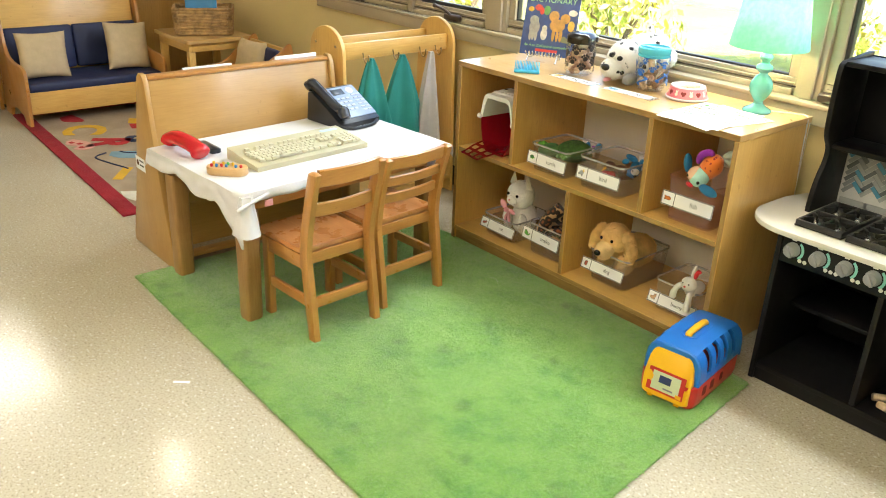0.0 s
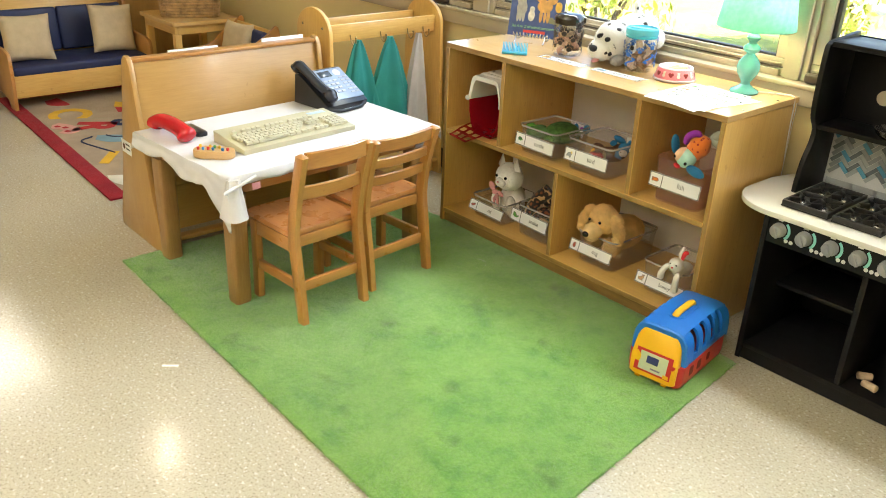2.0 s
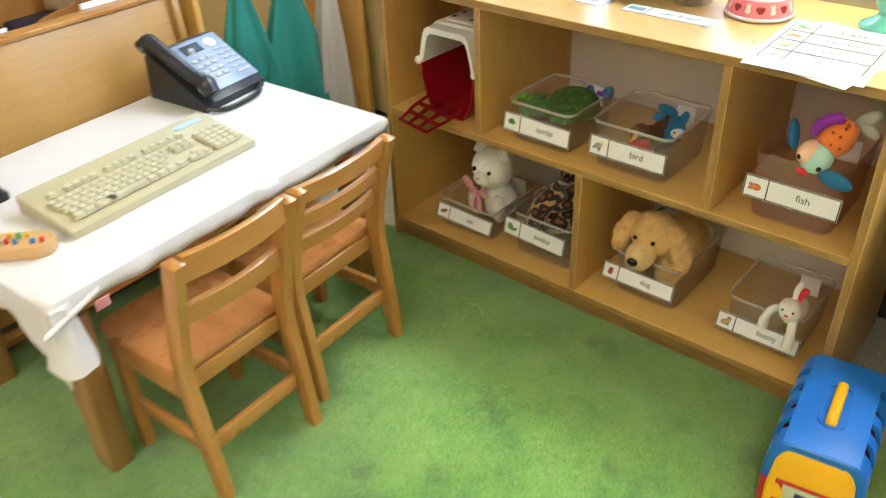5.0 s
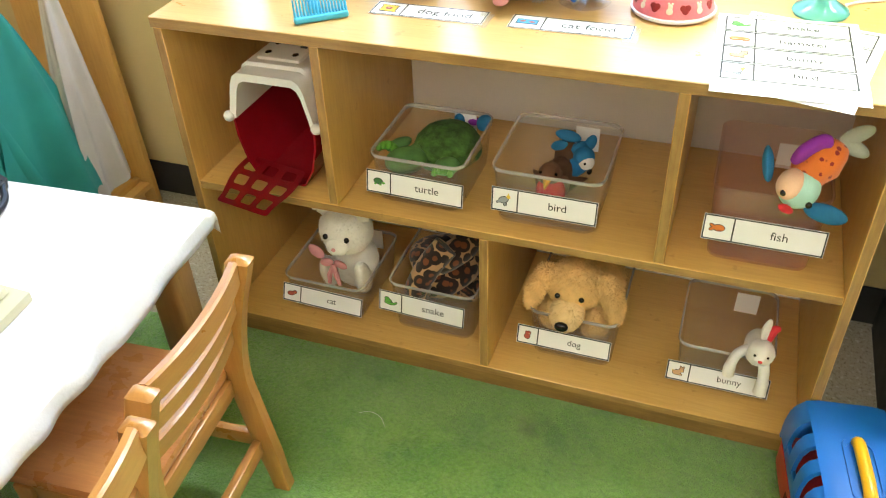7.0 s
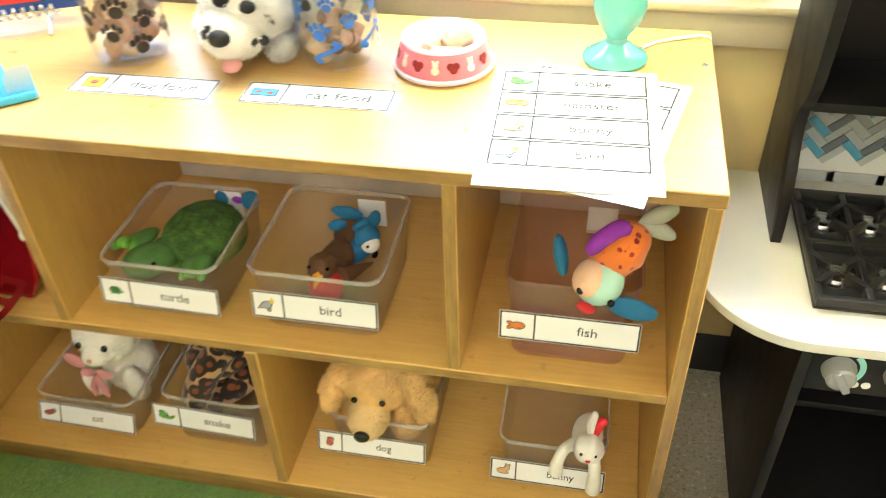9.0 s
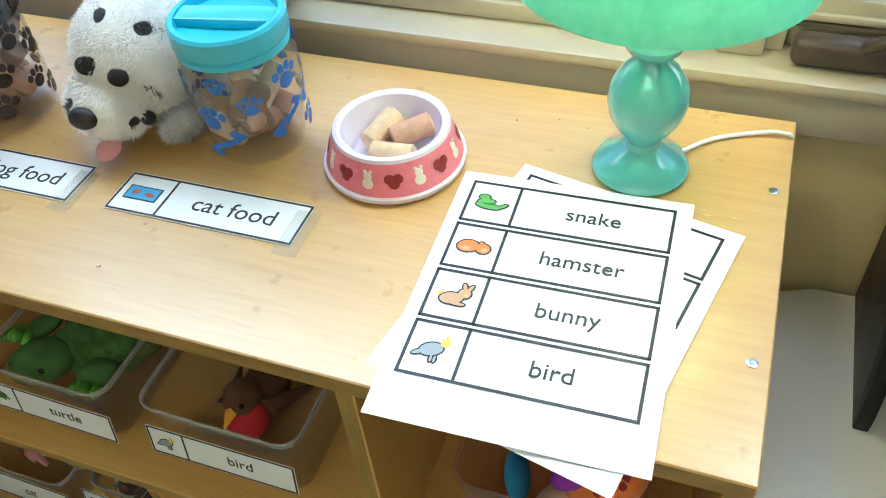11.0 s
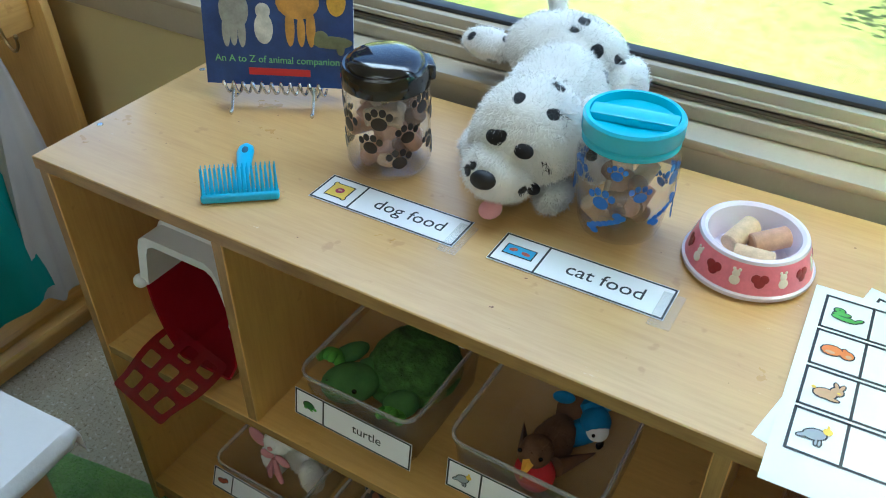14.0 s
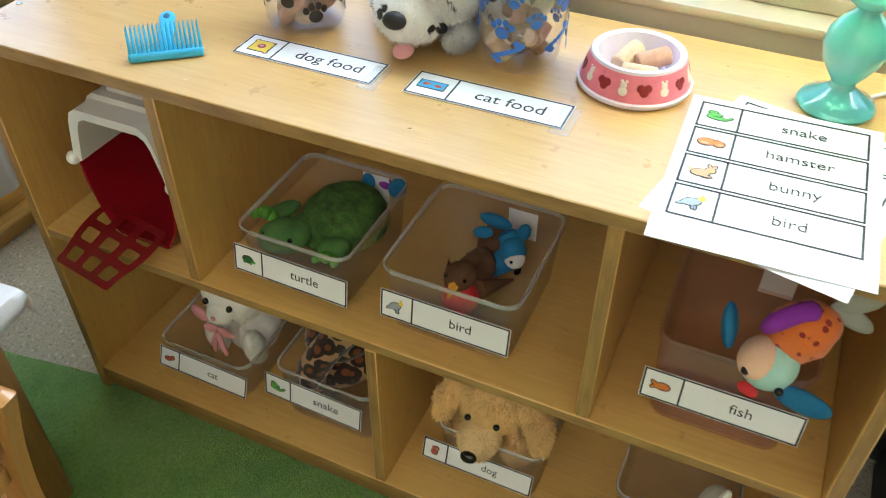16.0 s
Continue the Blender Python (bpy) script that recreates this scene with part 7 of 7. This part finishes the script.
def jars():
    g = np.random.default_rng(6)
    j = thing("treat_jar", "clear jar with dark paw prints and black flip lid", "jar", (0.412, 0.226, TOP), 40, group="treat jars")
    j.scale = (1.06, 1.06, 1.02)
    bm = B()
    lathe(bm, [(0.040, 0.0005), (0.046, 0.003), (0.0505, 0.014), (0.0505, 0.098), (0.047, 0.112), (0.0445, 0.118), (0.0445, 0.124), (0.0428, 0.124), (0.0428, 0.117), (0.0487, 0.098), (0.0487, 0.014), (0.044, 0.006), (0.01, 0.005)], 48)
    part("body", bm, jar_plastic, j, "clear jar body")
    bm = B()
    lathe(bm, [(0.049, 0.112), (0.0515, 0.114), (0.0515, 0.134), (0.0485, 0.139), (0.0455, 0.1385), (0.044, 0.1425), (0.036, 0.1475), (0.02, 0.1505), (0.006, 0.151)], 48)
    box(bm, (0.043, -0.018, 0.118), (0.0555, 0.018, 0.138), 0.004, 3)
    part("lid", bm, plain("glossy black lid", (0.012, 0.009, 0.008), 0.14, 0.1, coat=0.5), j, "glossy black flip lid")
    paws(j, plain("brown black print", (0.022, 0.014, 0.011), 0.4), 0.0509, 0.022, 0.100, 2, 20)
    corks((0.412, 0.226, TOP), g, 20, 0.032, 0.020, 0.078)
    j = thing("treat_jar", "clear jar with blue paw and bone prints and blue lid", "jar", (0.716, 0.250, TOP), 10, group="treat jars")
    j.scale = (1.05, 1.05, 0.98)
    bm = B()
    lathe(bm, [(0.038, 0.0005), (0.043, 0.004), (0.046, 0.014), (0.0545, 0.080), (0.0545, 0.100), (0.050, 0.113), (0.046, 0.117), (0.046, 0.126), (0.0443, 0.126), (0.0443, 0.116), (0.0528, 0.098), (0.0528, 0.080), (0.0443, 0.016), (0.041, 0.007), (0.01, 0.006)], 48)
    part("body", bm, jar_plastic, j, "clear tapering jar body")
    bm = B()
    lathe(bm, [(0.049, 0.117), (0.0512, 0.119), (0.0512, 0.124), (0.0495, 0.126), (0.0525, 0.130), (0.0525, 0.147), (0.050, 0.150), (0.046, 0.150), (0.044, 0.141), (0.01, 0.139)], 48)
    box(bm, (-0.045, -0.0125, 0.138), (0.045, 0.0125, 0.1495), 0.003)
    part("lid", bm, plain("turquoise lid", (0.07, 0.50, 0.66), 0.25, 0.05), j, "turquoise lid with bar grip")
    paws(j, plain("blue print", (0.03, 0.16, 0.58), 0.4), 0.0535, 0.028, 0.106, 5, 17, True)
    corks((0.716, 0.250, TOP), g, 14, 0.028, 0.020, 0.060)
    bm = B()
    tube(bm, [(0, 0, -0.021), (0, 0, -0.0195), (0, 0, 0.0195), (0, 0, 0.021)], [0.0095, 0.0112, 0.0112, 0.0095], 14)
    o = single("wine_cork", bm, cork, "wine cork standing upright in the jar", "cork", group="corks")
    o.matrix_world = pose(0.709, 0.254, TOP + 0.082, 8, -8, 0)


jars()


def bowl():
    b = thing("pet_bowl", "pink plastic pet bowl with printed hearts and cats", "bowl", (0.864, 0.256, TOP))
    b.scale = (0.94, 0.94, 0.92)
    bm = B()
    lathe(bm, [(0.070, 0.0), (0.0745, 0.003), (0.075, 0.008), (0.072, 0.0095), (0.0615, 0.044), (0.060, 0.0475), (0.056, 0.0485), (0.052, 0.046), (0.047, 0.022), (0.042, 0.015), (0.01, 0.0145)], 64)
    bm.normal_update()
    for f in bm.faces:
        c = f.calc_center_median()
        f.material_index = 1 if 0.0095 < c.z < 0.0435 and math.hypot(c.x, c.y) > 0.0585 else 0
    part("body", bm, [plain("pale lilac plastic", (0.74, 0.66, 0.78), 0.25, 0.04), plain("pink printed band", (0.80, 0.22, 0.30), 0.3, 0.12, 40)], b)
    heart, cream = plain("dark red print", (0.25, 0.015, 0.02), 0.4), plain("cream print", (0.8, 0.72, 0.66), 0.4)
    for k in range(16):
        a = 2 * math.pi * k / 16
        bm = B()
        m = Matrix.Rotation(a, 4, "Z") @ Matrix.Translation((0.0672, 0, 0.026)) @ Matrix.Rotation(radians(-17), 4, "Y")
        parts = [(-0.0042, 0.003, 0.0055), (0.0042, 0.003, 0.0055), (0, -0.002, 0.006)] if k % 2 else [(0, 0.005, 0.0045), (0, -0.003, 0.006), (-0.003, 0.010, 0.002), (0.003, 0.010, 0.002)]
        for u, v, s in parts:
            bmesh.ops.create_uvsphere(bm, u_segments=10, v_segments=6, radius=1.0, matrix=m @ Matrix.Translation((0, u, v)) @ Matrix.Diagonal((0.0005, s, s, 1)))
        part("print", bm, heart if k % 2 else cream, b)
    for (x, y, rz, ry), mt, z in zip(((-0.016, 0.010, 70, -12), (0.014, 0.012, 40, -8), (0.006, -0.020, 5, 0)), (cork, cork_red, cork), (0.034, 0.036, 0.030)):
        bm = B()
        tube(bm, [(-0.021, 0, 0), (-0.0195, 0, 0), (0.0195, 0, 0), (0.021, 0, 0)], [0.010, 0.0118, 0.0118, 0.010], 16)
        o = single("wine_cork", bm, mt, "wine cork lying in the pink bowl", "cork", group="corks")
        o.matrix_world = pose(0.866 + x, 0.254 + y, TOP + z - 0.006, 0, ry, rz)


bowl()


def worksheets():
    rows = (("snake", "long", "green"), ("hamster", "long", "orange"), ("bunny", "sit", "tan"), ("bird", "sit", "grey"))
    for idx, (x, y, rz, z, words) in enumerate(((1.050, 0.117, 2.0, TOP + 0.003, rows), (1.064, 0.120, -12.4, TOP + 0.0012, ()))):
        t = thing("worksheet", "white paper sheet of animal words overhanging the shelf edge" if idx == 0 else "white paper sheet lying under another sheet", "paper", (x, y, z), rz, group="worksheets")
        w, l = 0.213, 0.279
        bend = lambda v: -0.00002 if v > -0.09 else -0.9 * (v + 0.09) ** 2 * (1.0 if idx == 0 else 1.6)

        def strip(name, u0, u1, v0, v1, dz, mt, thick=0.0003):
            bm = B()
            n = max(1, int((v1 - v0) / 0.012))
            loops = []
            for k in range(n + 1):
                v = v0 + (v1 - v0) * k / n
                zz = bend(v) + dz
                loops.append([(u0, v, zz), (u1, v, zz), (u1, v, zz + thick), (u0, v, zz + thick)])
            loft(bm, loops)
            return part(name, bm, mt, t)

        page = strip("page", -w / 2, w / 2, -l / 2, l / 2, 0.0, paper_white)
        left, cut, right = -w / 2 + 0.012, -w / 2 + 0.060, w / 2 - 0.014
        top, hgt = l / 2 - 0.012, 0.0545
        for k in range(4):
            a, b = top - k * (hgt + 0.003), top - k * (hgt + 0.003) - hgt
            for u0, u1, v0, v1 in ((left, right, a - 0.0027, a), (left, right, b, b + 0.0027), (left, left + 0.0027, b, a), (right - 0.0027, right, b, a), (cut - 0.0027, cut, b, a)):
                strip("ruled_line", u0, u1, v0, v1, 0.0006, ink)
            if words:
                word, kind, col = words[k]
                mid = (a + b) / 2
                zz = bend(mid) + 0.0007
                lettering(word, 0.022, t, pose((cut + right) / 2, mid, zz + 0.0003), ink)
                p = picture(t, word, (left + cut) / 2, 0.021)
                p.matrix_local = pose(0, mid, zz - 0.0002)
        if idx:
            break


worksheets()


def lamp():
    t = thing("table_lamp", "teal turned lamp with a pale aqua drum shade", "lamp", (1.095, 0.303, TOP))
    bm = B()
    lathe(bm, [(0.043, 0.0), (0.045, 0.004), (0.042, 0.010), (0.026, 0.018), (0.015, 0.027), (0.014, 0.034), (0.024, 0.048), (0.033, 0.064), (0.036, 0.080), (0.033, 0.096), (0.024, 0.110), (0.014, 0.120), (0.013, 0.124), (0.024, 0.132), (0.0265, 0.139), (0.023, 0.147), (0.013, 0.154), (0.012, 0.160), (0.019, 0.167), (0.021, 0.173), (0.018, 0.180), (0.011, 0.187), (0.011, 0.196), (0.014, 0.200), (0.013, 0.212), (0.006, 0.214)], 40)
    part("base", bm, teal_gloss, t)
    shade_m, st, sp = nodes("aqua lamp shade")
    col = ramp(st, noise_at(st, 60, 4), [(0.35, (0.28, 0.62, 0.52)), (0.65, (0.36, 0.70, 0.60))])
    tr, df, mx = st.nodes.new("ShaderNodeBsdfTranslucent"), st.nodes.new("ShaderNodeBsdfDiffuse"), st.nodes.new("ShaderNodeMixShader")
    st.links.new(col, tr.inputs[0]), st.links.new(col, df.inputs[0])
    mx.inputs[0].default_value = 0.5
    st.links.new(df.outputs[0], mx.inputs[1]), st.links.new(tr.outputs[0], mx.inputs[2])
    st.links.new(mx.outputs[0], st.nodes["Material Output"].inputs[0])
    bm = B()
    lathe_pts = [(0.118, 0.203), (0.120, 0.204), (0.0885, 0.418), (0.0865, 0.419), (0.0870, 0.417), (0.1175, 0.205)]
    loops = [[(r * math.cos(2 * math.pi * i / 56), r * math.sin(2 * math.pi * i / 56), z) for i in range(56)] for r, z in lathe_pts]
    loft(bm, loops, False, False)
    part("shade", bm, shade_m, t, "pale aqua fabric shade")
    bm = B()
    ball(bm, (0, 0, 0.30), (0.024, 0.024, 0.030), seg=16)
    part("bulb", bm, bulb_glow, t, "lit bulb")
    bm = B()
    tube(bm, smooth_line([(0.03, 0.02, 0.006), (0.06, 0.055, 0.003), (0.10, 0.075, 0.003), (0.122, 0.078, 0.0045), (0.134, 0.080, -0.01), (0.1365, 0.082, -0.10), (0.132, 0.10, -0.22), (0.120, 0.125, -0.40)], 6), 0.0022, 7)
    part("cord", bm, white_plastic, t, "white cord over the shelf edge")


lamp()


def pet_book():
    b = thing("book", "blue picture book about pets propped on a wire stand", "book", (0.178, 0.292, TOP), 25)
    m = pose(0, 0, 0.020, -14, 0, 0)
    w, h = 0.215, 0.278
    bm = B()
    box(bm, (-w / 2, 0.001, 0), (w / 2, 0.009, h), 0.0008, 1, m=m)
    part("pages", bm, paper_white, b)
    bm = B()
    box(bm, (-w / 2 - 0.001, -0.0006, -0.001), (w / 2 + 0.001, 0.0008, h + 0.001), m=m)
    cov = part("cover", bm, plain("navy printed cover", (0.025, 0.06, 0.22), 0.25, 0.2, 30), b, "navy cover with coloured animals")

    def put(name, bm2, mt):
        bm2.transform(m)
        part(name, bm2, mt, cov)

    cols = {k: plain("cover " + k, c, 0.3, 0.25, 60) for k, c in (("tan", (0.58, 0.30, 0.06)), ("grey", (0.36, 0.36, 0.33)), ("white", (0.68, 0.66, 0.60)), ("red", (0.60, 0.04, 0.02)), ("green", (0.10, 0.32, 0.08)), ("olive", (0.16, 0.17, 0.09)), ("gold", (0.72, 0.42, 0.05)))}
    y = -0.0012
    for col, blobs in (("grey", ((-0.062, 0.105, 0.022, 0.030), (-0.066, 0.132, 0.019, 0.017), (-0.075, 0.074, 0.006, 0.022), (-0.052, 0.074, 0.006, 0.022), (-0.064, 0.074, 0.006, 0.02))),
                       ("tan", ((0.030, 0.118, 0.032, 0.024), (0.012, 0.152, 0.021, 0.021), (0.058, 0.146, 0.020, 0.019), (0.018, 0.082, 0.007, 0.026), (0.048, 0.082, 0.007, 0.026), (0.034, 0.078, 0.006, 0.022))),
                       ("white", ((-0.020, 0.080, 0.014, 0.022), (-0.020, 0.104, 0.011, 0.011), (0.085, 0.170, 0.018, 0.012))),
                       ("olive", ((0.078, 0.064, 0.030, 0.009), (0.062, 0.068, 0.012, 0.012), (0.090, 0.056, 0.006, 0.01))),
                       ("red", ((-0.055, 0.180, 0.016, 0.012), (-0.040, 0.168, 0.010, 0.014))), ("green", ((-0.020, 0.172, 0.014, 0.018),)), ("gold", ((-0.085, 0.172, 0.012, 0.010), (0.085, 0.120, 0.014, 0.020)))):
        bm = B()
        for u, v, a, c in blobs:
            ball(bm, (u, y, v), (a, 0.0005, c), seg=14)
        put("animal_shape", bm, cols[col])
    up = m @ Matrix.Rotation(radians(90), 4, "X")
    lettering("PET", 0.066, cov, up @ pose(0, 0.252, 0.0008), plain("yellow green title", (0.42, 0.66, 0.22), 0.35), spacing=1.05)
    lettering("DICTIONARY", 0.029, cov, up @ pose(0, 0.211, 0.0008), plain("green title", (0.30, 0.66, 0.30), 0.35), spacing=1.1)
    lettering("An A to Z of animal companions", 0.0142, cov, up @ pose(0, 0.036, 0.0008), plain("green line", (0.20, 0.55, 0.20), 0.35))
    bm = B()
    box(bm, (-0.045, -0.0012, 0.014), (0.045, -0.0007, 0.024))
    put("publisher_mark", bm, plain("red mark", (0.6, 0.02, 0.02), 0.4))
    s = thing("wire_stand", "chrome wire book stand with a coiled front", "book stand", (0.178, 0.292, TOP), 25)
    bm = B()
    for x in (-0.058, 0.058):
        tube(bm, smooth_line([(x, 0.055, 0.20), (x, 0.035, 0.10), (x, 0.02, 0.018), (x, -0.025, 0.014), (x, -0.030, 0.020), (x, -0.030, 0.032), (x, -0.040, 0.020), (x, -0.052, 0.006), (x, -0.058, 0.002)], 5), 0.0022, 7)
        ball(bm, (x, -0.058, 0.004), (0.003, 0.003, 0.004), seg=8)
        tube(bm, smooth_line([(x, 0.055, 0.20), (x, 0.08, 0.10), (x, 0.098, 0.003)], 5), 0.0022, 7)
    part("wire_leg", bm, steel, s)
    bm = B()
    pts = []
    for k in range(150):
        f = k / 149
        a = f * 2 * math.pi * 11
        pts.append((-0.075 + 0.15 * f, -0.030 + 0.004 * math.cos(a), 0.030 + 0.008 * math.sin(a)))
    tube(bm, pts, 0.0021, 5)
    part("coil", bm, steel, s, "coiled chrome wire")


pet_book()


def dalmatian():
    t = thing("plush_dalmatian", "spotted white plush dalmatian lying across the shelf and sill", "soft toy", (0.600, 0.262, TOP + 0.002), 3)
    t.scale = (1.0, 1.0, 0.98)
    fur("body", [
        (E((-0.008, 0.0, 0.080), (0.066, 0.068, 0.068), (-12, 0, 0)), 0), (E((-0.022, -0.052, 0.052), (0.045, 0.040, 0.038), (-8, 0, 0)), 0),
        (E((0.058, 0.040, 0.066), (0.024, 0.036, 0.056), (0, -12, 0)), 0), (E((-0.072, 0.025, 0.058), (0.022, 0.036, 0.050), (0, 14, 0)), 0),
        (E((-0.015, 0.095, 0.085), (0.062, 0.080, 0.056), (6, 0, 0)), 0), (E((-0.038, 0.185, 0.100), (0.084, 0.058, 0.052)), 0),
        (E((0.050, 0.175, 0.075), (0.028, 0.045, 0.036)), 0), (E((-0.155, 0.195, 0.083), (0.042, 0.024, 0.022), (0, 0, -8)), 0),
        (E((-0.075, 0.235, 0.150), (0.012, 0.012, 0.045), (8, -12, 0)), 0),
        (E((0.036, -0.026, 0.022), (0.022, 0.034, 0.020)), 1), (E((-0.085, 0.045, 0.024), (0.03, 0.05, 0.022)), 0)],
        [fur_spot, plain("grey plush", (0.45, 0.44, 0.43), 0.95, 0.2, 30, 0.5)], t, 46000, 0.0075, 0.0007, 0.25, "white coat with black spots", 21)
    bm = B()
    ball(bm, (-0.026, -0.092, 0.060), (0.016, 0.010, 0.012), (0, -8, 0), 16)
    part("nose", bm, plain("black nose", (0.01, 0.01, 0.01), 0.5, 0.1, 20, 0.3), t, "black nose")
    bm = B()
    ball(bm, (-0.018, -0.086, 0.018), (0.014, 0.015, 0.004), (20, 0, 0), 14)
    part("tongue", bm, pink_cloth, t, "pink felt tongue")
    for x, z, r in ((-0.026, 0.100, 0.013), (0.010, 0.094, 0.012), (0.022, 0.045, 0.010)):
        bm = B()
        ball(bm, (x, -0.068 + abs(x) * 0.3, z), (r, 0.006, r * 0.75), (-30, 0, 0), 12)
        part("spot", bm, plain("black plush", (0.012, 0.011, 0.012), 0.95, 0.2, 30, 0.6), t, "black eye patch")


dalmatian()


def bits():
    bm = B()
    box(bm, (-0.024, -0.005, 0.0004), (0.024, 0.005, 0.0009))
    single("paper_scrap", bm, paper_white, "small strip of white paper on the floor", "paper scrap", (0.367, -1.365, 0), 52)
    bm = B()
    tube(bm, smooth_line([(-0.03, 0.0, 0.0), (-0.01, 0.012, 0.001), (0.015, 0.01, 0.0), (0.035, -0.006, 0.0)], 6), 0.0005, 5)
    single("loose_thread", bm, paper_white, "pale loose thread on the green rug", "thread", (0.42, -0.152, 0.0125), -10)


bits()
